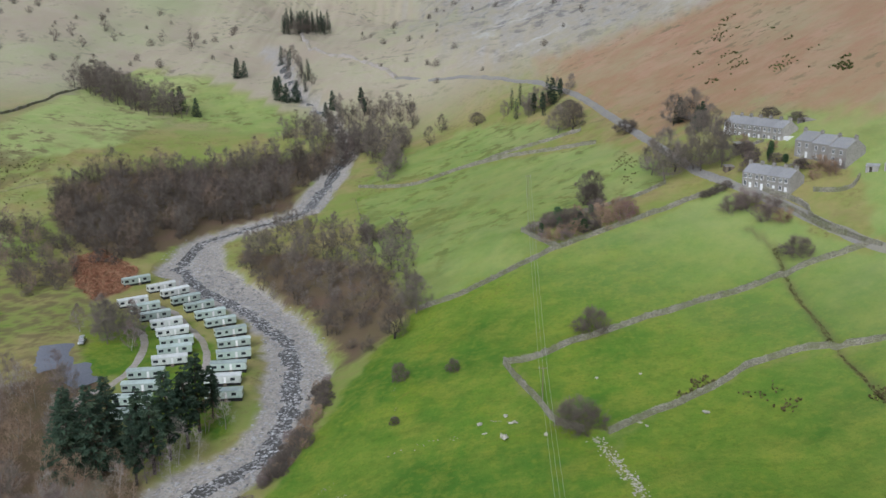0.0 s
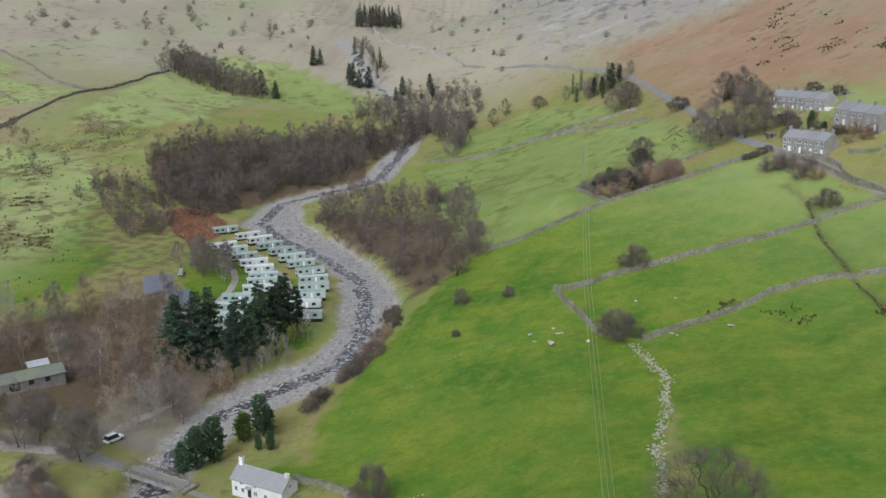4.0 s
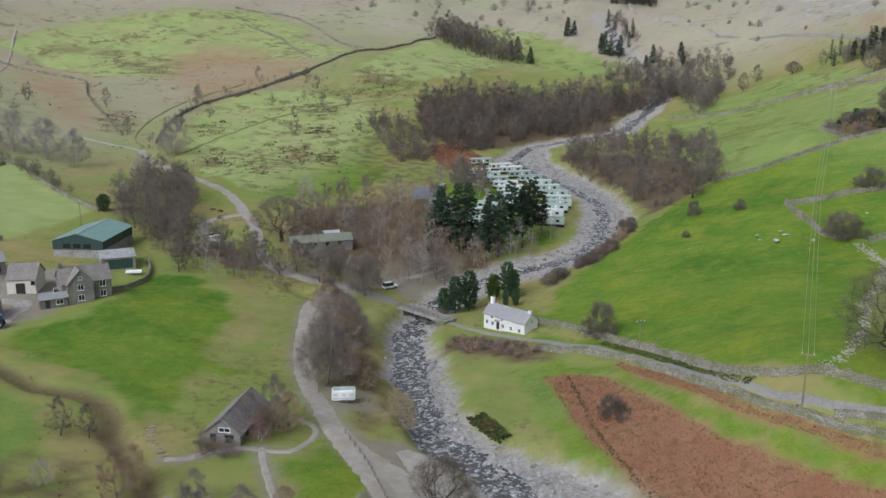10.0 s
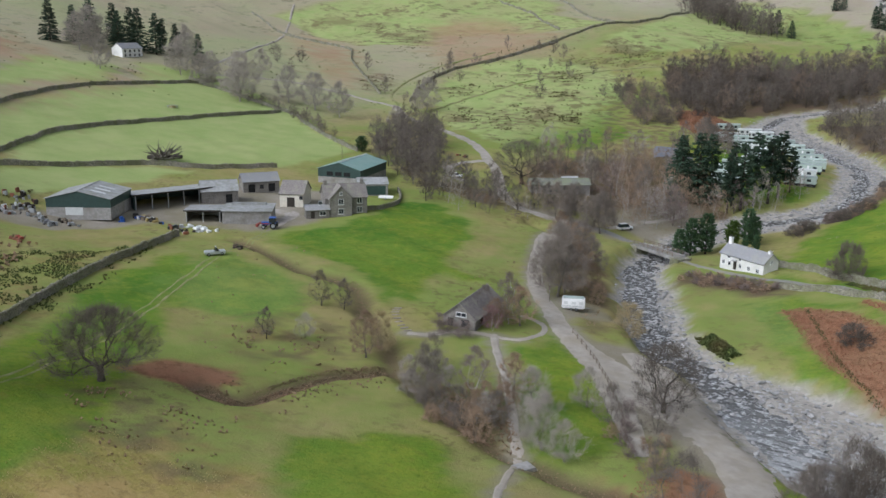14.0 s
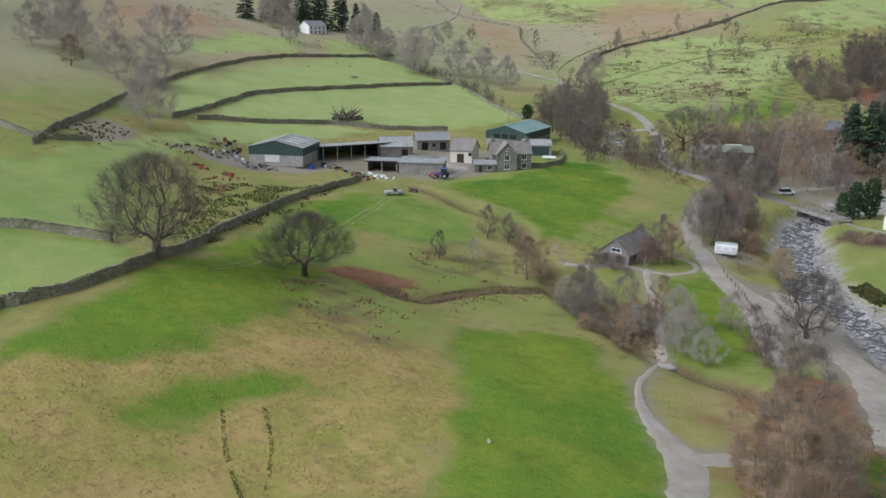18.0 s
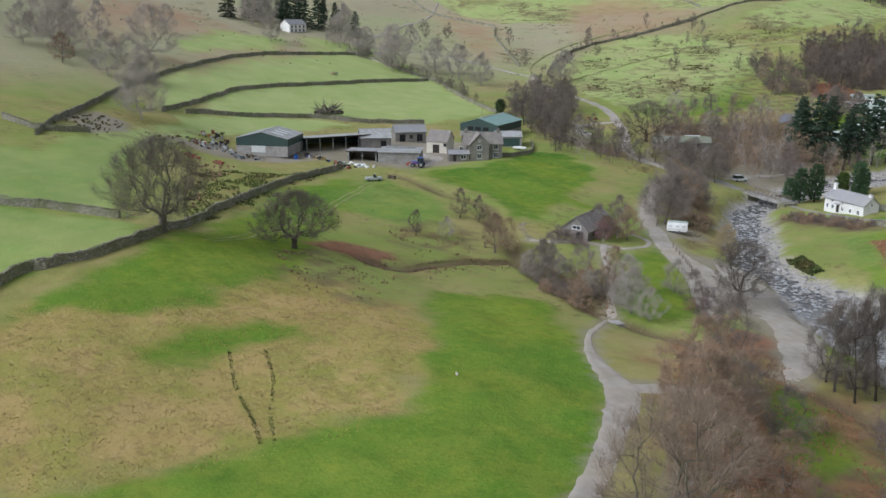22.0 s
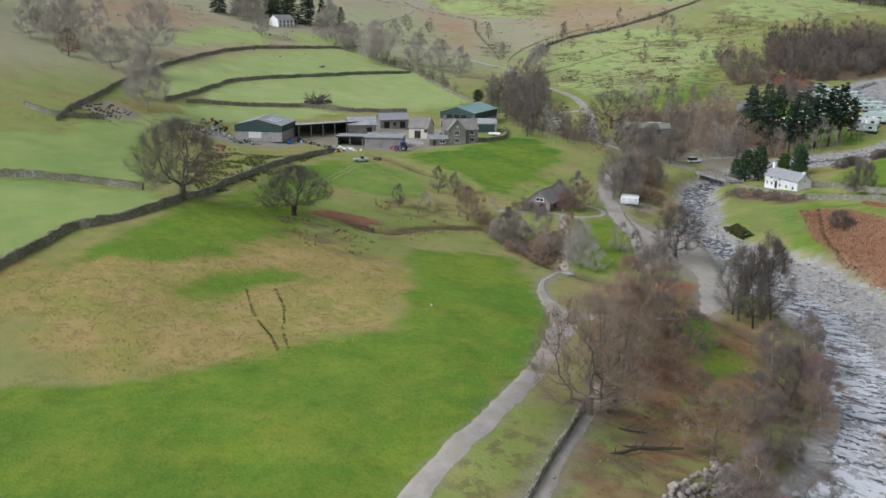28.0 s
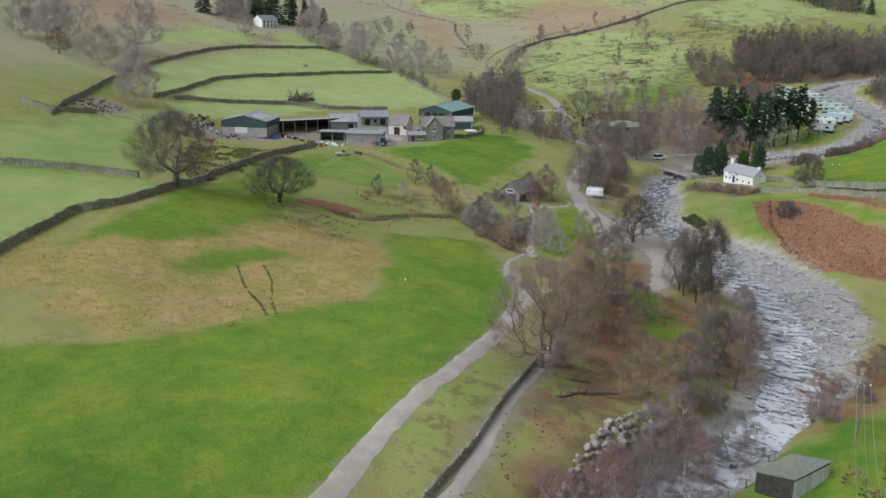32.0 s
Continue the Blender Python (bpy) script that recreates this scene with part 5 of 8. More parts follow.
def roof(root, L, D, eave, rise, mat, across=False, over=0.3, label="", at=None):
    """Two roof slopes and a ridge, under the thing, at a place of its own if need be."""
    k = rise / ((L if across else D) / 2)
    lo, hi = eave - over * k, eave + rise
    if across:
        slopes = [[(-over, -over, lo), (L / 2, -over, hi), (L / 2, D + over, hi), (-over, D + over, lo)], [(L + over, -over, lo), (L / 2, -over, hi), (L / 2, D + over, hi), (L + over, D + over, lo)]]
        crest = (L / 2, -over, hi + 0.1), (L / 2, D + over, hi + 0.1)
    else:
        slopes = [[(-over, -over, lo), (L + over, -over, lo), (L + over, D / 2, hi), (-over, D / 2, hi)], [(-over, D + over, lo), (L + over, D + over, lo), (L + over, D / 2, hi), (-over, D / 2, hi)]]
        crest = (-over, D / 2, hi + 0.1), (L + over, D / 2, hi + 0.1)
    made = [part("roof_slope", slab(*c), mat, root, label) for c in slopes] + [part("ridge", rod(*crest, 0.16, 6), mat, root)]
    if at is not None:
        for o in made:
            o.matrix_local = at


def window(root, face, u, z, w, h, L, D, frame=None, panes=2, y0=0.0):
    """A window on the front (0), the right end (1), the back (2) or the left end (3)."""
    frame = frame or WHITE_PAINT
    turn = {0: pose(u, y0, z), 1: pose(L, u, z, 0, 0, 90), 2: pose(L - u, D, z, 0, 0, 180), 3: pose(0, D - u, z, 0, 0, -90)}[face]
    top = part("window", box(-w / 2, -0.02, 0, w / 2, 0.05, h), GLASS, root, "dark glass window in a painted frame")
    top.matrix_local = turn
    for a in ((-w / 2 - 0.08, -0.08, -0.08, -w / 2, 0.03, h + 0.08), (w / 2, -0.08, -0.08, w / 2 + 0.08, 0.03, h + 0.08),
              (-w / 2, -0.08, h, w / 2, 0.03, h + 0.08)):
        part("frame", box(*a), frame, top)
    part("sill", box(-w / 2 - 0.15, -0.14, -0.14, w / 2 + 0.15, 0.03, 0.0), frame, top)
    if panes > 1:
        part("glazing_bar", box(-0.04, -0.06, 0, 0.04, -0.021, h), frame, top)
    return top


def door(root, face, u, w, h, L, D, mat=None, label="plank door, near-black where it stands for a shaded opening", y0=0.0):
    turn = {0: pose(u, y0, 0), 1: pose(L, u, 0, 0, 0, 90), 2: pose(L - u, D, 0, 0, 0, 180), 3: pose(0, D - u, 0, 0, 0, -90)}[face]
    d = part("door", box(-w / 2, -0.05, 0, w / 2, 0.05, h), mat or DARK_WOOD, root, label)
    d.matrix_local = turn
    return d


def chimney(root, x, y, z, h, mat, w=0.9, pots=2):
    c = part("chimney", box(x - w / 2, y - 0.35, z - 1.2, x + w / 2, y + 0.35, z + h, 0.04), mat, root, "chimney stack")
    part("chimney_cap", box(x - w / 2 - 0.08, y - 0.43, z + h, x + w / 2 + 0.08, y + 0.43, z + h + 0.12), mat, c)
    for k in range(pots):
        px = x + (k - (pots - 1) / 2) * 0.4
        part("chimney_pot", rod((px, y, z + h + 0.12), (px, y, z + h + 0.55), 0.13, 8, 0.1), BROWN_SLATE, c)


def placed(name, label, category, x, y, turn, z=None, group="", dz=0.0):
    return thing(name, label, category, pose(x, y, (gz(x, y) if z is None else z) + dz, 0, 0, turn), group)


# the white cottage by the bridge
def cottage():
    L, D, eave, rise = 13.0, 5.2, 3.3, 2.1
    r = placed("cottage", "long low white limewashed cottage with a grey slate roof", "house", -56.4, 125.5, -23, 2.3)
    part("wall", gable_body(L, D, eave, rise), LIMEWASH, r, "white limewashed wall")
    roof(r, L, D, eave, rise, SLATE, label="grey slate roof slope")
    for u in (1.1, 2.9, 6.2, 8.8, 11.4):
        window(r, 0, u, 0.75, 0.75, 0.95, L, D, WHITE_PAINT)
    for u in (2.6, 6.0):
        window(r, 0, u, 2.45, 0.7, 0.65, L, D, WHITE_PAINT)
    window(r, 1, 2.6, 3.0, 0.6, 0.7, L, D, WHITE_PAINT)
    door(r, 0, 4.6, 0.9, 2.0, L, D, DARK_WOOD)
    chimney(r, 0.6, D / 2, eave + rise, 1.5, LIMEWASH)
    chimney(r, L - 0.6, D / 2, eave + rise, 0.5, LIMEWASH, 0.7, 1)
    part("porch_roof", slab((3.9, -0.8, 2.15), (5.3, -0.8, 2.15), (5.3, 0, 2.4), (3.9, 0, 2.4), 0.08), SLATE, r)


cottage()


def farmhouse():
    r = placed("farmhouse", "two-storey grey stone farmhouse with slate roofs and a front gable", "house", -152.4, 78.4, 53.5, 8.2)
    L, D = 16.7, 8.0
    wing = part("wall", gable_body(11.5, D, 5.2, 3.0), HOUSE_STONE, r, "grey rubble stone wall of the main range")
    wing.matrix_local = pose(5.0, 1.2, 0)
    roof(r, 11.5, D, 5.2, 3.0, BROWN_SLATE, at=pose(5.0, 1.2, 0))
    g = part("gable_wall", gable_body(6.0, 5.5, 5.2, 3.2, True), HOUSE_STONE, r, "grey stone front gable")
    g.matrix_local = pose(6.0, -0.4, 0)
    roof(r, 6.0, 5.5, 5.2, 3.2, BROWN_SLATE, True, at=pose(6.0, -0.4, 0))
    for u, z in ((9.0, 1.0), (9.0, 3.6)):
        window(r, 0, u, z, 1.3, 1.4, L, D, y0=-0.4)
    window(r, 0, 9.0, 6.2, 0.6, 0.7, L, D, y0=-0.4)
    for z in (1.0, 3.5):
        window(r, 0, 14.4, z, 1.3, 1.4, L, D, y0=1.2)
    porch = part("porch", gable_body(6.2, 4.2, 2.4, 1.0), HOUSE_STONE, r, "low stone porch range")
    porch.matrix_local = pose(-0.4, -0.6, 0)
    roof(r, 6.2, 4.2, 2.4, 1.0, SLATE, at=pose(-0.4, -0.6, 0))
    window(r, 0, 4.0, 0.9, 1.5, 1.1, L, D, y0=-0.6)
    door(r, 0, 1.3, 1.0, 2.0, L, D, y0=-0.6)
    window(r, 0, 3.6, 3.4, 0.9, 1.0, L, D, y0=1.2)
    chimney(r, 5.6, 5.2, 8.2, 0.9, HOUSE_STONE)
    chimney(r, 15.8, 5.2, 8.2, 0.9, HOUSE_STONE)


farmhouse()


def barn(name, label, x, y, turn, L, D, eave, rise, wall, top, across=False, z=None, doors=(), wins=(), category="barn", lights=0):
    r = placed(name, label, category, x, y, turn, z, "farm buildings")
    part("wall", gable_body(L, D, eave, rise, across), wall, r)
    roof(r, L, D, eave, rise, top, across)
    # a DARK_GAP door is a closed panel painted as a shaded opening
    for face, u, w, h, m in doors:
        door(r, face, u, w, h, L, D, m)
    for face, u, zz, w, h in wins:
        window(r, face, u, zz, w, h, L, D, DARK_WOOD, 1)
    for n in range(lights):
        if across:
            u, k = 3.0 + n * 3.2, rise / (L / 2)
            part("rooflight", slab((L * 0.62, u, eave + rise - L * 0.12 * k + 0.2), (L * 0.62, u + 1.0, eave + rise - L * 0.12 * k + 0.2),
                                   (L * 0.86, u + 1.0, eave + rise - L * 0.36 * k + 0.2), (L * 0.86, u, eave + rise - L * 0.36 * k + 0.2), 0.05), PALE_TIN, r, "pale translucent rooflight")
    return r


barn("stone_barn", "stone barn with a big slate roof and pale doors", -168.7, 83.6, 31, 6.8, 9, 3.8, 3.0, CREAM, BROWN_SLATE, doors=((0, 3.2, 2.2, 2.8, DARK_WOOD),), wins=((0, 6.2, 2.4, 0.8, 0.8),))
barn("green_shed", "large modern shed with green sheet roof over block walls", -185.5, 116.0, 18.5, 14.8, 22, 4.6, 2.1, GREY_RENDER, GREEN_TIN, True)
g = barn("shed_annex", "low annex with a dark green sliding door", -163.5, 111, 46, 9, 10, 3.2, 1.2, GREY_RENDER, FIBRE, doors=((0, 4.5, 7.5, 2.7, DARK_TIN),))
barn("implement_shed", "farm shed with dark green cladding and a pale sheet door", -196, 30, 37, 16.2, 15, 4.2, 1.9, GREY_RENDER, FIBRE, True, lights=3, doors=((0, 7.0, 4.4, 4.0, PALE_TIN),))
barn("slate_byre", "stone byre with blue slate roof facing the yard", -187.5, 86.6, 60, 10.8, 6.5, 3.2, 2.0, HOUSE_STONE, SLATE, doors=((0, 2.5, 2, 2.4, DARK_GAP), (0, 8.5, 2, 2.4, DARK_GAP)), wins=((0, 5.5, 1.1, 1.0, 1.0),))
barn("long_barn", "grey roofed stone barn beside the yard", -184.5, 69, 56, 10, 7.5, 3.4, 2.4, HOUSE_STONE, FIBRE, doors=((0, 7.5, 1.8, 2.4, DARK_GAP),))
barn("roadside_barn", "long single-storey stone barn with mossy slate roof", -130.5, 157.6, 43, 19.8, 6, 2.4, 1.6, HOUSE_STONE, MOSSY_SLATE, doors=((0, 7.5, 2.6, 2.4, DARK_GAP),), wins=((0, 11.5, 1.0, 1.1, 1.0), (0, 15.5, 1.0, 1.1, 1.0)))
barn("pale_hut", "small pale-roofed timber hut behind the barn", -127, 173, 41, 5, 4, 2.2, 0.8, GREY_RENDER, PALE_TIN, category="hut")
barn("upper_cottage", "white-fronted stone cottage high by dark conifers", -394, 186, 105, 15, 7, 4.8, 2.6, LIMEWASH, SLATE, wins=tuple((0, u, z, 1.0, 1.1) for u in (2, 5.5, 9, 12.5) for z in (0.9, 3.0)), category="house")

# cladding over the block walls of the two big sheds
for nm, px, py, tn, L, D, eave, rise, m in (("implement_shed", -196, 30, 37, 16.2, 15, 4.2, 1.9, DARK_TIN), ("green_shed", -185.5, 116.0, 18.5, 14.8, 22, 4.6, 2.1, DARK_TIN)):
    root = bpy.data.objects[nm]
    lo = 2.0
    part("cladding", solid([(0, -0.06, lo), (L, -0.06, lo), (L, -0.06, eave), (L / 2, -0.06, eave + rise), (0, -0.06, eave), (0, 0, lo), (L, 0, lo), (L, 0, eave), (L / 2, 0, eave + rise), (0, 0, eave)],
                           [(0, 1, 2, 3, 4), (5, 6, 7, 8, 9), (0, 1, 6, 5), (1, 2, 7, 6), (0, 4, 9, 5), (2, 3, 8, 7), (3, 4, 9, 8)]), m, root, "dark green sheet cladding")
    part("cladding", box(L, -0.06, lo, L + 0.06, D, eave), m, root, "dark green sheet cladding")
gs = bpy.data.objects["green_shed"]
# closed panels whose dark colour stands for the shade inside gable openings
for u in (4.2, 7.2, 10.2):
    part("vent_opening", box(u - 1.1, -0.12, 2.4, u + 1.1, -0.055, 3.7), DARK_GAP, gs, "dark panel painted as a shaded opening in the gable")
part("ridge_light", box(7.1, -0.2, 6.76, 7.7, 22, 6.92), PALE_TIN, gs, "pale ridge capping")


def open_shed(name, label, x, y, turn, L, D, h, fall, posts, top, back, z=None):
    """An open-fronted shed: posts, back and end walls, one sloping roof."""
    r = placed(name, label, "shed", x, y, turn, z, "farm buildings")
    part("back_wall", box(0, D - 0.25, -1, L, D, h - fall), back, r)
    part("end_wall", box(0, 0.4, -1, 0.25, D - 0.25, h - fall), back, r)
    part("end_wall", box(L - 0.25, 0.4, -1, L, D - 0.25, h - fall), back, r)
    part("roof", slab((-0.4, -0.5, h), (L + 0.4, -0.5, h), (L + 0.4, D + 0.3, h - fall), (-0.4, D + 0.3, h - fall), 0.12), top, r)
    part("fascia", box(-0.4, -0.56, h - 0.25, L + 0.4, -0.5, h + 0.1), DARK_WOOD, r)
    for k in range(posts):
        u = 0.3 + k * (L - 0.6) / (posts - 1)
        part("post", box(u - 0.12, 0.0, -1, u + 0.12, 0.24, h - 0.1), STEEL, r)
    return r


open_shed("open_barn", "open-fronted pole barn with a rusty grey sheet roof", -189.5, 51, 76, 23, 10, 4.2, 0.8, 6, FIBRE, DARK_TIN)
lean = open_shed("yard_shed", "low grey shed with a flat sheet roof, open at one end", -172.2, 54.0, 40, 9.0, 8, 3.1, 0.3, 3, FIBRE, GREY_RENDER)
r = placed("block_shed", "long low concrete block shed with grey sheet roof", "shed", -164.2, 59.4, 40, None, "farm buildings")
part("wall", box(0, 0, -1, 12.6, 8, 3.2), GREY_RENDER, r)
part("roof", slab((-0.3, -0.4, 3.2), (12.9, -0.4, 3.2), (12.9, 8.3, 3.7), (-0.3, 8.3, 3.7), 0.14), FIBRE, r)
part("roof_vent", box(1.5, 6.2, 3.7, 10.5, 7.6, 4.2), FIBRE, r)


# the old mill barn by the footpath
def mill():
    L, D, eave, rise = 6.4, 13.5, 2.2, 2.6
    r = placed("old_mill_barn", "low stone barn with a lichened slate roof and glazed gable", "barn", -78.4, 39.8, 12, 4.7)
    part("wall", gable_body(L, D, eave, rise, True), HOUSE_STONE, r)
    roof(r, L, D, eave, rise, BROWN_SLATE, True)
    window(r, 0, 3.6, 2.4, 1.9, 0.7, L, D, WHITE_PAINT)
    door(r, 0, 1.5, 1.1, 1.9, L, D, DARK_WOOD)
    window(r, 0, 4.4, 0.5, 1.5, 1.3, L, D, DARK_WOOD)
    window(r, 1, 3.0, 0.8, 0.9, 0.8, L, D, DARK_WOOD)
    window(r, 1, 8.0, 0.8, 0.9, 0.8, L, D, DARK_WOOD)

mill()


def terrace(name, label, x, y, turn, L, D, eave, rise, bays, wall, z, step=0.0, category="house"):
    r = placed(name, label, category, x, y, turn, z, "quarry terraces")
    w = L / bays
    for k in range(bays):
        bay = part("wall", gable_body(w, D, eave, rise, base=-3), wall, r)
        bay.matrix_local = pose(k * w, 0, -k * step)
        roof(r, w - 0.02, D, eave, rise, SLATE, over=0.02, at=pose(k * w, 0, -k * step))
        for u, zz, ww, hh in ((w * 0.28, 0.9, 0.9, 1.3), (w * 0.28, 3.3, 0.9, 1.2), (w * 0.72, 3.3, 0.9, 1.2)):
            window(r, 0, k * w + u, zz - k * step, ww, hh, L, D)
        dd = door(r, 0, k * w + w * 0.72, 0.95, 2.0, L, D, WHITE_PAINT, "white painted front door")
        dd.location.z -= k * step
        chimney(r, k * w + 0.2, D / 2, eave + rise - k * step, 0.9, wall, 1.1, 3)
    chimney(r, L - 0.4, D / 2, eave + rise - (bays - 1) * step, 0.9, wall, 1.1, 3)
    return r


ta = terrace("upper_terrace", "row of slate-roofed stone terrace houses with one white gable", 100.6, 318, -66, 28.4, 7, 4.8, 2.4, 6, HAZED_STONE, 69.5)
part("gable_render", solid([(-0.06, 0, -2), (-0.06, 7, -2), (-0.06, 7, 4.8), (-0.06, 3.5, 7.2), (-0.06, 0, 4.8), (-0.005, 0, -2), (-0.005, 7, -2), (-0.005, 7, 4.8), (-0.005, 3.5, 7.2), (-0.005, 0, 4.8)],
     [(0, 1, 2, 3, 4), (9, 8, 7, 6, 5), (0, 5, 6, 1), (1, 6, 7, 2), (2, 7, 8, 3), (3, 8, 9, 4), (4, 9, 5, 0)]), LIMEWASH, ta, "white rendered gable end")
part("front_render", box(0, -0.07, -2, 0.75, -0.012, 4.8), LIMEWASH, ta, "white rendered front")
part("front_render", box(2.0, -0.07, 0.0, 3.0, -0.012, 4.8), LIMEWASH, ta, "white rendered front")
part("conservatory", box(28.4, 0.6, -1, 30.4, 6.0, 2.3, 0.05), WHITE_PAINT, ta, "white lean-to extension")
terrace("middle_terrace", "stepped row of grey stone terrace houses", 111.6, 279.3, -66, 20.5, 8, 5.2, 2.7, 3, HAZED_STONE, 66.8, 0.35)
terrace("lower_terrace", "grey stone terrace houses with pale window frames", 93.2, 273.0, -58, 17.5, 7, 4.8, 2.5, 4, HAZED_STONE, 58.0)


# ---- bridge and footbridge ----
def bridge():
    r = thing("bridge", "low stone and concrete road bridge with pale parapet rails", "bridge", pose(-81, 133.6, 2.0, 0, 0, -24.5))
    L = 15.0
    part("deck", box(-1, -1.7, -0.55, L, 1.7, 0.1, 0.03), TARMAC, r, "grey road deck")
    part("edge_beam", box(-1, -1.95, -0.65, L, -1.7, 0.3, 0.03), GREY_RENDER, r, "pale concrete edge beam")
    part("edge_beam", box(-1, 1.7, -0.65, L, 1.95, 0.3, 0.03), GREY_RENDER, r, "pale concrete edge beam")
    part("abutment", box(-2.5, -2.1, -4, 0.8, 2.1, -0.1), STONE, r, "stone abutment")
    part("abutment", box(L - 1.5, -2.1, -4, L + 1.5, 2.1, -0.1), STONE, r, "stone abutment")
    for side in (-1.83, 1.83):
        for k in range(9):
            u = -0.6 + k * (L - 0.4) / 8
            part("rail_post", box(u - 0.07, side - 0.07, 0.3, u + 0.07, side + 0.07, 1.3), POLE_WOOD, r)
        for z in (0.75, 1.2):
            part("rail", box(-0.8, side - 0.04, z, L - 0.8, side + 0.04, z + 0.12), POLE_WOOD, r)


bridge()
r = thing("footbridge", "small pale concrete slab footbridge over the stream", "footbridge", pose(-40.3, 4.2, gz(-44, 9) + 0.35, 0, 0, 66))
part("slab", box(-2.4, -1.0, -0.35, 2.4, 1.0, 0.0, 0.04), GREY_RENDER, r)
part("abutment", box(-2.6, -1.1, -1.6, -1.7, 1.1, -0.35), STONE, r)
part("abutment", box(1.7, -1.1, -1.6, 2.6, 1.1, -0.35), STONE, r)


# the flat-roofed hut by the lower beck
def field_hut():
    r = thing("field_hut", "dark timber hut with a dull grey sheet roof", "hut", pose(34.6, -51.8, 4.3))
    a, b, c, d = (0.15, 0.15), (3.9, 0.7), (5.4, 6.2), (1.6, 5.35)
    tops = (2.05, 2.42, 2.92, 2.58)
    vs = [(x, y, -0.8) for x, y in (a, b, c, d)] + [(x, y, z) for (x, y), z in zip((a, b, c, d), tops)]
    part("wall", solid(vs, [(0, 1, 5, 4), (1, 2, 6, 5), (2, 3, 7, 6), (3, 0, 4, 7), (3, 2, 1, 0), (4, 5, 6, 7)]), DARK_WOOD, r, "dark timber wall")
    for k in range(8):
        u, v = k / 8, (k + 0.9) / 8
        p, q = [(b[0] + (c[0] - b[0]) * t + 0.05, b[1] + (c[1] - b[1]) * t - 0.01) for t in (u, v)]
        part("cladding_sheet", slab((p[0], p[1], 0.1), (q[0], q[1], 0.1), (q[0], q[1], 2.3 + 0.5 * v), (p[0], p[1], 2.3 + 0.5 * u), 0.03), PALE_TIN, r, "pale sheet cladding")
    part("roof", slab((0, 0, 2.15), (4.05, 0.6, 2.55), (5.6, 6.45, 3.05), (1.5, 5.55, 2.7), 0.1), MOSSY_SLATE, r, "dull green-grey flat roof")

field_hut()


def garden_shed(x, y, turn, w, d, h, wall, top, label):
    r = placed("garden_shed", label, "shed", x, y, turn, group="garden sheds")
    part("wall", box(0, 0, -0.6, w, d, h), wall, r)
    part("roof", slab((-0.15, -0.15, h), (w + 0.15, -0.15, h), (w + 0.15, d + 0.15, h + 0.5), (-0.15, d + 0.15, h + 0.5), 0.08), top, r, "felted shed roof")
    part("door", box(w * 0.3, -0.05, 0, w * 0.3 + 0.8, 0.0, 1.8), DARK_WOOD, r)


for row in ((123, 254, -35, 3.4, 2.6, 2.0, GREY_RENDER, FIBRE, "small grey garden shed behind the terrace"), (127, 251, -35, 3.0, 2.6, 1.9, GREY_RENDER, FIBRE, "small grey garden shed behind the terrace"),
            (112, 302, -40, 4.5, 2.6, 1.9, DARK_WOOD, FIBRE, "dark timber garden shed with a pale roof"), (120, 300, -40, 6.0, 3.0, 1.6, HOUSE_STONE, BROWN_SLATE, "low ruined stone outbuilding"),
            (100, 300, 20, 3.0, 2.4, 1.9, DARK_WOOD, FIBRE, "dark timber garden shed with a pale roof"), (92, 286, 10, 3.0, 2.2, 1.9, POLE_WOOD, BROWN_SLATE, "brown timber garden shed beside the lane")):
    garden_shed(*row)


# ---- trees ----
def crown_reach(form, t):
    """How wide a crown stands at a share t of its height, as a share of its greatest width."""
    if form == "dome":
        return 0.6 + 0.4 * t / 0.3 if t < 0.3 else max(0.0, 1 - ((t - 0.3) / 0.7) ** 2.2) ** 0.5
    if form == "oval":
        return max(0.05, math.sin(math.pi * (0.1 + 0.9 * t) ** 0.85)) ** 0.7
    return (1 - 0.75 * t * t) ** 0.5


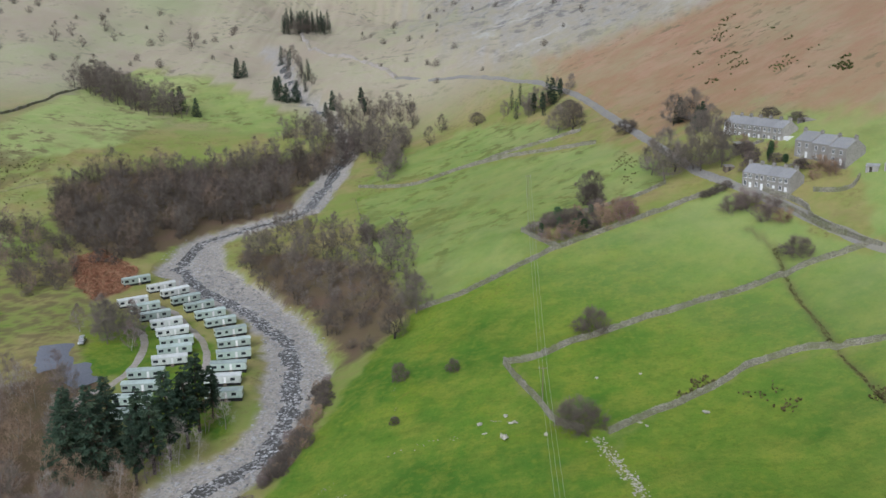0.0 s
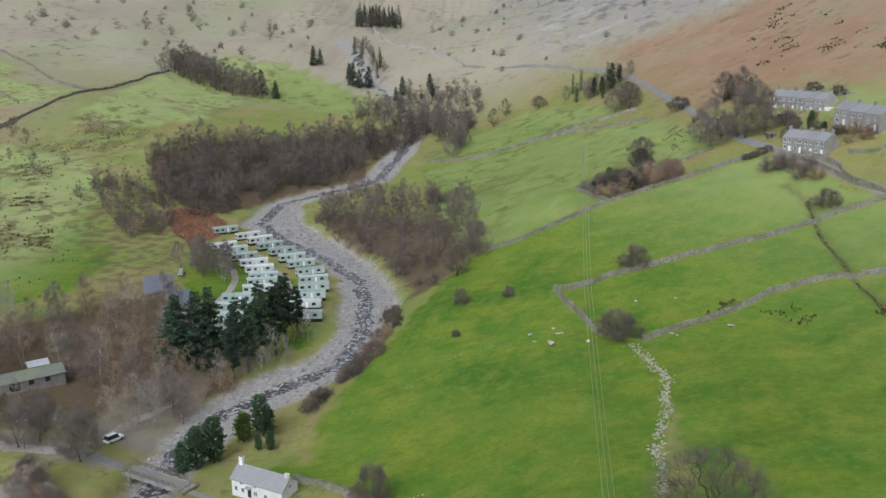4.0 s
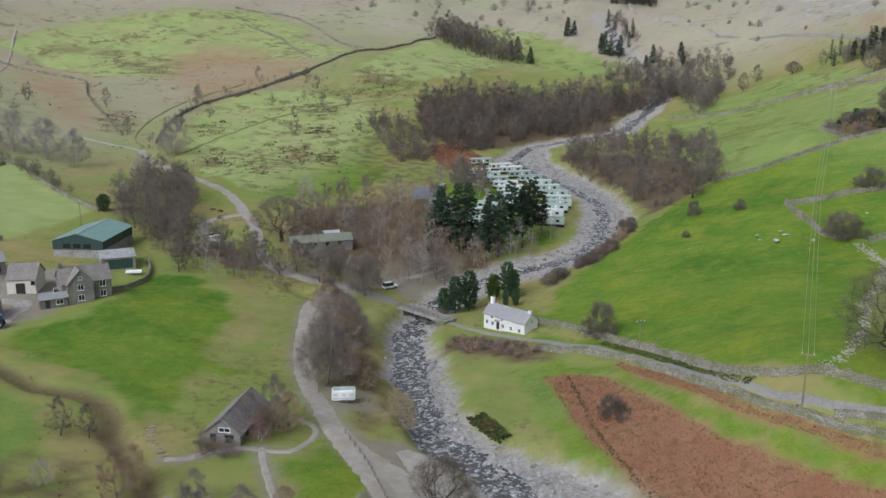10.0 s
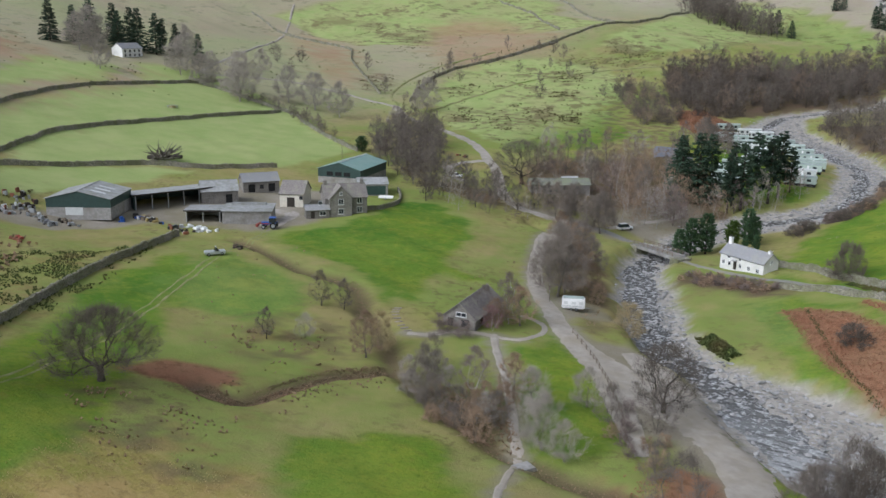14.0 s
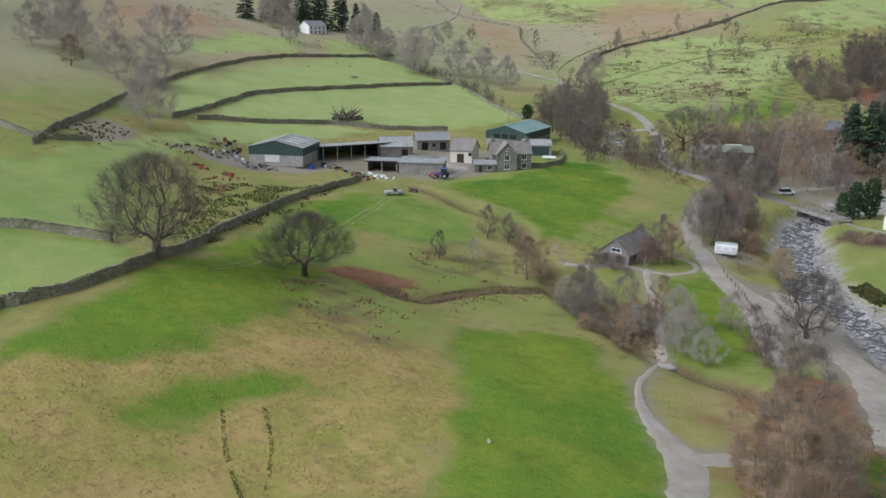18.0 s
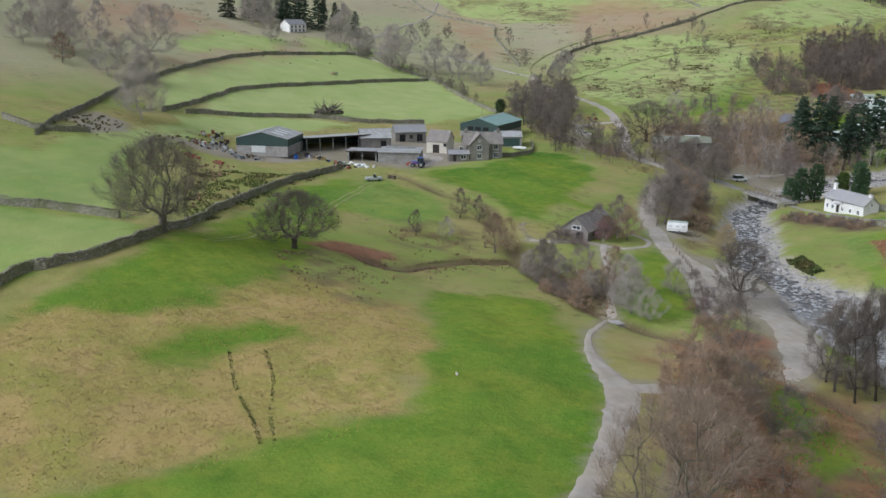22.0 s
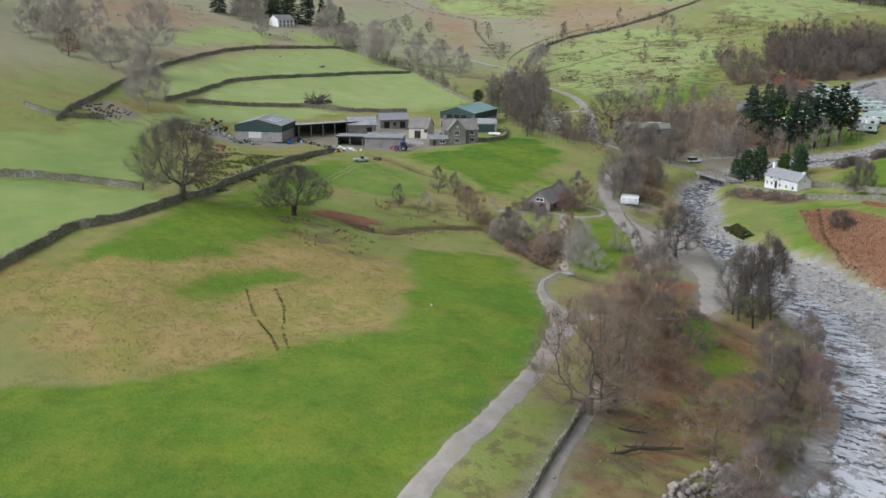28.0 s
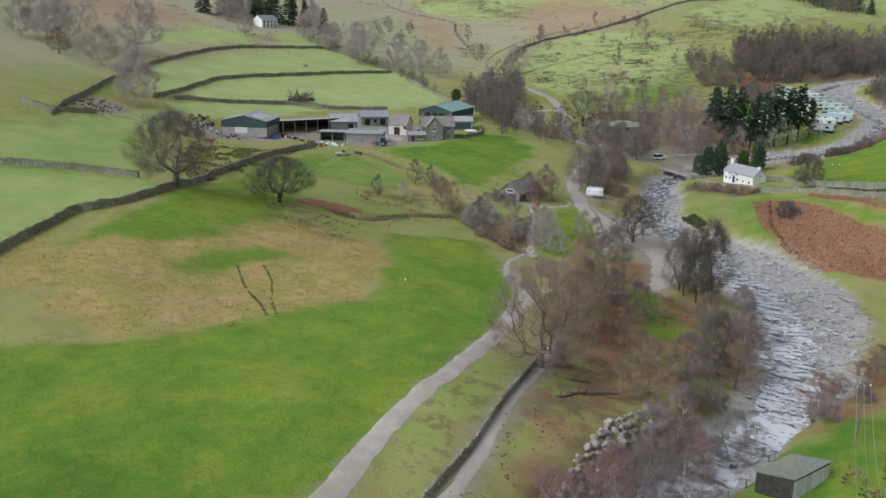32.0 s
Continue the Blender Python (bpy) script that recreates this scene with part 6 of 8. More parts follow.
def grow_tree(seed, height, radius, clear, spots, twigs, twig_len, twig_w, girth, form="oval", stems=1, stem_top=0.6, droop=0.0):
    """Arrays of a bare tree: stems, limbs that reach every part of the crown by the shortest natural way, and fine twigs as slivers."""
    rng = random.Random(seed)
    bumps = [(rng.uniform(0, 6.28), rng.uniform(0, 1), rng.uniform(-0.28, 0.22)) for _ in range(9)]
    pts, links, run = [], [], []

    def add(p, parent):
        pts.append(Vector(p))
        links.append(parent)
        run.append(0.0 if parent < 0 else run[parent] + (pts[-1] - pts[parent]).length)
        return len(pts) - 1

    def far(p, q):
        """A way up is shorter than a way out or down."""
        d = p - q
        return math.sqrt(1.35 * (d.x * d.x + d.y * d.y) + (0.8 if d.z > 0 else 2.5) * d.z * d.z)

    root = add((0, 0, -0.6), -1) if stems > 1 else -1
    for s in range(stems):
        a = 6.28 * s / stems + rng.uniform(-0.5, 0.5)
        lean = (0.05 if stems == 1 else 0.38) * rng.uniform(0.5, 1.2)
        foot = 0.0 if stems == 1 else 0.35
        way = Vector((math.cos(a) * lean, math.sin(a) * lean, 1)).normalized()
        at = add((math.cos(a) * foot, math.sin(a) * foot, -0.5), root)
        n = max(3, int((height * stem_top + 0.5) / 1.1))
        step = (height * stem_top * rng.uniform(0.85, 1.05) + 0.5) / n
        for _ in range(n):
            way = (way + Vector((rng.uniform(-0.1, 0.1), rng.uniform(-0.1, 0.1), 0.03))).normalized()
            at = add(pts[at] + way * step, at)
    free = []
    while len(free) < spots:
        t, a = rng.random(), rng.uniform(0, 2 * math.pi)
        lump = 1 + sum(k * max(0.0, math.cos(a - b)) * max(0.0, 1 - 3 * abs(t - c)) for b, c, k in bumps)
        r = radius * crown_reach(form, t) * lump * rng.uniform(0.05, 1.0) ** 0.5
        free.append(Vector((r * math.cos(a), r * math.sin(a), clear + (height - clear) * t)))
    # each crown spot joins where its way to the foot stays short
    best = []
    for p in free:
        cost = [(far(p, q) + 0.3 * run[k] + (2.5 if q.z < clear * 0.6 else 0), k) for k, q in enumerate(pts)]
        best.append(min(cost))
    while free:
        i = min(range(len(free)), key=lambda k: best[k][0])
        p, (_, k) = free.pop(i), best.pop(i)
        gap = pts[k] - p
        if gap.length > 1.6:
            mid = pts[k].lerp(p, 0.5) + Vector((rng.uniform(-0.08, 0.08), rng.uniform(-0.08, 0.08), rng.uniform(-0.12, 0.0) - droop * 0.2)) * gap.length
            k = add(mid, k)
        k = add(p, k)
        for j, q in enumerate(free):
            for m in (k, k - 1):
                c = far(q, pts[m]) + 0.3 * run[m]
                if c < best[j][0]:
                    best[j] = (c, m)
    load = [0] * len(pts)
    for k in range(len(pts) - 1, -1, -1):
        load[k] = max(load[k], 1)
        if links[k] >= 0:
            load[links[k]] += load[k]
    top = max(load)
    thick = [max(0.01 if twig_w < 0.05 else 0.022, girth * (v / top) ** 0.66) for v in load]
    wood_v, wood_f = [], []
    for k, parent in enumerate(links):
        if parent < 0 or (twig_w > 0.05 and load[k] < 3):
            continue
        a, b = pts[parent], pts[k]
        ra, rb = min(thick[parent], thick[k] * 1.35), thick[k]
        if links[parent] < 0:
            ra = rb * 1.5
        d = (b - a).normalized()
        u = d.orthogonal().normalized()
        w = d.cross(u)
        sides = 6 if rb > 0.12 else 3
        base = len(wood_v)
        for p, r in ((a - d * ra * 0.3, ra), (b, rb)):
            wood_v += [p + (u * math.cos(6.2832 * n / sides) + w * math.sin(6.2832 * n / sides)) * r for n in range(sides)]
        wood_f += [(base + n, base + (n + 1) % sides, base + sides + (n + 1) % sides, base + sides + n) for n in range(sides)]
    ends = [k for k in range(len(pts)) if links[k] >= 0 and load[k] <= 5]
    tv, tf = [], []
    heart = Vector((0, 0, clear + (height - clear) * 0.35))
    for _ in range(twigs):
        k = ends[rng.randrange(len(ends))]
        a, b = pts[links[k]], pts[k]
        p = a.lerp(b, rng.uniform(0.2, 1.0)) + Vector((rng.gauss(0, 1), rng.gauss(0, 1), rng.gauss(0, 1))) * twig_len * 0.22
        w = (b - a).normalized() * 0.4 + (b - heart).normalized() * 0.35 + Vector((rng.gauss(0, 0.5), rng.gauss(0, 0.5), rng.gauss(0.3 - droop, 0.4)))
        w = w.normalized() * twig_len * rng.uniform(0.4, 1.25)
        s = w.orthogonal().normalized()
        s.rotate(Matrix.Rotation(rng.uniform(0, 6.3), 3, w.normalized()))
        n = len(tv)
        tv += [p - s * twig_w / 2, p + s * twig_w / 2, p + w]
        tf.append((n, n + 1, n + 2))
    return (np.array([tuple(v) for v in wood_v]), wood_f), (np.array([tuple(v) for v in tv]), tf)


def grow_conifer(seed, height, spread, sprays, clear=0.08, form="spruce"):
    """An evergreen: trunk, whorls of uneven boughs, and drooping sprays of needles along each bough."""
    rng = random.Random(seed)
    wv, wf, tv, tf = [], [], [], []

    def stick(a, b, ra, rb, sides=3):
        d = (b - a).normalized()
        u = d.orthogonal().normalized()
        w = d.cross(u)
        base = len(wv)
        for p, r in ((a, ra), (b, rb)):
            wv.extend(p + (u * math.cos(6.2832 * n / sides) + w * math.sin(6.2832 * n / sides)) * r for n in range(sides))
        wf.extend((base + n, base + (n + 1) % sides, base + sides + (n + 1) % sides, base + sides + n) for n in range(sides))

    at, n = Vector((0, 0, -0.5)), 6
    for k in range(n):
        to = Vector((rng.uniform(-0.1, 0.1), rng.uniform(-0.1, 0.1), height * (k + 1) / n * 0.98))
        stick(at, to, 0.019 * height * (1 - k / n) + 0.03, 0.019 * height * (1 - (k + 1) / n) + 0.02, 6)
        at = to
    boughs = []
    z = height * clear
    while z < height * 0.985:
        t = (z / height - clear) / (1 - clear)
        if form == "spruce":
            reach = spread * (1 - t) ** 0.8 * min(1.0, 0.7 + 2.5 * t)
        elif form == "pine":
            reach = spread * (1 - t) ** 0.6 * min(1.0, 0.45 + 2.2 * t) * rng.uniform(0.7, 1.1)
        else:
            reach = spread * max(0.0, 1 - t ** 2.4) ** 0.55 * min(1.0, 0.65 + 2.0 * t)
        for _ in range({"pine": 6, "spruce": 7, "bush": 14}[form]):
            a = rng.uniform(0, 6.2832)
            ln = reach * rng.uniform(0.45, 1.12) + 0.25
            rise = {"spruce": rng.uniform(-0.25, 0.1) + 0.5 * t, "pine": rng.uniform(-0.15, 0.4), "bush": rng.uniform(0.4, 1.1)}[form]
            d = Vector((math.cos(a), math.sin(a), rise)).normalized()
            boughs.append((Vector((0, 0, z)), d, ln))
        z += height * (0.03 if form != "bush" else 0.035) * rng.uniform(0.7, 1.3)
    total = sum(b[2] for b in boughs)
    for foot, d, ln in boughs:
        tip = foot + d * ln
        if form != "bush":
            stick(foot, tip, 0.06, 0.02)
        side = Vector((-d.y, d.x, 0)).normalized()
        for _ in range(max(2, int(sprays * ln / total))):
            u = rng.uniform(0.55, 1.0) if form == "bush" else rng.uniform(0.15, 1.0) ** 0.8
            p = foot.lerp(tip, u) - Vector((0, 0, 0.12 * ln * u * u if form == "spruce" else 0))
            l = {"bush": 0.55, "pine": 0.85, "spruce": 1.0}[form] * rng.uniform(0.5, 1.1)
            way = (d * rng.uniform(0.2, 0.9) + side * rng.uniform(-0.9, 0.9) + Vector((0, 0, rng.uniform(-0.55, 0.1) if form != "bush" else rng.uniform(0.0, 0.9)))).normalized() * l
            w = way.cross(Vector((rng.gauss(0, 1), rng.gauss(0, 1), 1))).normalized() * l * rng.uniform(0.14, 0.24)
            k = len(tv)
            tv += [p, p + way * 0.5 + w, p + way, p + way * 0.5 - w]
            tf.append((k, k + 1, k + 2, k + 3))
    return (np.array([tuple(v) for v in wv]), wf), (np.array([tuple(v) for v in tv]), tf)


KINDS = {}


def kind_of_tree(key, arrays, bark, leaf, label, category="tree"):
    (wv, wf), (tv, tf) = arrays
    KINDS[key] = dict(arrays=arrays, trunk=mesh_from("trunk", wv.tolist(), wf, bark), crown=mesh_from("crown", tv.tolist(), tf, leaf, False), label=label, category=category,
                      bark=bark, leaf=leaf)


kind_of_tree("oak", grow_tree(1, 8.3, 6.4, 1.6, 420, 14000, 1.0, 0.024, 0.36, "dome", 1, 0.36), DARK_BARK, TWIG_DARK, "broad bare oak with a dark spreading crown")
kind_of_tree("bank_oak", grow_tree(2, 10.6, 6.6, 1.2, 460, 14000, 1.05, 0.023, 0.38, "dome", 1, 0.42), BARK, TWIG_OAK, "broad oak with grey limbs and fine brown twigs")
kind_of_tree("oak_b", grow_tree(2, 11.0, 6.4, 1.8, 420, 13000, 1.1, 0.02, 0.4, "dome", 1, 0.5), DARK_BARK, TWIG_DARK, "large bare oak with dark limbs and a wide crown")
kind_of_tree("oak_c", grow_tree(22, 10.2, 6.2, 1.9, 460, 15000, 1.1, 0.023, 0.44, "dome", 1, 0.52), BARK, TWIG_GREY, "large old oak with a dense dark crown")
kind_of_tree("oak_d", grow_tree(41, 10.7, 6.6, 2.4, 420, 12000, 1.1, 0.018, 0.36, "dome", 1, 0.42), DARK_BARK, TWIG_DARK, "large bare field oak with a high domed crown")
kind_of_tree("ash", grow_tree(3, 12.4, 5.0, 1.8, 150, 6500, 1.3, 0.036, 0.19, "oval", 1, 0.55), BARK, TWIG_GREY, "tall bare ash with grey upswept branches")
# the same ash in paler bark and twigs, haze put into its colour
kind_of_tree("hazed_ash", KINDS["ash"]["arrays"], PALE_BARK, TWIG_PALE, "tall bare hillside ash with grey branches paled for haze")
kind_of_tree("alder", grow_tree(4, 10.8, 3.7, 1.6, 120, 4200, 1.1, 0.03, 0.18, "oval", 1, 0.75), DARK_BARK, TWIG_DARK, "slim bare alder with dark fine twigs")
kind_of_tree("alder_b", grow_tree(14, 9.6, 3.8, 0.9, 130, 3800, 1.1, 0.03, 0.15, "oval", 3, 0.6), BARK, TWIG_GREY, "bare many-stemmed alder with grey-brown twigs")
kind_of_tree("birch", grow_tree(5, 10.8, 3.2, 1.5, 120, 4600, 1.0, 0.027, 0.12, "oval", 1, 0.8, 0.15), BIRCH_BARK, TWIG_PURPLE, "bare birch with white bark and purple-brown twigs")
kind_of_tree("brown", grow_tree(6, 8.8, 3.7, 0.9, 120, 5000, 0.8, 0.034, 0.16, "oval", 1, 0.6), BARK, TWIG_BROWN, "small tree with clinging rust-brown dead leaves")
kind_of_tree("tan", grow_tree(16, 7.5, 3.6, 0.5, 120, 4200, 1.0, 0.028, 0.12, "oval", 2, 0.5), BARK, TWIG_TAN, "airy bare tree with tan-yellow twigs")
kind_of_tree("redbirch", grow_tree(17, 9.2, 3.2, 1.2, 120, 5000, 1.0, 0.026, 0.1, "oval", 2, 0.75), BIRCH_BARK, TWIG_RED, "birch with white limbs and dark red twigs")
kind_of_tree("pale", grow_tree(7, 6.0, 3.1, 0.6, 110, 3000, 0.9, 0.026, 0.11, "oval", 1, 0.5), BARK, TWIG_PALE, "small bare tree with pale silvery lichened twigs")
kind_of_tree("thorn", grow_tree(8, 3.7, 2.7, 0.2, 120, 5200, 0.75, 0.03, 0.06, "mound", 5, 0.45), DARK_BARK, TWIG_DARK, "low bare hawthorn bush with dense grey twigs", "bush")
kind_of_tree("shrub", grow_tree(9, 3.4, 1.9, 0.1, 40, 1500, 0.85, 0.04, 0.05, "mound", 4, 0.5), BARK, TWIG_PURPLE, "bare purple-brown streamside shrub", "bush")
kind_of_tree("shrub_b", grow_tree(10, 3.3, 1.9, 0.1, 40, 1500, 0.7, 0.045, 0.05, "mound", 4, 0.5), BARK, TWIG_BROWN, "rust-brown shrub with dead leaves", "bush")
kind_of_tree("spruce", grow_conifer(11, 18, 5.2, 4400, 0.06), DARK_BARK, NEEDLE, "tall dark green spruce tree")
kind_of_tree("pine", grow_conifer(12, 17, 3.3, 4600, 0.22, "pine"), DARK_BARK, NEEDLE, "dark ragged conifer with a bare lower trunk")
kind_of_tree("yew", grow_conifer(13, 9.5, 2.0, 5200, 0.02, "bush"), DARK_BARK, YEW, "dense dark green garden conifer")
kind_of_tree("gold", grow_conifer(15, 7, 1.9, 4200, 0.02, "bush"), DARK_BARK, LIME_LEAF, "yellow-green upright garden conifer")


def tree(key, x, y, scale=1.0, turn=None, label="", group="", wide=1.0):
    k = KINDS[key]
    turn = (x * 37 + y * 91) % 360 if turn is None else turn
    r = thing(k["category"], label or k["label"], k["category"], None, group)
    r.matrix_world = pose(x, y, gz(x, y), 0, 0, turn) @ Matrix.Diagonal((scale * wide, scale * wide, scale, 1))
    part("trunk", k["trunk"], None, r)
    part("crown", k["crown"], None, r)
    return r


# single trees, nearest first
for row in (("oak_d", -138.5, 165, 1.35, 1.3), ("hazed_ash", -254, 262, 1.3, 1.2), ("hazed_ash", -222, 13, 1.5, 1.1), ("hazed_ash", -368, 205, 1.6, 1.2), ("hazed_ash", -360, 196, 1.5, 1.2), ("hazed_ash", -340, 194, 1.2, 1.1), ("hazed_ash", -320, 200, 1.7, 1.3), ("hazed_ash", -309, 190, 1.5, 1.2),
            ("hazed_ash", -303, 215, 1.4, 1.1), ("hazed_ash", -286, 216, 1.4, 1.2), ("hazed_ash", -268, 214, 1.3, 1.0), ("hazed_ash", -328, 28, 2.0, 1.2), ("hazed_ash", -316, 27, 1.8, 1.2), ("hazed_ash", -314, 62, 1.8, 1.3),
            ("hazed_ash", -283, 30, 1.3, 1.2), ("hazed_ash", -276, 40, 1.1, 1.2), ("hazed_ash", -419, 184, 1.7, 1.2), ("hazed_ash", -410, 172, 1.5, 1.2), ("hazed_ash", -369, 157, 1.2, 1.0), ("oak_b", -17, 242, 0.9, 1.0), ("ash", -11, 254, 1.0, 1.2),
            ("ash", -73, 73, 1.25, 1.15), ("tan", -52, 64, 0.85, 1.2), ("tan", -57, 72, 0.8, 1.1), ("redbirch", 25, -64, 1.0, 1.1), ("redbirch", 22, -70, 0.8, 1.3), ("birch", 24, -52, 0.75, 1.2), ("birch", 22.5, -46, 0.7, 1.2), ("redbirch", 27, -49, 0.7, 1.2), ("alder_b", 20, -36, 0.75, 1.2), ("birch", 25, -57, 0.7, 1.2), ("ash", -85, 106, 0.8, 1.1), ("pale", -92, 108, 1.2, 1.2), ("alder_b", -96, 118, 0.9, 1.1), ("tan", -80, 24, 0.9, 1.1), ("ash", -94, 135, 0.95, 1.1), ("alder_b", -98, 137, 1.0, 1.1), ("bank_oak", -7, -22, 0.85, 0.9), ("brown", -3, -31, 1.1, 1.3), ("alder", -1, 3, 1.25, 0.7), ("alder", 0.5, 6, 1.3, 0.7),
            ("pale", -40, 10, 1.3, 1.0), ("pale", -36, 9, 0.9, 1.0), ("alder_b", -62, 13, 0.75, 1.2), ("ash", 53, 425, 1.1, 1.2), ("oak_b", 59, 416, 1.2, 1.0), ("ash", 46, 488, 0.9, 1.3), ("brown", 52, 484, 1.0, 1.4),
            ("ash", 91, 353, 1.0, 1.3), ("ash", 96, 344, 1.1, 1.2), ("ash", 74, 295, 1.5, 1.0), ("ash", 86, 294, 1.6, 1.0), ("ash", 92, 291, 1.3, 1.0), ("oak", 48, 291, 0.95, 0.9), ("thorn", 76, 373, 1.5, 1.5), ("ash", -30, 469, 1.1, 1.2), ("ash", -32, 460, 1.0, 1.2),
            ("shrub_b", 33, 272, 1.3, 1.6), ("shrub", 37, 270.5, 1.1, 1.6), ("shrub_b", 41, 273, 1.3, 1.6), ("thorn", 45, 272, 1.0, 1.5), ("shrub", 49, 284, 1.4, 1.5), ("shrub_b", 42, 285, 1.3, 1.5), ("thorn", 34, 283, 1.2, 1.5), ("shrub", 28, 281, 1.1, 1.6), ("brown", 55, 273, 0.8, 1.6), ("brown", 58, 277, 0.7, 1.6), ("brown", 49, 275, 0.7, 1.5), ("shrub", 100, 287, 1.0, 1.5), ("shrub_b", 108, 289, 0.9, 1.5), ("shrub", 97, 281, 1.0, 1.6), ("thorn", 111, 270, 0.8, 1.5), ("shrub_b", 116, 263, 1.0, 1.6), ("shrub", 101, 294, 1.2, 1.5), ("shrub", 86, 260, 1.5, 1.5), ("shrub", 91, 258, 1.6, 1.6), ("shrub", 93, 250, 1.4, 1.5), ("shrub_b", 97, 246, 1.2, 1.5)):
    tree(*row[:4], wide=row[4])
for row in (("oak_d", 29.7, 78.8, 1.6, 1.1), ("thorn", -25.5, 114.8, 2.1, 0.75), ("oak", -91, -21.5, 1.2, 1.1), ("oak_c", -97, -43.5, 1.5, 0.98), ("bank_oak", 4, -49, 1.3, 1.0),
            ("brown", 17, -43.5, 0.95, 1.2), ("ash", -2, 9, 1.15, 0.8), ("alder", -6, 6, 0.95, 0.9), ("brown", -12.9, -15.5, 1.2, 1.2), ("alder", 16, -22.5, 0.85, 1.0), ("redbirch", 16, -15.8, 0.8, 1.0), ("alder_b", 10, -2, 0.85, 1.1), ("brown", -8, -24, 1.2, 1.1),
            ("ash", -4, 4, 1.0, 0.9), ("oak_b", -32.5, 33, 0.95, 1.05), ("alder_b", -17, 0, 1.0, 1.2), ("birch", 27, -62, 0.85, 1.2), ("birch", 31, -58, 0.75, 1.3), ("alder_b", 28, -42, 0.7, 1.2),
            ("brown", -78, 18, 0.9, 1.0), ("alder", -93, 10, 0.5, 1.0), ("alder", -99, 29, 0.62, 1.1), ("alder", -95, 31, 0.55, 1.0), ("pale", -90, 16, 0.7, 1.0), ("pale", -47, 19, 1.15, 1.1),
            ("pale", -44, 13, 0.9, 1.0), ("ash", -74, 78, 0.9, 1.05), ("alder_b", -80, 84, 1.0, 1.2), ("brown", -70, 83, 0.8, 1.2), ("pale", -86, 95, 1.2, 1.2), ("brown", -66, 78, 0.5, 1.2),
            ("ash", -97, 142, 0.85, 1.0), ("ash", -108, 146, 0.8, 1.0), ("alder", -118, 147, 0.7, 1.0), ("alder", -122, 136, 0.7, 1.1), ("alder_b", -112, 148, 0.8, 1.0),
            ("hazed_ash", -238, 19, 1.1, 1.0), ("thorn", -13.8, 210, 1.2, 0.8), ("thorn", 0, 207, 0.85, 0.9), ("thorn", 36, 212, 1.7, 1.1), ("thorn", 27, 171, 1.8, 1.2), ("oak", 50, 303, 1.05, 0.85),
            ("thorn", -15.5, 77, 1.0, 1.25), ("pale", -42, 27, 1.0, 1.1), ("brown", -52, 22, 0.8, 1.1), ("birch", -57, 19, 0.7, 1.2),
            ("hazed_ash", -256, 258, 0.8, 1.1), ("hazed_ash", -230, 209, 0.9, 1.0), ("hazed_ash", -322, 199, 1.0, 1.2), ("hazed_ash", -346, 203, 1.2, 1.0), ("hazed_ash", -356, 246, 1.1, 1.1), ("hazed_ash", -376, 101, 1.1, 1.0),
            ("hazed_ash", -402, 231, 1.4, 1.0), ("hazed_ash", -410, 180, 1.2, 1.0), ("hazed_ash", -329, 17, 1.3, 1.0), ("hazed_ash", -345, 40, 1.2, 1.0), ("hazed_ash", -360, 60, 1.2, 1.0), ("brown", -300, 20, 1.2, 1.2),
            ("ash", 72, 306, 1.05, 0.95), ("oak", 79, 301, 1.0, 0.9), ("ash", 84, 297, 0.9, 1.1), ("oak", 60, 433, 1.3, 1.0), ("alder", 96, 346, 0.8, 1.3), ("shrub", 90, 261, 1.5, 1.4), ("shrub", 96, 253, 1.4, 1.3),
            ("thorn", 94, 228, 1.4, 1.3), ("thorn", 100, 292, 1.3, 1.2), ("alder", -5, 540, 1.0, 1.2), ("oak", 16, 516, 0.9, 1.0), ("alder_b", -32, 493, 1.2, 1.2), ("alder_b", -28, 542, 1.2, 1.2), ("alder", -12, 514, 1.0, 1.2),
            ("alder_b", -34, 447, 1.3, 1.2), ("thorn", -34, 345, 1.6, 1.2), ("thorn", 103, 268, 1.2, 1.2), ("thorn", 40, 279, 1.6, 1.3), ("thorn", 45, 276, 1.2, 1.3), ("shrub", 33, 282, 1.2, 1.3), ("shrub_b", 52, 276, 1.2, 1.3), ("shrub", -76, 36.5, 0.9, 1.5), ("redbirch", -70.5, 44, 0.5, 1.5), ("shrub", -72.5, 37.5, 0.8, 1.5), ("birch", -70, 49, 0.6, 1.4), ("brown", -71, 46, 0.6, 1.2), ("brown", -68, 50, 0.85, 1.2), ("birch", -72, 52, 0.8, 1.2), ("alder_b", -74, 47, 0.7, 1.1), ("shrub_b", 50, 279, 1.6, 1.3), ("shrub_b", 56, 281, 1.5, 1.4), ("shrub", 30, 274, 1.0, 1.4), ("shrub_b", 36, 276, 0.9, 1.4)):
    tree(*row[:4], wide=row[4])
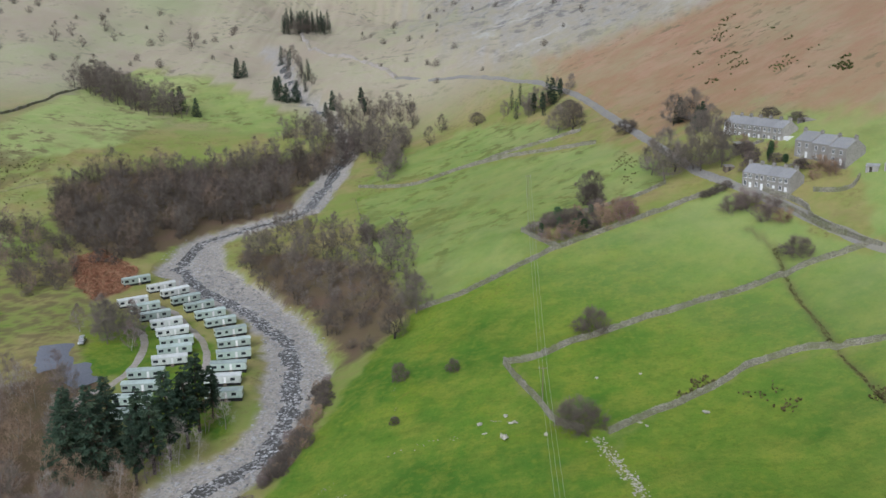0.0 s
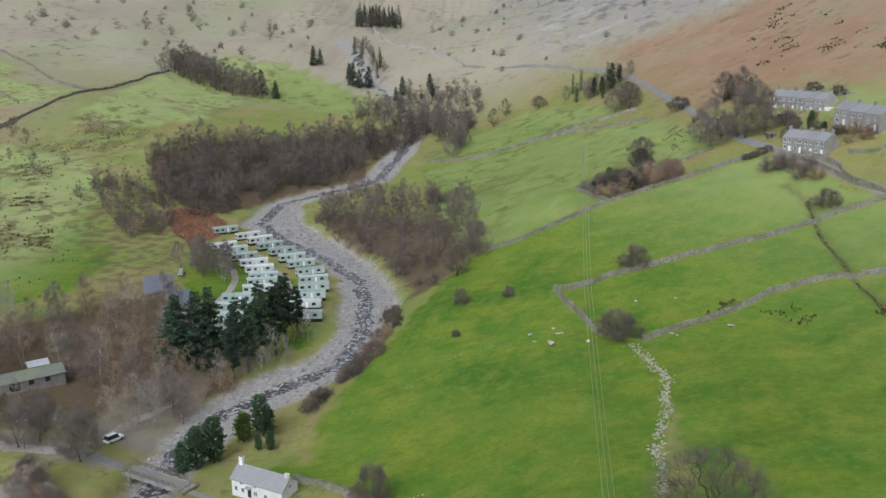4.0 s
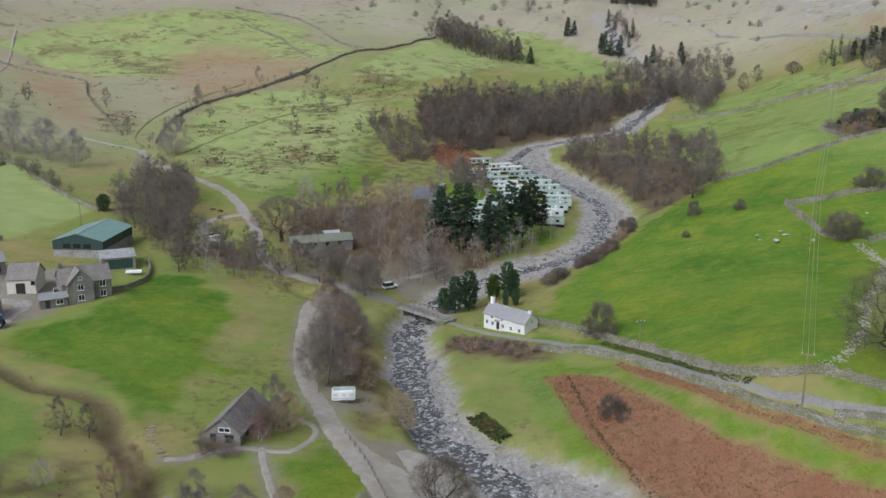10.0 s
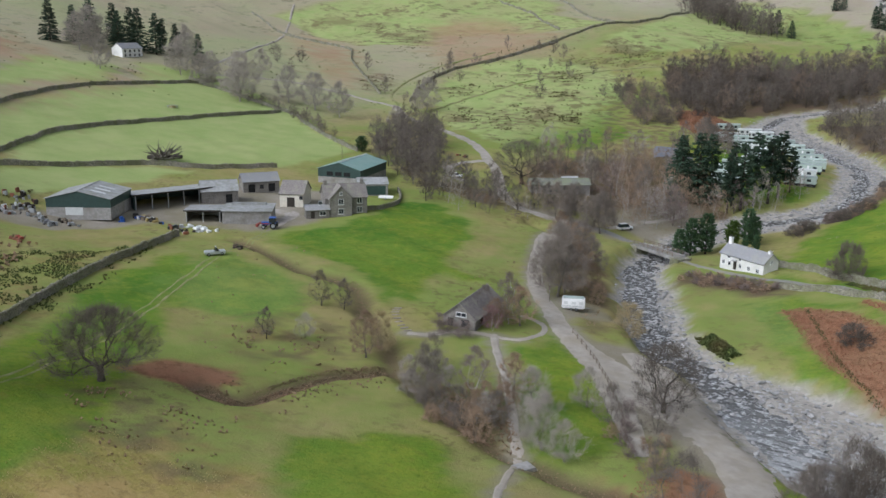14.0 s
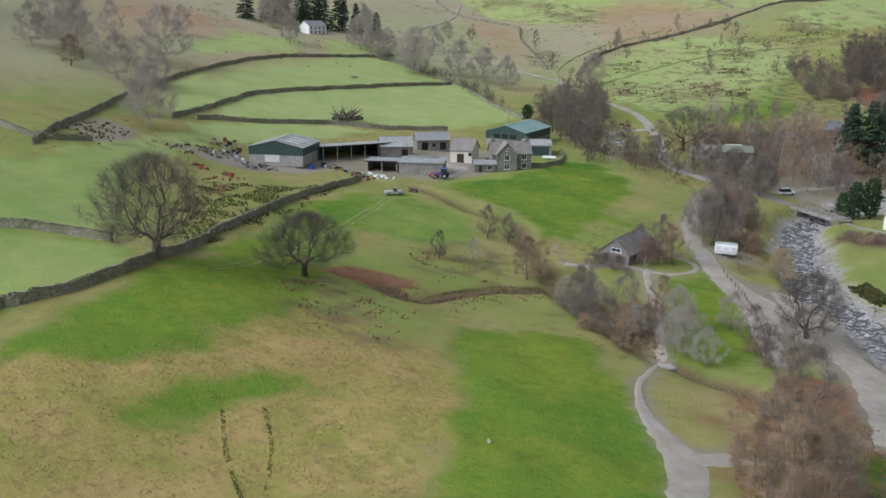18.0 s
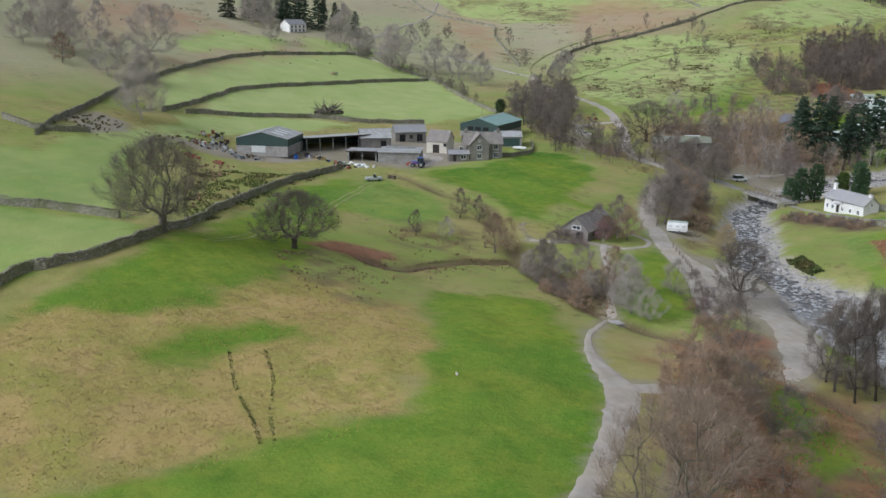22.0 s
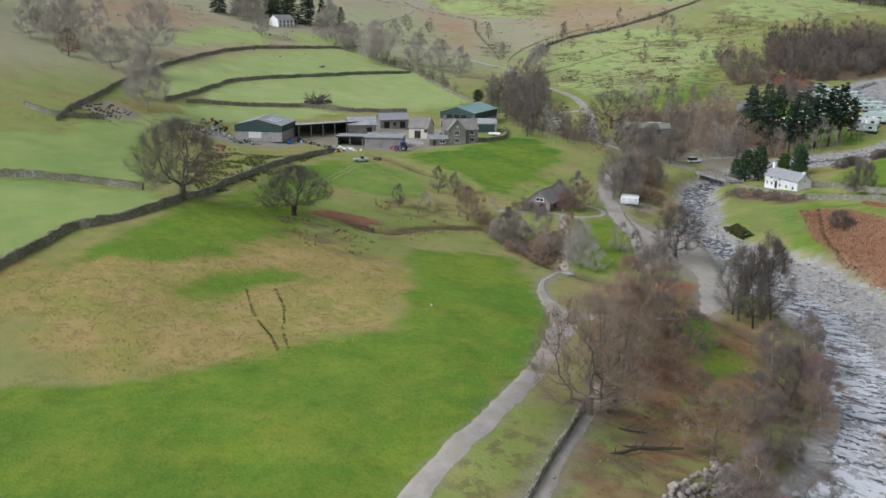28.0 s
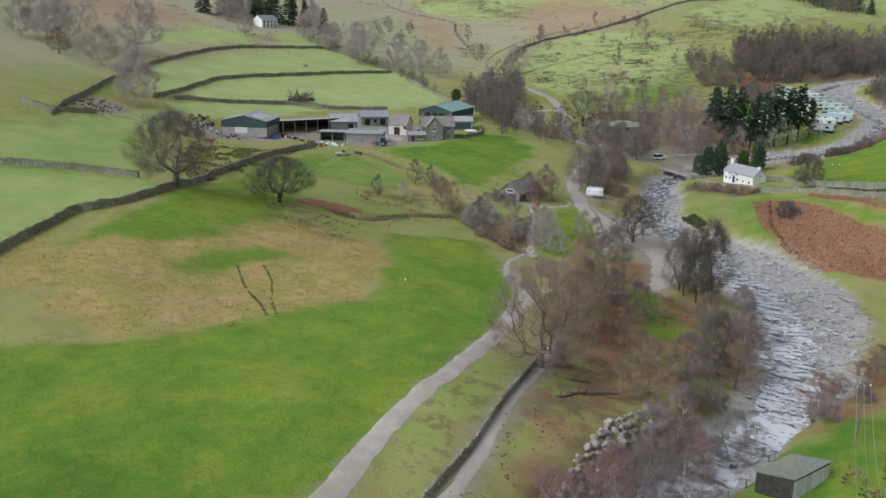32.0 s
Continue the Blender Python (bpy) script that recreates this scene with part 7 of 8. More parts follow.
for row in (("yew", -69, 139, 1.05), ("yew", -66, 142, 1.15), ("yew", -72, 138, 0.8), ("gold", -62, 151, 1.0), ("yew", -59, 155, 1.0), ("yew", -56.5, 152, 0.85), ("yew", -54, 146, 0.5), ("yew", -57, 146.5, 0.42),
            
            ("spruce", -91, 185.5, 1.25), ("spruce", -86, 187.5, 1.3), ("spruce", -85, 195, 1.2), ("spruce", -94, 192, 1.1), ("pine", -72, 188, 1.3), ("pine", -75, 184, 1.1), ("pine", -70, 194, 1.4), ("pine", -67, 199, 1.3), ("pine", -66, 206, 1.3), ("pine", -76, 191, 1.2), ("pine", -64, 212, 0.9), ("spruce", -406, 215, 1.25), ("spruce", -412, 208, 1.3), ("spruce", -418, 200, 1.1), ("spruce", -402, 225, 1.0), ("spruce", -425, 212, 1.2), ("pine", -415, 226, 1.1), ("spruce", -384, 226, 0.9),
            ("spruce", 57, 486, 0.85), ("pine", 47, 484, 0.7), ("pine", 51, 478, 0.7), ("pine", 62, 490, 0.7), ("spruce", 93, 352, 0.6),
            ("yew", 36, 279, 0.45), ("yew", 43, 281, 0.4), ("spruce", -128, 644, 0.7), ("spruce", -116, 622, 0.8), ("spruce", -85, 597, 0.6), ("pine", -58, 594, 0.7), ("spruce", -172, 590, 0.75), ("spruce", -165, 683, 0.9), ("spruce", -160, 686, 0.7), ("spruce", -122, 627, 1.0), ("spruce", -109, 621, 0.9), ("spruce", -81, 604, 0.8), ("pine", -61, 603, 0.9),
            ("spruce", -186, 602, 1.0), ("pine", -192, 606, 0.9), ("spruce", 97, 334, 0.6), ("yew", 105, 283, 0.45), ("yew", 30, 279, 0.4), ("yew", 47, 284, 0.4),
            ("spruce", -430, 168, 1.2), ("spruce", -435, 208, 1.2), ("spruce", -428, 180, 1.1), ("spruce", -432, 192, 1.3)):
    tree(*row, wide=1.25 if row[0] in ("yew", "gold") else 1.0)


for x, y, size in ((-210.3, 164.7, 0.6), (-209.7, 174.6, 0.5)):
    tree("yew", x, y, size, wide=2.3, label="broad dark evergreen bush behind the green shed")


def random_spots(poly, n, seed, gap):
    """Spots strewn in a polygon, no two nearer than gap."""
    rng = np.random.RandomState(seed)
    p = np.array(poly, float)
    out = []
    for _ in range(n * 60):
        q = rng.uniform(p.min(0), p.max(0))
        if inside(poly, q[:1], q[1:], 0.01)[0] > 0.5 and all((q[0] - a) ** 2 + (q[1] - b) ** 2 > gap * gap for a, b in out):
            out.append(tuple(q))
            if len(out) == n:
                break
    return out


for key, x, y, size, wide in (("shrub", 98.8, 313, 0.9, 1.4), ("shrub_b", 102.7, 303.5, 0.9, 1.5), ("thorn", 97, 304, 0.7, 1.2), ("thorn", 101.6, 289, 0.9, 1.3), ("thorn", 106, 279.5, 0.8, 1.3), ("shrub_b", 114.3, 267, 1.2, 1.6), ("thorn", 100, 284, 0.8, 1.3),
                              ("shrub", 110, 271, 0.9, 1.5), ("shrub_b", 116, 260, 1.1, 1.4), ("shrub", 119, 262, 0.9, 1.5), ("shrub_b", 111.5, 262, 0.8, 1.6), ("shrub", 106, 268, 0.9, 1.5), ("thorn", 82, 274, 0.55, 1.4), ("thorn", 84.5, 274.5, 0.6, 1.4),
                              ("thorn", 87, 275, 0.65, 1.4), ("thorn", 89.5, 275.6, 0.6, 1.4), ("yew", 106.9, 287, 0.45, 1.2), ("yew", 108.1, 277, 0.3, 2.0), ("spruce", 95.4, 334, 0.55, 1.0),
                              ("ash", 98, 327, 0.8, 1.2), ("alder_b", 94, 330, 0.9, 1.2), ("thorn", 116, 315, 0.9, 1.6), ("thorn", 121, 302, 0.8, 1.6), ("brown", 50, 269.5, 0.75, 0.8), ("redbirch", 55.4, 273.5, 0.75, 1.6), ("redbirch", 58, 275.5, 0.6, 1.5),
                              ("yew", 36, 284.5, 0.6, 1.6), ("yew", 43, 272, 0.5, 1.6), ("yew", 40.5, 275, 0.45, 1.5), ("oak", 48, 290, 1.0, 0.7), ("thorn", -14, 190, 0.5, 1.0)):
    tree(key, x, y, size, wide=wide)
rng = random.Random(4)
for x, y in random_spots([(-58, 14), (-59, 25), (-50, 18), (-45, 10), (-48, 4)], 8, 72, 2.2):
    tree(rng.choice(("brown", "shrub_b", "alder_b", "brown")), x, y, rng.uniform(0.45, 0.7), wide=1.2, group="brown scrub in the gully")
for x, y in random_spots([(27, -14), (36, 10), (42, 0), (39, -26), (34, -34), (30, -24)], 16, 71, 3):
    tree(rng.choice(("shrub_b", "brown", "shrub", "alder_b")), x, y, rng.uniform(0.5, 0.8), wide=1.3, group="brown scrub on the far bank")
for x, y in random_spots([(-24, 0), (-16, -10), (-8, -20), (4, -36), (10, -44), (6, -14), (-6, -6), (-14, 0)], 8, 65, 5):
    tree(rng.choice(("shrub_b", "brown", "shrub", "alder_b")), x, y, rng.uniform(0.5, 0.75), wide=1.3, group="rust scrub on the wooded bank")
for x, y in random_spots([(-34, 30), (-27, 22), (-20, 12), (-24, 8), (-34, 18), (-40, 28)], 11, 12, 3):
    tree(rng.choice(("shrub", "alder_b", "shrub_b")), x, y, rng.uniform(0.5, 0.75), wide=1.2, group="scrub below the car park")
for x, y in random_spots([(-146, 150), (-128, 134), (-112, 132), (-104, 142), (-122, 150), (-140, 164)], 4, 62, 8):
    tree(rng.choice(("ash", "alder", "alder_b")), x, y, rng.uniform(0.6, 0.95), wide=1.1, group="trees along the lane below the camp")
for x, y in random_spots([(-61, 107.5), (-50, 108), (-39, 108.5), (-38, 112), (-50, 116), (-60, 118)], 16, 64, 2):
    tree(rng.choice(("shrub_b", "shrub", "shrub_b")), x, y, rng.uniform(0.3, 0.42), wide=1.8, group="rust hedge before the white house")
for x, y in random_spots([(-128, 262), (-118, 278), (-108, 285), (-100, 262), (-99, 240), (-112, 262)], 8, 8, 5):
    tree(rng.choice(("birch", "ash")), x, y, rng.uniform(0.8, 1.0), group="trees in the camp site")
for x, y in random_spots([(-100, 128), (-88, 113), (-76, 98), (-82, 96), (-95, 112)], 18, 9, 3):
    tree(rng.choice(("alder_b", "pale", "shrub", "brown")), x, y, rng.uniform(0.6, 0.9), wide=1.2, group="scrub beside the drive")
for x, y in random_spots([(-62, 114), (-48, 115.5), (-38, 110), (-38, 105), (-58, 109)], 16, 10, 2):
    tree(rng.choice(("shrub", "shrub_b")), x, y, rng.uniform(0.32, 0.46), wide=1.8, group="hedge below the lane")
for x, y in random_spots([(-74, 26), (-64, 22), (-50, 12), (-46, 8), (-54, 6), (-68, 12)], 13, 11, 2.5):
    tree(rng.choice(("pale", "shrub", "alder_b", "shrub_b")), x, y, rng.uniform(0.5, 0.75), wide=1.2, group="scrub along the stream")
for x, y in random_spots([(8, 4), (16, -8), (22, -30), (24, -60), (30, -70), (20, -46), (12, -24), (4, -6)], 15, 13, 5):
    tree(rng.choice(("alder_b", "birch", "shrub", "brown")), x, y, rng.uniform(0.6, 0.85), wide=1.2, group="trees along the lower beck")
for x, y in random_spots([(-10, -20), (0, -30), (8, -46), (2, -46), (-6, -34), (-16, -16)], 7, 14, 4):
    tree(rng.choice(("brown", "shrub_b", "shrub")), x, y, rng.uniform(0.6, 0.9), wide=1.2, group="brown scrub beside the path")
for x, y in random_spots([(-36, 243), (-34, 212), (-36, 194), (-46, 172), (-50, 162), (-46, 180), (-39, 214)], 44, 15, 1.7):
    tree(rng.choice(("shrub", "thorn", "shrub_b")), x, y, rng.uniform(0.6, 0.95), wide=1.3, group="hedge on the beck bank")


def wood(name, label, poly, n, seed, keys, lo, hi, gap, thin=1):
    """A dense far wood as one mass of bare trees."""
    rng = random.Random(seed)
    spots = random_spots(poly, n, seed, gap)
    zs = ground_z(np.array([p[0] for p in spots]), np.array([p[1] for p in spots]))
    mats, vs, fs, mi, base = [], [], [], [], 0
    for (x, y), z in zip(spots, zs):
        k = KINDS[rng.choice(keys)]
        s, a = rng.uniform(lo, hi), rng.uniform(0, 6.28)
        for (v, f), m in ((k["arrays"][0], k["bark"]), (k["arrays"][1], k["leaf"])):
            if m not in mats:
                mats.append(m)
            f = f[::thin] if m is k["leaf"] else f
            c, d = math.cos(a) * s, math.sin(a) * s
            vs.append(np.stack([v[:, 0] * c - v[:, 1] * d + x, v[:, 0] * d + v[:, 1] * c + y, v[:, 2] * s + z], 1))
            fs += [tuple(i + base for i in t) for t in f]
            mi += [mats.index(m)] * len(f)
            base += len(v)
    me = mesh_from(name, np.concatenate(vs).tolist(), fs, None, False)
    for m in mats:
        me.materials.append(m)
    me.polygons.foreach_set("material_index", mi)
    return tagged(new(name, me), label, "woodland", kind="stuff")


# lighter trees for the masses
kind_of_tree("far_a", grow_tree(31, 12.5, 4.3, 1.5, 56, 1000, 1.6, 0.09, 0.17, "oval", 1, 0.7), BARK, TWIG_GREY, "bare grey woodland tree")
kind_of_tree("far_b", grow_tree(32, 11.5, 4.5, 1.2, 56, 1000, 1.6, 0.09, 0.17, "oval", 1, 0.6), DARK_BARK, TWIG_DARK, "bare grey woodland tree")
kind_of_tree("far_c", grow_tree(33, 12.0, 3.8, 1.5, 52, 1000, 1.5, 0.085, 0.15, "oval", 1, 0.75), BARK, TWIG_PURPLE, "bare grey woodland tree")
kind_of_tree("far_d", grow_tree(35, 11.0, 4.1, 1.0, 52, 1000, 1.4, 0.095, 0.15, "oval", 1, 0.65), BARK, TWIG_RUSSET, "bare brown woodland tree")
kind_of_tree("far_e", grow_tree(36, 11.5, 4.4, 1.5, 52, 900, 1.5, 0.08, 0.17, "dome", 2, 0.55), BARK, TWIG_GREY, "bare pale woodland tree")
kind_of_tree("far_g", grow_tree(38, 11.5, 3.9, 2.0, 56, 700, 1.4, 0.055, 0.13, "oval", 1, 0.75), PALE_BARK, TWIG_PALE, "bare pale birch")
kind_of_tree("far_h", grow_tree(39, 10.5, 3.7, 1.8, 52, 700, 1.3, 0.06, 0.12, "oval", 2, 0.7), PALE_BARK, TWIG_BROWN, "bare russet birch")
kind_of_tree("far_s", grow_tree(37, 5.0, 3.5, 0.2, 30, 800, 1.3, 0.09, 0.08, "mound", 3, 0.5), DARK_BARK, TWIG_DARK, "bare woodland undergrowth")
kind_of_tree("far_p", grow_conifer(34, 18, 3.2, 420), DARK_BARK, NEEDLE, "dark far hillside conifer")
wood("beckside_wood", "dense bare brown oak and alder wood on the steep beck bank", [(-179, 379), (-195, 423), (-180, 452), (-144, 464), (-92, 500), (-48, 563), (-60, 502), (-84, 456), (-84, 423), (-112, 396), (-130, 375), (-140, 350), (-150, 350)], 200, 41,
     ("far_a", "far_b", "far_c", "far_b", "far_d", "far_a", "far_e", "far_b"), 0.8, 1.45, 4.2)
wood("beckside_thicket", "dark bare undergrowth along the foot of the beck wood", [(-165, 350), (-195, 423), (-180, 452), (-92, 500), (-60, 560), (-56, 502), (-76, 456), (-80, 421), (-104, 402), (-124, 378), (-127, 352), (-140, 338)], 130, 51, ("far_s",), 0.7, 1.2, 3.6)
wood("meadow_wood", "bare alder wood at the edge of the meadow", [(-92, 362), (-84, 400), (-60, 386), (-36, 364), (-18, 345), (-12, 285), (-12, 262), (-22, 236), (-40, 258), (-48, 284), (-70, 310), (-86, 340)], 150, 42, ("far_a", "far_b", "far_b", "far_s", "far_s", "far_e"), 0.55, 0.95, 3.4)
wood("bank_scrub", "bare scrub trees on the bank above the camp", [(-205, 369), (-186, 376), (-169, 359), (-150, 336), (-144, 308), (-155, 298), (-182, 332)], 95, 43, ("far_b", "far_s", "far_s", "far_d", "far_s"), 0.45, 0.85, 3)
wood("upper_wood", "bare trees in the valley bottom up the dale", [(-104, 516), (-95, 564), (-84, 604), (-48, 605), (-22, 596), (-26, 557), (-30, 469), (-40, 480), (-52, 520), (-76, 540)], 95, 44, ("far_a", "far_b", "far_s"), 0.8, 1.25, 5)
wood("plantation", "dark conifer and bare larch belt on the hill", [(-270, 625), (-240, 605), (-199, 578), (-175, 582), (-195, 600), (-241, 640), (-262, 650)], 52, 45, ("far_b", "far_a", "far_b", "far_a"), 1.3, 1.8, 6)
wood("far_trees", "scattered far trees on the valley side", [(-166, 866), (-160, 950), (-138, 990), (-122, 925), (-148, 850)], 60, 46, ("far_p", "far_p", "far_b"), 0.8, 1.2, 5)
wood("dale_scrub", "small dark bushes dotted over the far valley side", [(-60, 640), (50, 590), (95, 600), (140, 720), (60, 930), (-100, 880)], 48, 52, ("far_s", "far_s", "far_s"), 0.5, 1.0, 9)
wood("fell_bushes", "small dark bushes scattered on the western fell", [(-430, 640), (-230, 690), (-190, 720), (-190, 900), (-440, 860)], 42, 53, ("far_s", "far_s", "far_b"), 0.6, 1.3, 12)
wood("valley_trees", "thin line of bare trees along the upper beck", [(-150, 760), (-128, 690), (-108, 640), (-96, 640), (-112, 700), (-132, 770)], 22, 54, ("far_b", "far_a", "far_p"), 0.6, 1.0, 6)
wood("hill_wood", "bare grey trees on the far hillside", [(-380, 20), (-330, -10), (-310, -60), (-420, -80), (-460, 20)], 34, 47, ("far_a", "far_c"), 1.0, 1.5, 7)
wood("wood_behind_terrace", "bare trees and conifers by the quarry road", [(40, 470), (66, 470), (75, 500), (50, 530), (30, 510)], 22, 48, ("far_a", "far_p", "far_a"), 0.5, 0.8, 4)
wood("camp_wood", "bare pink-brown birch and alder wood round the camp site", [(-142, 215), (-128, 231), (-112, 228), (-100, 215), (-84, 196), (-84, 172), (-92, 160), (-104, 160), (-122, 176), (-138, 178), (-150, 200)], 44, 5, ("far_g", "far_h", "far_c", "far_h", "far_a", "far_d"), 0.9, 1.25, 5.4)
wood("lane_copse", "bare grey trees on the bank between the lawn and the lane", [(-148, 121), (-134, 117), (-119, 123), (-112, 131), (-126, 134), (-137, 144), (-152, 150), (-158, 148), (-155, 134)], 22, 75, ("far_a", "far_b", "far_e", "far_g"), 0.55, 0.9, 4.5)
wood("lane_side_trees", "slim bare trees between the lane and the roadside barn", [(-98, 141), (-112, 140.5), (-122, 143), (-130, 151), (-122, 157), (-112, 152), (-100, 148)], 11, 76, ("far_a", "far_g", "far_h"), 0.6, 0.95, 4.5)
wood("farm_wood", "bare grey trees between the farm and the lane", [(-212, 172), (-186, 150), (-160, 134), (-150, 140), (-163, 146), (-172, 165), (-184, 182), (-205, 205), (-226, 222), (-222, 200)], 56, 6, ("far_a", "far_b", "far_a", "far_e"), 0.75, 1.1, 4)
wood("lane_hedge", "overgrown bare hedge along the field lane", [(-352, 197), (-320, 202), (-284, 203), (-236, 178), (-238, 171), (-284, 195), (-320, 194)], 32, 66, ("far_b", "far_a"), 0.3, 0.5, 3.6)
wood("wall_hedge", "straggling hedge beside the hill wall", [(-284, 440), (-276, 440), (-286, 396), (-296, 348), (-288, 309), (-270, 272), (-276, 270), (-296, 309), (-304, 348), (-294, 396)], 26, 67, ("far_b", "far_a"), 0.2, 0.4, 4)
wood("hillside_trees", "scattered bare trees up the hillside", [(-420, 250), (-330, 270), (-240, 280), (-190, 330), (-200, 420), (-300, 420), (-400, 330)], 22, 68, ("far_a", "far_b"), 0.5, 0.9, 14)
wood("camp_front_wood", "thin bare birches screening the caravans from the lane", [(-106, 162), (-92, 150), (-80, 158), (-68, 178), (-60, 200), (-58, 214), (-66, 210), (-74, 190), (-90, 176)], 26, 69, ("far_c", "far_g", "far_h"), 0.75, 1.15, 4)


# ---- static caravans ----
def static_caravan():
    r = thing("static_caravan", "pale green static holiday caravan with a shallow roof", "caravan", pose(0, 0, -500), "static caravans")
    L, W, h = 10.4, 3.0, 2.5
    part("body", box(-L / 2, -W / 2, 0.45, L / 2, W / 2, h + 0.2, 0.12), VAN_GREEN, r, "pale green sheet body")
    part("roof", solid([(-L / 2 - .1, -W / 2 - .12, h + .2), (L / 2 + .1, -W / 2 - .12, h + .2), (L / 2 + .1, W / 2 + .12, h + .2), (-L / 2 - .1, W / 2 + .12, h + .2), (-L / 2 - .1, 0, h + .6), (L / 2 + .1, 0, h + .6)],
                       [(0, 1, 5, 4), (1, 2, 5), (2, 3, 4, 5), (3, 0, 4), (3, 2, 1, 0)]), VAN_ROOF, r, "pale grey roof")
    # black box added for the shade beneath the caravan
    part("skirt", box(-L / 2 + .2, -W / 2 + .15, -0.6, L / 2 - .2, W / 2 - .15, 0.45), DARK_GAP, r, "black box standing in for shade under the caravan")
    for u, w in ((-4.0, 1.4), (-1.6, 0.9), (2.9, 1.3)):
        for s in (-1, 1):
            y = s * (W / 2 + 0.012)
            part("window", box(u - w / 2, min(y, y - s * .05), 1.25, u + w / 2, max(y, y - s * .05), 2.1), GLASS, r)
    part("end_window", box(-L / 2 - 0.012, -0.9, 1.2, -L / 2 + 0.05, 0.9, 2.1), GLASS, r)
    part("end_window", box(L / 2 - 0.05, -0.9, 1.2, L / 2 + 0.012, 0.9, 2.1), GLASS, r)
    part("door", box(0.4, -W / 2 - 0.03, 0.55, 1.1, -W / 2 + 0.03, 2.4), WHITE_PAINT, r, "white door")
    part("step", box(0.3, -W / 2 - 0.7, -0.4, 1.2, -W / 2 - 0.02, 0.45), POLE_WOOD, r)
    return r


van0 = static_caravan()
ROW_A = [(-115, 296.6), (-108.6, 290.2), (-102.7, 283), (-96.6, 276.4), (-92.3, 268.9), (-88.4, 260.8), (-86.3, 252.1), (-85.1, 243.4), (-89, 233.9), (-87.9, 226.1), (-87.6, 218.5), (-85.4, 211.5)]
ROW_B = [(-121.9, 319.9), (-110.1, 313.4), (-103.2, 307.7), (-97.2, 300.7), (-90.3, 293.5), (-84.5, 286.6), (-79.3, 279.9), (-73.7, 271.2), (-70.1, 260.9), (-67.2, 249), (-65.8, 237.3), (-65.5, 229.2), (-63.4, 221.5)]
WHITE_ONES = {(0, 0), (0, 3), (0, 4), (0, 7), (1, 1), (1, 2), (1, 11)}
first, vans = True, {}
for rowno, row in enumerate((ROW_A, ROW_B)):
    for n, (x, y) in enumerate(row):
        turn = 5 + 35 * min(1, max(0, (y - 225) / 80))
        m = pose(x, y, gz(x, y) + 0.25, 0, 0, turn + (n * 7 % 5) - 2)
        c = van0 if first else copy_thing(van0, m)
        c.matrix_world = m
        first = False
        vans[rowno, n] = c
for at in sorted(WHITE_ONES):
    vans[at]["label"] = "white static holiday caravan with a pale roof"
    for k in vans[at].children:
        if k.name.startswith(("body", "roof")):
            k.material_slots[0].link = 'OBJECT'
            k.material_slots[0].material = VAN_WHITE


# ---- vehicles ----
def wheel(parent, x, y, r, w=0.22):
    t = part("wheel", rod((x, y - w / 2, r), (x, y + w / 2, r), r, 14), TYRE, parent, "black tyre")
    part("rim", rod((x, y - w / 2 - 0.01, r), (x, y + w / 2 + 0.01, r), r * 0.55, 10), STEEL, t, "grey wheel rim")


def car(name, label, x, y, turn, paint, long=4.4, high=1.6, pick_up=False):
    r = thing(name, label, "vehicle", pose(x, y, gz(x, y) + 0.05, 0, 0, turn))
    L, W = long, 1.8
    part("body", box(-L / 2, -W / 2, 0.3, L / 2, W / 2, 0.95, 0.12), paint, r)
    a, b = (-0.1, L / 2 - 1.3) if pick_up else (-L / 2 + 0.2, L / 2 - 1.2)
    part("cabin", solid([(a, -W / 2 + .05, .95), (b, -W / 2 + .05, .95), (b, W / 2 - .05, .95), (a, W / 2 - .05, .95), (a + .25, -W / 2 + .2, high), (b - .6, -W / 2 + .2, high), (b - .6, W / 2 - .2, high), (a + .25, W / 2 - .2, high)],
                        [(0, 1, 5, 4), (1, 2, 6, 5), (2, 3, 7, 6), (3, 0, 4, 7), (4, 5, 6, 7), (3, 2, 1, 0)]), GLASS, r, "dark glazed cabin")
    part("roof_panel", box(a + .25, -W / 2 + .2, high, b - .6, W / 2 - .2, high + 0.05), paint, r)
    for sx in (-L / 2 + 0.8, L / 2 - 0.8):
        for sy in (-W / 2 + 0.08, W / 2 - 0.08):
            wheel(r, sx, sy, 0.34)
    for sy in (-0.6, 0.6):
        part("headlight", box(L / 2 - 0.03, sy - 0.16, 0.62, L / 2 + 0.02, sy + 0.16, 0.8), WHITE_PAINT, r)
    return r


car("parked_van", "silver and dark small van parked on the slate chippings", -118.3, 259.5, -78, SILVER, 4.8, 2.0)
car("pickup_truck", "silver pickup truck with a dark cab on the grass track", -134.2, 32.8, 60, SILVER, 4.4, 1.75, True)
car("white_car", "white car parked on the turning place", -160, 157, 20, WHITE_PAINT, 4.4, 1.5)
car("parked_van", "white van parked beneath bare trees", -92, 147, 60, WHITE_PAINT, 4.6, 1.9)


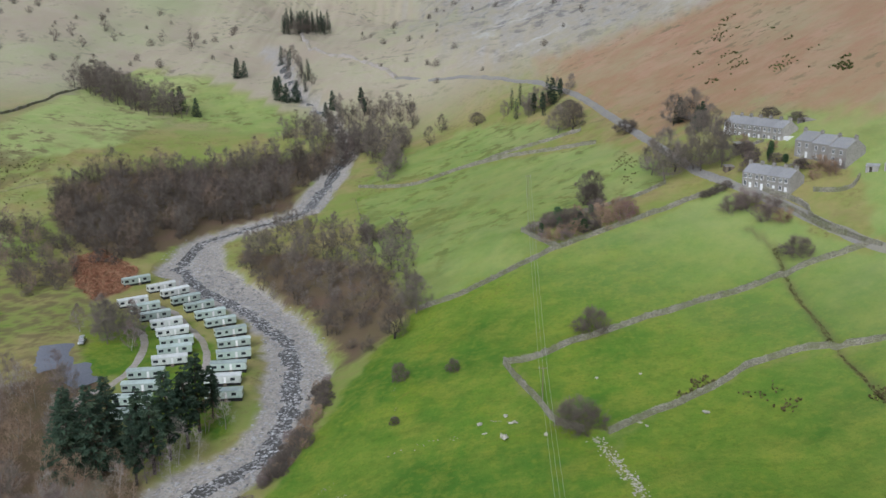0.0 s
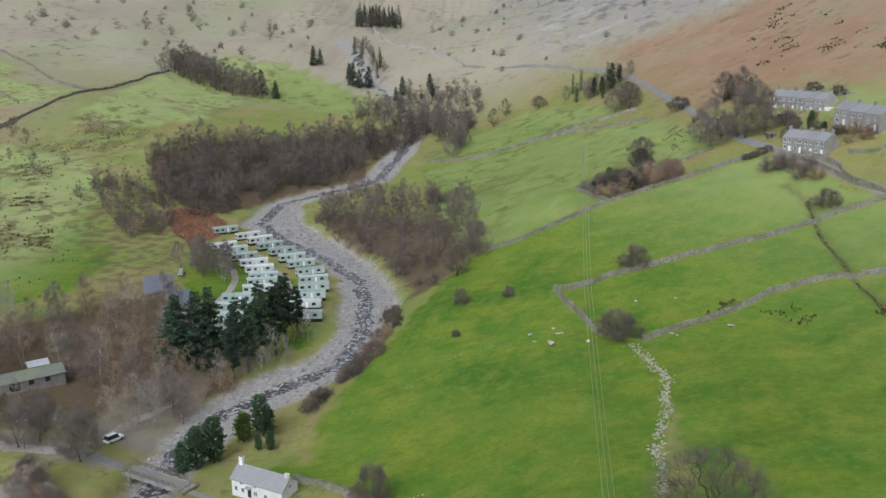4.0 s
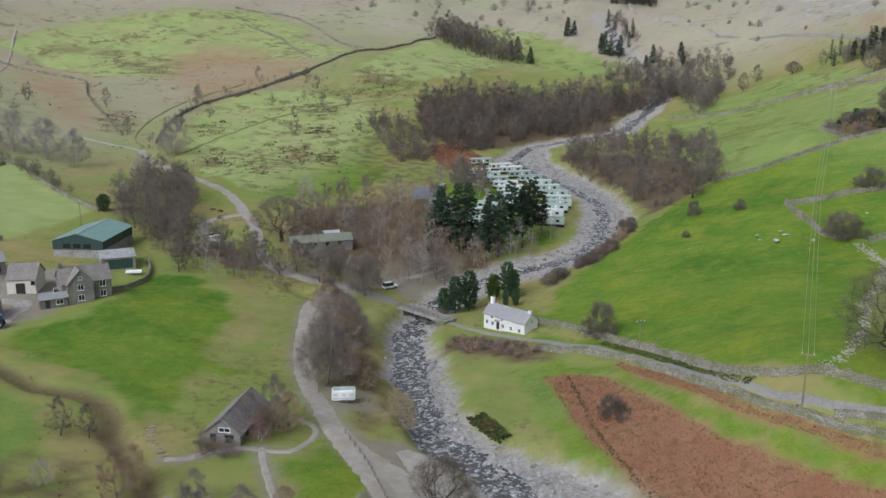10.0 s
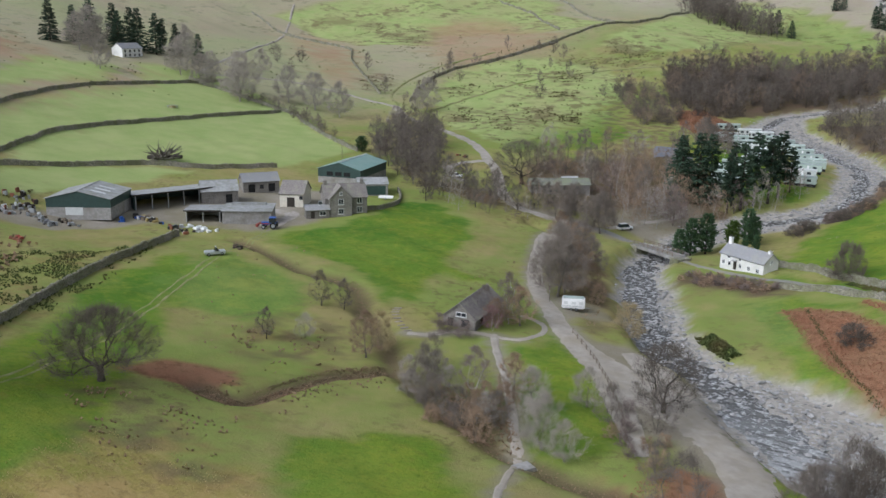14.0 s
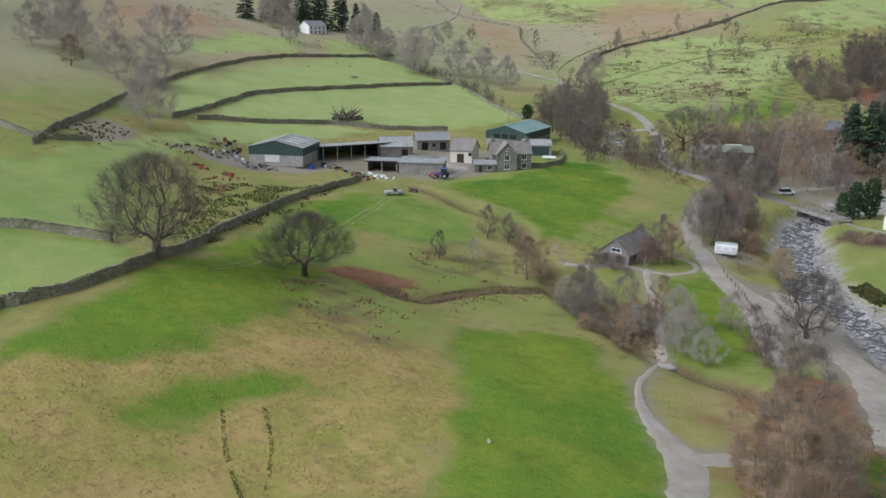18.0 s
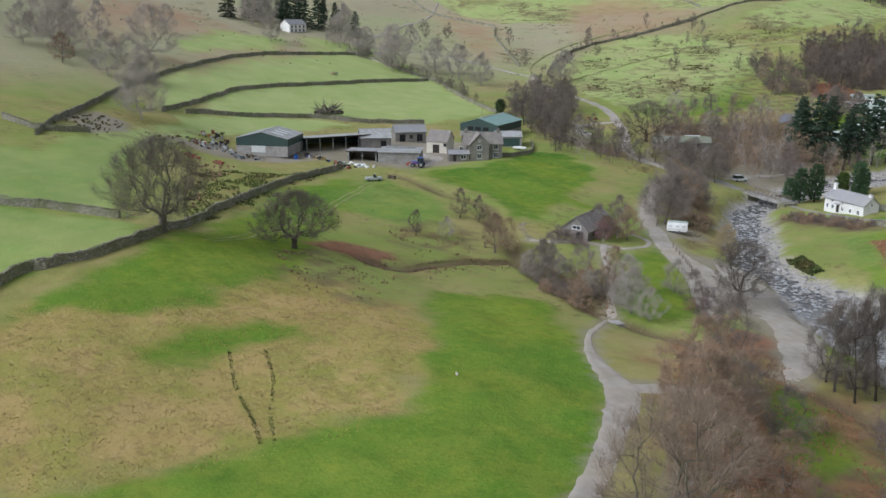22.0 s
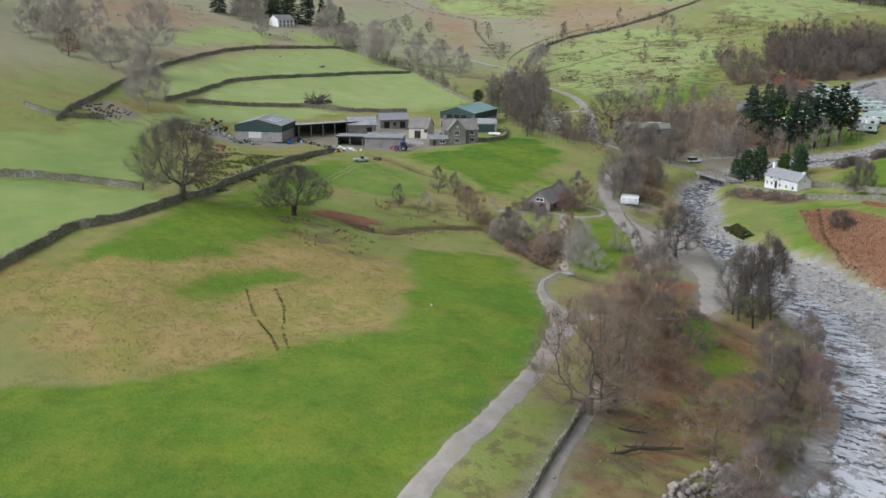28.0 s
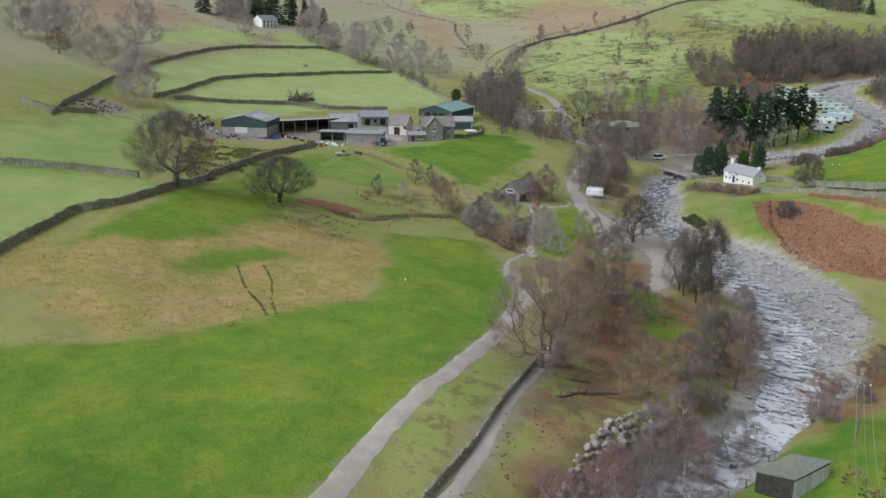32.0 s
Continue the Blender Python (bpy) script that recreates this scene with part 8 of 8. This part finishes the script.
def camper():
    r = thing("motor_caravan", "white caravan parked on gravel beside the drive", "caravan", pose(-66.1, 67.3, gz(-66, 67.3) + 0.05, 0, 0, 27))
    part("body", box(-2.3, -1.05, 0.45, 2.3, 1.05, 2.6, 0.2), CAMPER_WHITE, r, "white body")
    part("roof", box(-2.05, -0.88, 2.6, 2.05, 0.88, 2.68, 0.03), VAN_ROOF, r, "grey roof")
    for u in (-1.5, 0.1, 1.5):
        part("window", box(u - 0.4, -1.065, 1.45, u + 0.4, -1.0, 2.0), PALE_TIN, r, "pale blind-covered window")
    part("end_window", box(2.26, -0.75, 1.4, 2.315, 0.75, 2.05), GLASS, r)
    part("stripe", box(-2.1, -1.062, 1.0, 2.1, -1.02, 1.1), SILVER, r)
    for sx in (-0.4, 0.6):
        for sy in (-1.05, 1.05):
            wheel(r, sx, sy * 0.86, 0.34)
    part("drawbar", box(2.3, -0.06, 0.45, 3.3, 0.06, 0.57), STEEL, r)


camper()


def flat_trailer():
    r = thing("flat_trailer", "small white trailer standing on the farm lawn", "trailer", pose(-153.5, 112, gz(-153.5, 112) + 0.05, 0, 0, 30))
    part("bed", box(-2.1, -0.9, 0.5, 2.1, 0.9, 0.68, 0.03), WHITE_PAINT, r, "white trailer bed")
    for y in (-0.9, 0.84):
        part("side_board", box(-2.1, y, 0.68, 2.1, y + 0.06, 1.05), WHITE_PAINT, r)
    part("drawbar", box(2.1, -0.05, 0.5, 3.3, 0.05, 0.6), STEEL, r)
    for y in (-0.85, 0.85):
        wheel(r, 0.0, y, 0.32)


flat_trailer()


def tractor():
    r = thing("tractor", "blue farm tractor with a red loader standing by the shed", "tractor", pose(-151.2, 64.2, gz(-151.2, 64.2) + 0.05, 0, 0, 215))
    part("bonnet", box(0.3, -0.45, 0.9, 2.3, 0.45, 1.7, 0.1), BLUE, r, "blue bonnet")
    part("cab", box(-1.3, -0.75, 1.2, 0.3, 0.75, 2.75, 0.08), GLASS, r, "glazed cab")
    part("cab_roof", box(-1.4, -0.85, 2.75, 0.4, 0.85, 2.92, 0.05), BLUE, r)
    part("mudguard", box(-1.6, -1.05, 1.45, 0.1, -0.72, 1.6, 0.04), BLUE, r)
    part("mudguard", box(-1.6, 0.72, 1.45, 0.1, 1.05, 1.6, 0.04), BLUE, r)
    part("loader_arm", box(0.0, -0.7, 1.2, 3.2, -0.55, 1.4), RED, r, "red loader arm")
    part("loader_arm", box(0.0, 0.55, 1.2, 3.2, 0.7, 1.4), RED, r, "red loader arm")
    part("bucket", box(3.1, -0.9, 0.5, 3.7, 0.9, 1.1, 0.04), RED, r, "red bucket")
    for sy in (-0.95, 0.95):
        wheel(r, -0.8, sy, 0.85, 0.45)
        wheel(r, 1.7, sy, 0.55, 0.35)


tractor()


# ---- posts, wires and small farm things ----
def power_pole(x, y, h=8.0, arm=0.0, label="weathered timber electricity pole with a crossarm"):
    r = thing("power_pole", label, "pole", pose(x, y, gz(x, y), 0, 0, arm), "electricity poles")
    part("post", rod((0, 0, -0.6), (0, 0, h), 0.12, 8, 0.085), POLE_WOOD, r)
    part("crossarm", box(-1.0, -0.07, h - 0.35, 1.0, 0.07, h - 0.2), POLE_WOOD, r)
    for u in (-0.9, 0, 0.9):
        part("insulator", rod((u, 0, h - 0.2), (u, 0, h + 0.05), 0.06, 6), WHITE_PAINT, r)
    return r


def wire(a, b, sag, label="thin overhead electricity wire"):
    pts = [Vector(a).lerp(Vector(b), t / 14) + Vector((0, 0, -sag * 4 * (t / 14) * (1 - t / 14))) for t in range(15)]
    cu = bpy.data.curves.new("wire", 'CURVE')
    cu.dimensions, cu.bevel_depth, cu.bevel_resolution = '3D', 0.022, 0
    s = cu.splines.new('POLY')
    s.points.add(14)
    for p, q in zip(s.points, pts):
        p.co = (*q, 1)
    cu.materials.append(STEEL)
    return tagged(new("overhead_wire", cu), label, "wire", "overhead wires")


POLES = [(15.8, 71.2, 9), (20.5, 183, 9), (30, 330, 9)]
for x, y, h in POLES:
    power_pole(x, y, h)
for (x0, y0, h0), (x1, y1, h1) in zip(POLES[:-1], POLES[1:]):
    for u in (-0.9, 0, 0.9):
        wire((x0 + u, y0, gz(x0, y0) + h0 + 0.05), (x1 + u, y1, gz(x1, y1) + h1 + 0.05), 2.0)
power_pole(-15, 104, 6.5, 40)
power_pole(-203, 146, 8, 20)
power_pole(-108, 137, 7, 20)
power_pole(40, -38, 7.5, 60)
for u in (-0.9, 0, 0.9):
    wire((40 + u * 0.5, -38 + u * 0.87, gz(40, -38) + 7.5), (52 + u, -75, 20), 1.0)


def fence(points, every=2.6, h=1.1, name="post_and_wire_fence", label="weathered post and wire fence", rails=0):
    line = bend(points, every)
    z = ground_z(line[:, 0], line[:, 1])
    r = thing(name, label, "fence", pose(line[0, 0], line[0, 1], z[0]), "fences")
    o = Vector((line[0, 0], line[0, 1], z[0]))
    post = None
    for (x, y), zz in zip(line, z):
        if post is None:
            post = mesh_of(box(-0.06, -0.06, -0.4, 0.06, 0.06, h), POLE_WOOD)
        p = part("post", post, POLE_WOOD, r)
        p.location = Vector((x, y, zz)) - o
    for k in range(rails or 2):
        hh = h * (0.45 + 0.45 * k)
        bm = bmesh.new()
        for (a, za), (b, zb) in zip(zip(line[:-1], z[:-1]), zip(line[1:], z[1:])):
            q = rod(Vector((*a, za + hh)) - o, Vector((*b, zb + hh)) - o, 0.045 if rails else 0.012, 4)
            if rails:
                part("rail", q, POLE_WOOD, r)
                continue
            me = bpy.data.meshes.new("tmp")
            q.to_mesh(me)
            q.free()
            bm.from_mesh(me)
            bpy.data.meshes.remove(me)
        if not rails:
            part("strand", bm, STEEL, r)
    return r


def mesh_of(bm, mat):
    me = bpy.data.meshes.new("piece")
    bm.to_mesh(me)
    bm.free()
    me.materials.append(mat)
    return me


fence([(-59, 54), (-52, 47.5), (-45, 39), (-37, 28), (-32, 19)], 2.0, 1.1, "timber_fence", "pale timber rail fence along the drive", 2)
fence([(-99, 131), (-97, 116), (-89, 98), (-80, 82), (-72, 68)], 2.8)
fence([(-47, 420), (-40, 380), (-36, 367), (-34, 342)], 4)
fence([(-82, 136.5), (-73, 132.5), (-65, 129)], 2.0, 1.0, "bridge_rail", "weathered timber rail along the bridge lane", 2)
fence([(30, -38), (34, -45), (33, -54)], 2.4)


def junk(name, label, category, x, y, mat, pieces, seed, spread=3.0, high=0.9):
    """A heap of farm scrap as one thing made of separate battered pieces."""
    rng = random.Random(seed)
    r = thing(name, label, category, pose(x, y, gz(x, y)))
    for k in range(pieces):
        w, d, h = rng.uniform(0.3, 1.3), rng.uniform(0.3, 0.9), rng.uniform(0.2, high)
        px, py = rng.uniform(-spread, spread), rng.uniform(-spread * 0.4, spread * 0.4)
        p = part("scrap_piece", box(-w / 2, -d / 2, -0.3, w / 2, d / 2, h, 0.05), rng.choice(mat), r)
        p.matrix_local = pose(px, py, gz(x + px, y + py) - gz(x, y), 0, rng.uniform(-8, 8), rng.uniform(0, 180))
    return r


junk("scrap_heap", "heap of grey farm scrap and old machinery", "scrap", -200, 20, (STEEL, PALE_TIN, DARK_WOOD, RUST), 24, 1, 5)
junk("old_machinery", "rusty red farm implements on rough grass", "machinery", -178, 5, (RUST, RUST, RED), 12, 2, 4)
junk("feed_bags", "row of pale wrapped bales and bags by the wall", "bales", -160, 50, (WHITE_PAINT, PALE_TIN, WHITE_PAINT), 14, 3, 4, 0.8)
junk("yard_clutter", "grey trailers and gates in the farm yard", "clutter", -179, 48, (STEEL, DARK_WOOD, PALE_TIN, BLUE), 16, 4, 5)
r = thing("red_skip", "red steel skip standing beside the lane wall", "skip", pose(30.7, 54.4, gz(30.7, 54.4), 0, 0, -22))
part("tray", solid([(-1.3, -0.75, -0.1), (1.3, -0.75, -0.1), (1.3, 0.75, -0.1), (-1.3, 0.75, -0.1), (-1.8, -0.9, 1.1), (1.8, -0.9, 1.1), (1.8, 0.9, 1.1), (-1.8, 0.9, 1.1)],
                   [(0, 1, 5, 4), (1, 2, 6, 5), (2, 3, 7, 6), (3, 0, 4, 7), (3, 2, 1, 0)]), RED, r, "red steel tray")
for a in ((-1.85, -0.98, 1.02, 1.85, -0.86, 1.14), (-1.85, 0.86, 1.02, 1.85, 0.98, 1.14), (-1.88, -0.9, 1.02, -1.76, 0.9, 1.14), (1.76, -0.9, 1.02, 1.88, 0.9, 1.14)):
    part("rim", box(*a), RED, r)
part("rubbish", box(-1.35, -0.7, 0.3, 1.35, 0.7, 0.75, 0.1), DARK_WOOD, r, "dark rubbish in the skip")
junk("scrap_row", "row of rusting machinery and timber behind the barn", "scrap", -206, 30, (STEEL, RUST, DARK_WOOD, FIBRE), 26, 8, 7, 1.3)
junk("pallet_stack", "stacked grey pallets and troughs by the pole barn", "clutter", -186, 30, (POLE_WOOD, STEEL, DARK_WOOD), 14, 9, 3.5, 1.0)
junk("implement_row", "dark farm implements parked beside the wall", "machinery", -164, 46, (DARK_WOOD, STEEL, RUST, DARK_PAINT), 14, 10, 4, 1.2)
junk("blue_tank", "blue plastic tank standing in the yard", "tank", -182, 42, (BLUE,), 3, 11, 0.9, 1.6)
junk("rusted_baler", "rust-red implements on the verge of the turning place", "machinery", -177, 184, (RUST, RED, DARK_WOOD), 8, 13, 3, 1.3)
junk("scrap_bank", "bank of grey scrap metal and pallets beside the shed", "scrap", -199, 26, (STEEL, PALE_TIN, DARK_WOOD, FIBRE, POLE_WOOD), 34, 21, 5.5, 1.0)
junk("gate_stack", "stacked steel gates and feeders by the shed", "scrap", -188, 25, (STEEL, STEEL, DARK_WOOD), 22, 22, 3.2, 1.2)
junk("timber_heap", "heap of sawn timber and branches in the yard", "timber", -178.5, 47.5, (POLE_WOOD, TUFT, DARK_WOOD), 22, 23, 3.0, 0.9)
junk("white_bags", "pile of white wrapped bags along the yard wall", "bales", -163.5, 50, (WHITE_PAINT, PALE_TIN, STEEL), 22, 24, 4.5, 0.8)
junk("rusty_harrow", "rusty red harrow lying on the rough grass", "machinery", -166, 7, (RUST, RUST, RED), 10, 25, 3.0, 0.6)
junk("log_pile", "dark stump and timber by the field gate", "timber", -138, 43, (DARK_WOOD, POLE_WOOD), 9, 7, 2)


def fallen_tree():
    """A heap of roots and limbs: crooked tapering rods fanning from the fallen stem."""
    rng = random.Random(12)
    r = thing("fallen_tree", "uprooted dead tree heaped with tangled limbs in the walled field", "tree", pose(-230, 90, gz(-230, 90)) @ Matrix.Scale(1.35, 4))
    part("stem", rod((-3.5, -2, 0.6), (4, 2.2, 1.2), 0.75, 9, 0.45), DARK_BARK, r, "thick dead stem")
    for n in range(70):
        a, l, up = rng.uniform(0, 6.28), rng.uniform(2.0, 6.0), rng.uniform(-0.1, 1.2)
        root = Vector((rng.uniform(-2.5, 2.5), rng.uniform(-1.4, 1.4), 0.8))
        tip = root + Vector((math.cos(a), math.sin(a), up)).normalized() * l
        tip.z = max(tip.z, 0.1)
        part("dead_limb", rod(root, tip, rng.uniform(0.1, 0.24), 5, 0.03), BARK if n % 3 else DARK_BARK, r)

fallen_tree()
r = thing("ring_feeder", "round steel sheep feeder in the top field", "feeder", pose(-299, 145, gz(-299, 145)))
for k in range(12):
    a, b = 2 * math.pi * k / 12, 2 * math.pi * (k + 1) / 12
    part("bar", rod((2 * math.cos(a), 2 * math.sin(a), 0), (2 * math.cos(a), 2 * math.sin(a), 1.1), 0.05, 6), STEEL, r)
    for z in (0.3, 1.1):
        part("hoop", rod((2 * math.cos(a), 2 * math.sin(a), z), (2 * math.cos(b), 2 * math.sin(b), z), 0.05, 6), STEEL, r)
part("hay", box(-1.2, -1.2, 0, 1.2, 1.2, 0.8, 0.3), TUFT, r, "hay in the feeder")

# stepping slabs of the green path by the mill
for k, (x, y) in enumerate(bend([(-89, 39.5), (-88, 37.5), (-86, 35.6), (-83.5, 33.8), (-81, 32.6)], 1.1)):
    s = new("stepping_stone", mesh_of(box(-0.75, -0.2, -0.15, 0.75, 0.2, 0.06, 0.03), RUBBLE))
    s.matrix_world = pose(x, y, gz(x, y) + 0.03, 0, 0, 40 + k * 3)
    tagged(s, "pale flat stepping stone set in the grass", "stepping stone", "stepping stones")


# ---- low growth ----
def tufts(name, label, polys, n, seed, mat, size, blades=5, category="undergrowth", where=None):
    """Clumps of stiff blades strewn over ground, in one mass."""
    rng = np.random.RandomState(seed)
    pts = []
    for p in polys:
        q = np.array(p, float)
        c = rng.uniform(q.min(0), q.max(0), (n * 3, 2))
        c = c[inside(p, c[:, 0], c[:, 1], 0.5) > 0.5]
        if where:
            c = c[waves(c[:, 0], c[:, 1], where[0], where[1]) > where[2]]
        pts.append(c[:n])
    xy = np.concatenate(pts)
    z = ground_z(xy[:, 0], xy[:, 1])
    m = len(xy)
    vs, fs = [], []
    for k in range(blades):
        a = rng.uniform(0, 6.28, m)
        s = size * rng.uniform(0.5, 1.3, m)
        out = np.stack([np.cos(a), np.sin(a)], 1)
        side = np.stack([-out[:, 1], out[:, 0]], 1) * (s * 0.32)[:, None]
        foot = np.concatenate([xy, (z - 0.05)[:, None]], 1)
        tip = np.concatenate([xy + out * (s * 0.7)[:, None], (z + s * rng.uniform(0.5, 1.0, m))[:, None]], 1)
        mid = (foot + tip) / 2 + np.array([0, 0, 1.0]) * (s * 0.2)[:, None]
        l, r_ = mid.copy(), mid.copy()
        l[:, :2] += side
        r_[:, :2] -= side
        b = np.arange(m) * 4 + k * 4 * m
        vs.append(np.stack([foot, l, tip, r_], 1).reshape(-1, 3))
        fs.append(np.stack([b, b + 1, b + 2, b + 3], 1))
    return tagged(new(name, mesh_from(name, np.concatenate(vs).tolist(), np.concatenate(fs).tolist(), mat, False)), label, category, kind="stuff")


def strip(line, half):
    """A narrow polygon along a line."""
    p = np.array(line, float)
    d = np.gradient(p, axis=0)
    d /= np.linalg.norm(d, axis=1)[:, None]
    n = np.stack([-d[:, 1], d[:, 0]], 1) * half
    return [tuple(q) for q in (p + n)] + [tuple(q) for q in (p - n)[::-1]]


tufts("dead_bracken", "rust-brown dead bracken covering the bank", BRACKEN[:1] + BRACKEN[2:3], 6500, 1, FERN, 0.26, 4)
tufts("lane_verge", "dark green ditch growth beside the lane", [strip(bend([(-24, 111), (-19, 106.8), (-10.8, 98.4), (-0.8, 87), (5, 80.3), (8, 78.2)], 1.5)[:, :2], 0.9)], 5200, 28, GORSE, 0.3, 5)
tufts("bracken_slope", "rust-brown dead bracken above the camp", [BRACKEN[1]], 1200, 2, FERN, 0.8)
tufts("rough_grass", "pale tussocks of rough winter grass", TAN[:1], 6000, 3, TUFT, 0.14, 4, where=(6, 31, -0.2))
HILL_FIELDS = [PASTURE[n] for n in (16, 18, 20, 27, 28)] + [OLIVE[0]]
tufts("rushes", "dark rush clumps scattered over the hill pasture", HILL_FIELDS, 110, 4, RUSH, 0.6, 7, where=(38, 5, 0.42))
tufts("hill_scrub", "low dark gorse and bramble on the hillside", [OLIVE[0], [(-460, 60), (-300, 60), (-350, 300), (-470, 350)], [(-300, 270), (-270, 440), (-330, 460), (-400, 360)]], 420, 14, GORSE, 0.7, 8, where=(34, 9, 0.45))
tufts("fell_scrub", "dark heather and juniper clumps on the bracken fell", [[(139, 344), (149, 336), (175, 331), (166, 305), (146, 320)], [(122, 480), (150, 495), (156, 350), (110, 360)]], 700, 15, GORSE, 0.8, 8, where=(24, 4, 0.5))
tufts("rush_beds", "dense dark beds of rushes on the wet hillside", RUSH_PATCHES, 130, 23, RUSH, 0.6, 7, where=(8, 46, 0.0))
tufts("field_rushes", "dark patches of rushes in the green field", [[(48, 177.5), (53, 183), (59, 184), (63, 182.5), (58, 179.5), (52, 178)], [(60, 177), (65, 173), (70, 177), (73, 164), (70, 160), (69, 162)], [(61, 330), (70, 345), (72, 328), (66, 300), (62, 306)], [(83, 165), (87, 166), (90, 158), (86, 151), (84, 160)]], 110, 6, RUSH, 0.5, 6, where=(8, 8, 0.0))
tufts("gorse", "green and brown gorse scrub below the farm", [[(-138, -21), (-157, -3), (-150, 18), (-161, 42), (-134, 11), (-125, -4), (-111, -23), (-106, -34)]], 5200, 7, GORSE, 0.3, 6, where=(11, 3, -0.12))
tufts("yard_bramble", "rust-brown dead bramble beside the oak", [[(-146, -14), (-175, 10), (-162, 9), (-134, -15), (-118, -26), (-128, -24)]], 260, 16, LEAF_LITTER, 0.7, 6, where=(12, 6, -0.1))
tufts("woodland_litter", "brown woodland undergrowth", LITTER[:1] + LITTER[3:5] + LITTER[6:8], 900, 9, LEAF_LITTER, 0.3, 4)


tufts("gutter_sedge", "brown sedge along the wet gutter", [strip(bend(GUTTER, 1.5)[:, :2], 1.8)], 2600, 10, LEAF_LITTER, 0.2, 4)
tufts("stream_sedge", "brown sedge along the little stream", [strip(bend(GILL, 2.0)[:, :2], 1.8)], 6000, 12, LEAF_LITTER, 0.22, 4)
tufts("knoll_rushes", "dark rush clumps dotted over the rough knoll", [OLIVE[2], OLIVE[3]], 110, 13, LEAF_LITTER, 0.3, 7, where=(10, 15, 0.35))
tufts("ditch_rushes", "dark rushes lining a field ditch", [strip(bend(DITCH[1:], 2.0)[:, :2], 0.6)], 2400, 22, RUSH, 0.3, 5)
for rut in RUTS:
    tufts("rush_line", "dark rushes along an old rut", [strip(bend(rut, 1.0)[:, :2], 0.22)], 3000, 17, GORSE, 0.13, 4, where=(3, 18, -0.6))
tufts("beckside_gorse", "low dark green gorse on the beck bank", [[(-43.7, 76.4), (-40.7, 77), (-36, 73.5), (-33, 70), (-34.4, 68), (-40.2, 72.4)]], 420, 18, GORSE, 0.5, 8)
tufts("bracken_ditch", "dark grassy ditch through the bracken", [strip(bend([(-28.3, 95.5), (-21, 79.7), (-15.1, 68), (-8.7, 59.3), (-2.5, 53)], 1.5)[:, :2], 0.4)], 5200, 19, RUSH, 0.25, 4)
tufts("bank_litter", "fallen leaves and rust bramble on the wooded bank", [[(-28, 6), (-28, 14), (-15, 9), (-7, 3), (4, -1), (12, -18), (18, -40), (8, -46), (-4, -32), (-14, -22), (-24, -7)]], 5000, 20, FERN, 0.2, 4, where=(9, 12, -0.1))
for (x, y, turn, long, thick) in ((12, -54, 65, 5.5, 0.22), (13, -50, 40, 6.5, 0.26), (9, -48, 20, 3.5, 0.16)):
    r = thing("fallen_log", "dark fallen log lying in the leaf litter", "log", pose(x, y, gz(x, y) + thick * 0.7, 0, 0, turn), "fallen logs")
    part("stem", rod((-long / 2, 0, 0), (long / 2, 0.2, 0.15), thick, 8, thick * 0.55), DARK_BARK, r)
    for u in (-0.2, 0.25):
        part("broken_limb", rod((u * long, 0, 0), (u * long + 0.7, 0.9, 0.5), thick * 0.4, 6, thick * 0.15), DARK_BARK, r)
tufts("leafy_verge", "brown leaves and dead grass beside the lower path", [[(4, -46), (9, -46), (17, -58), (19, -75), (21, -95), (17, -92), (12, -70)]], 260, 24, LEAF_LITTER, 0.25, 5, where=(7, 13, -0.1))
tufts("hut_bracken", "dead bracken and dark grass beside the hut", [[(41, -44), (44, -30), (52, -34), (50, -52), (43, -56)]], 500, 25, LEAF_LITTER, 0.35, 5, where=(9, 14, 0.0))
tufts("rust_bramble", "rust-brown bramble and dead bracken round the wet gutter", [[(-92, -28), (-84, -18), (-70, -16), (-62, -26), (-70, -34)], [(-84, -14), (-85, 4), (-76, 20), (-68, 14), (-70, -6), (-70, -16)], [(-100, 8), (-92, 22), (-84, 16), (-90, 2)]], 170, 26, LEAF_LITTER, 0.35, 5, where=(9, 16, 0.15))
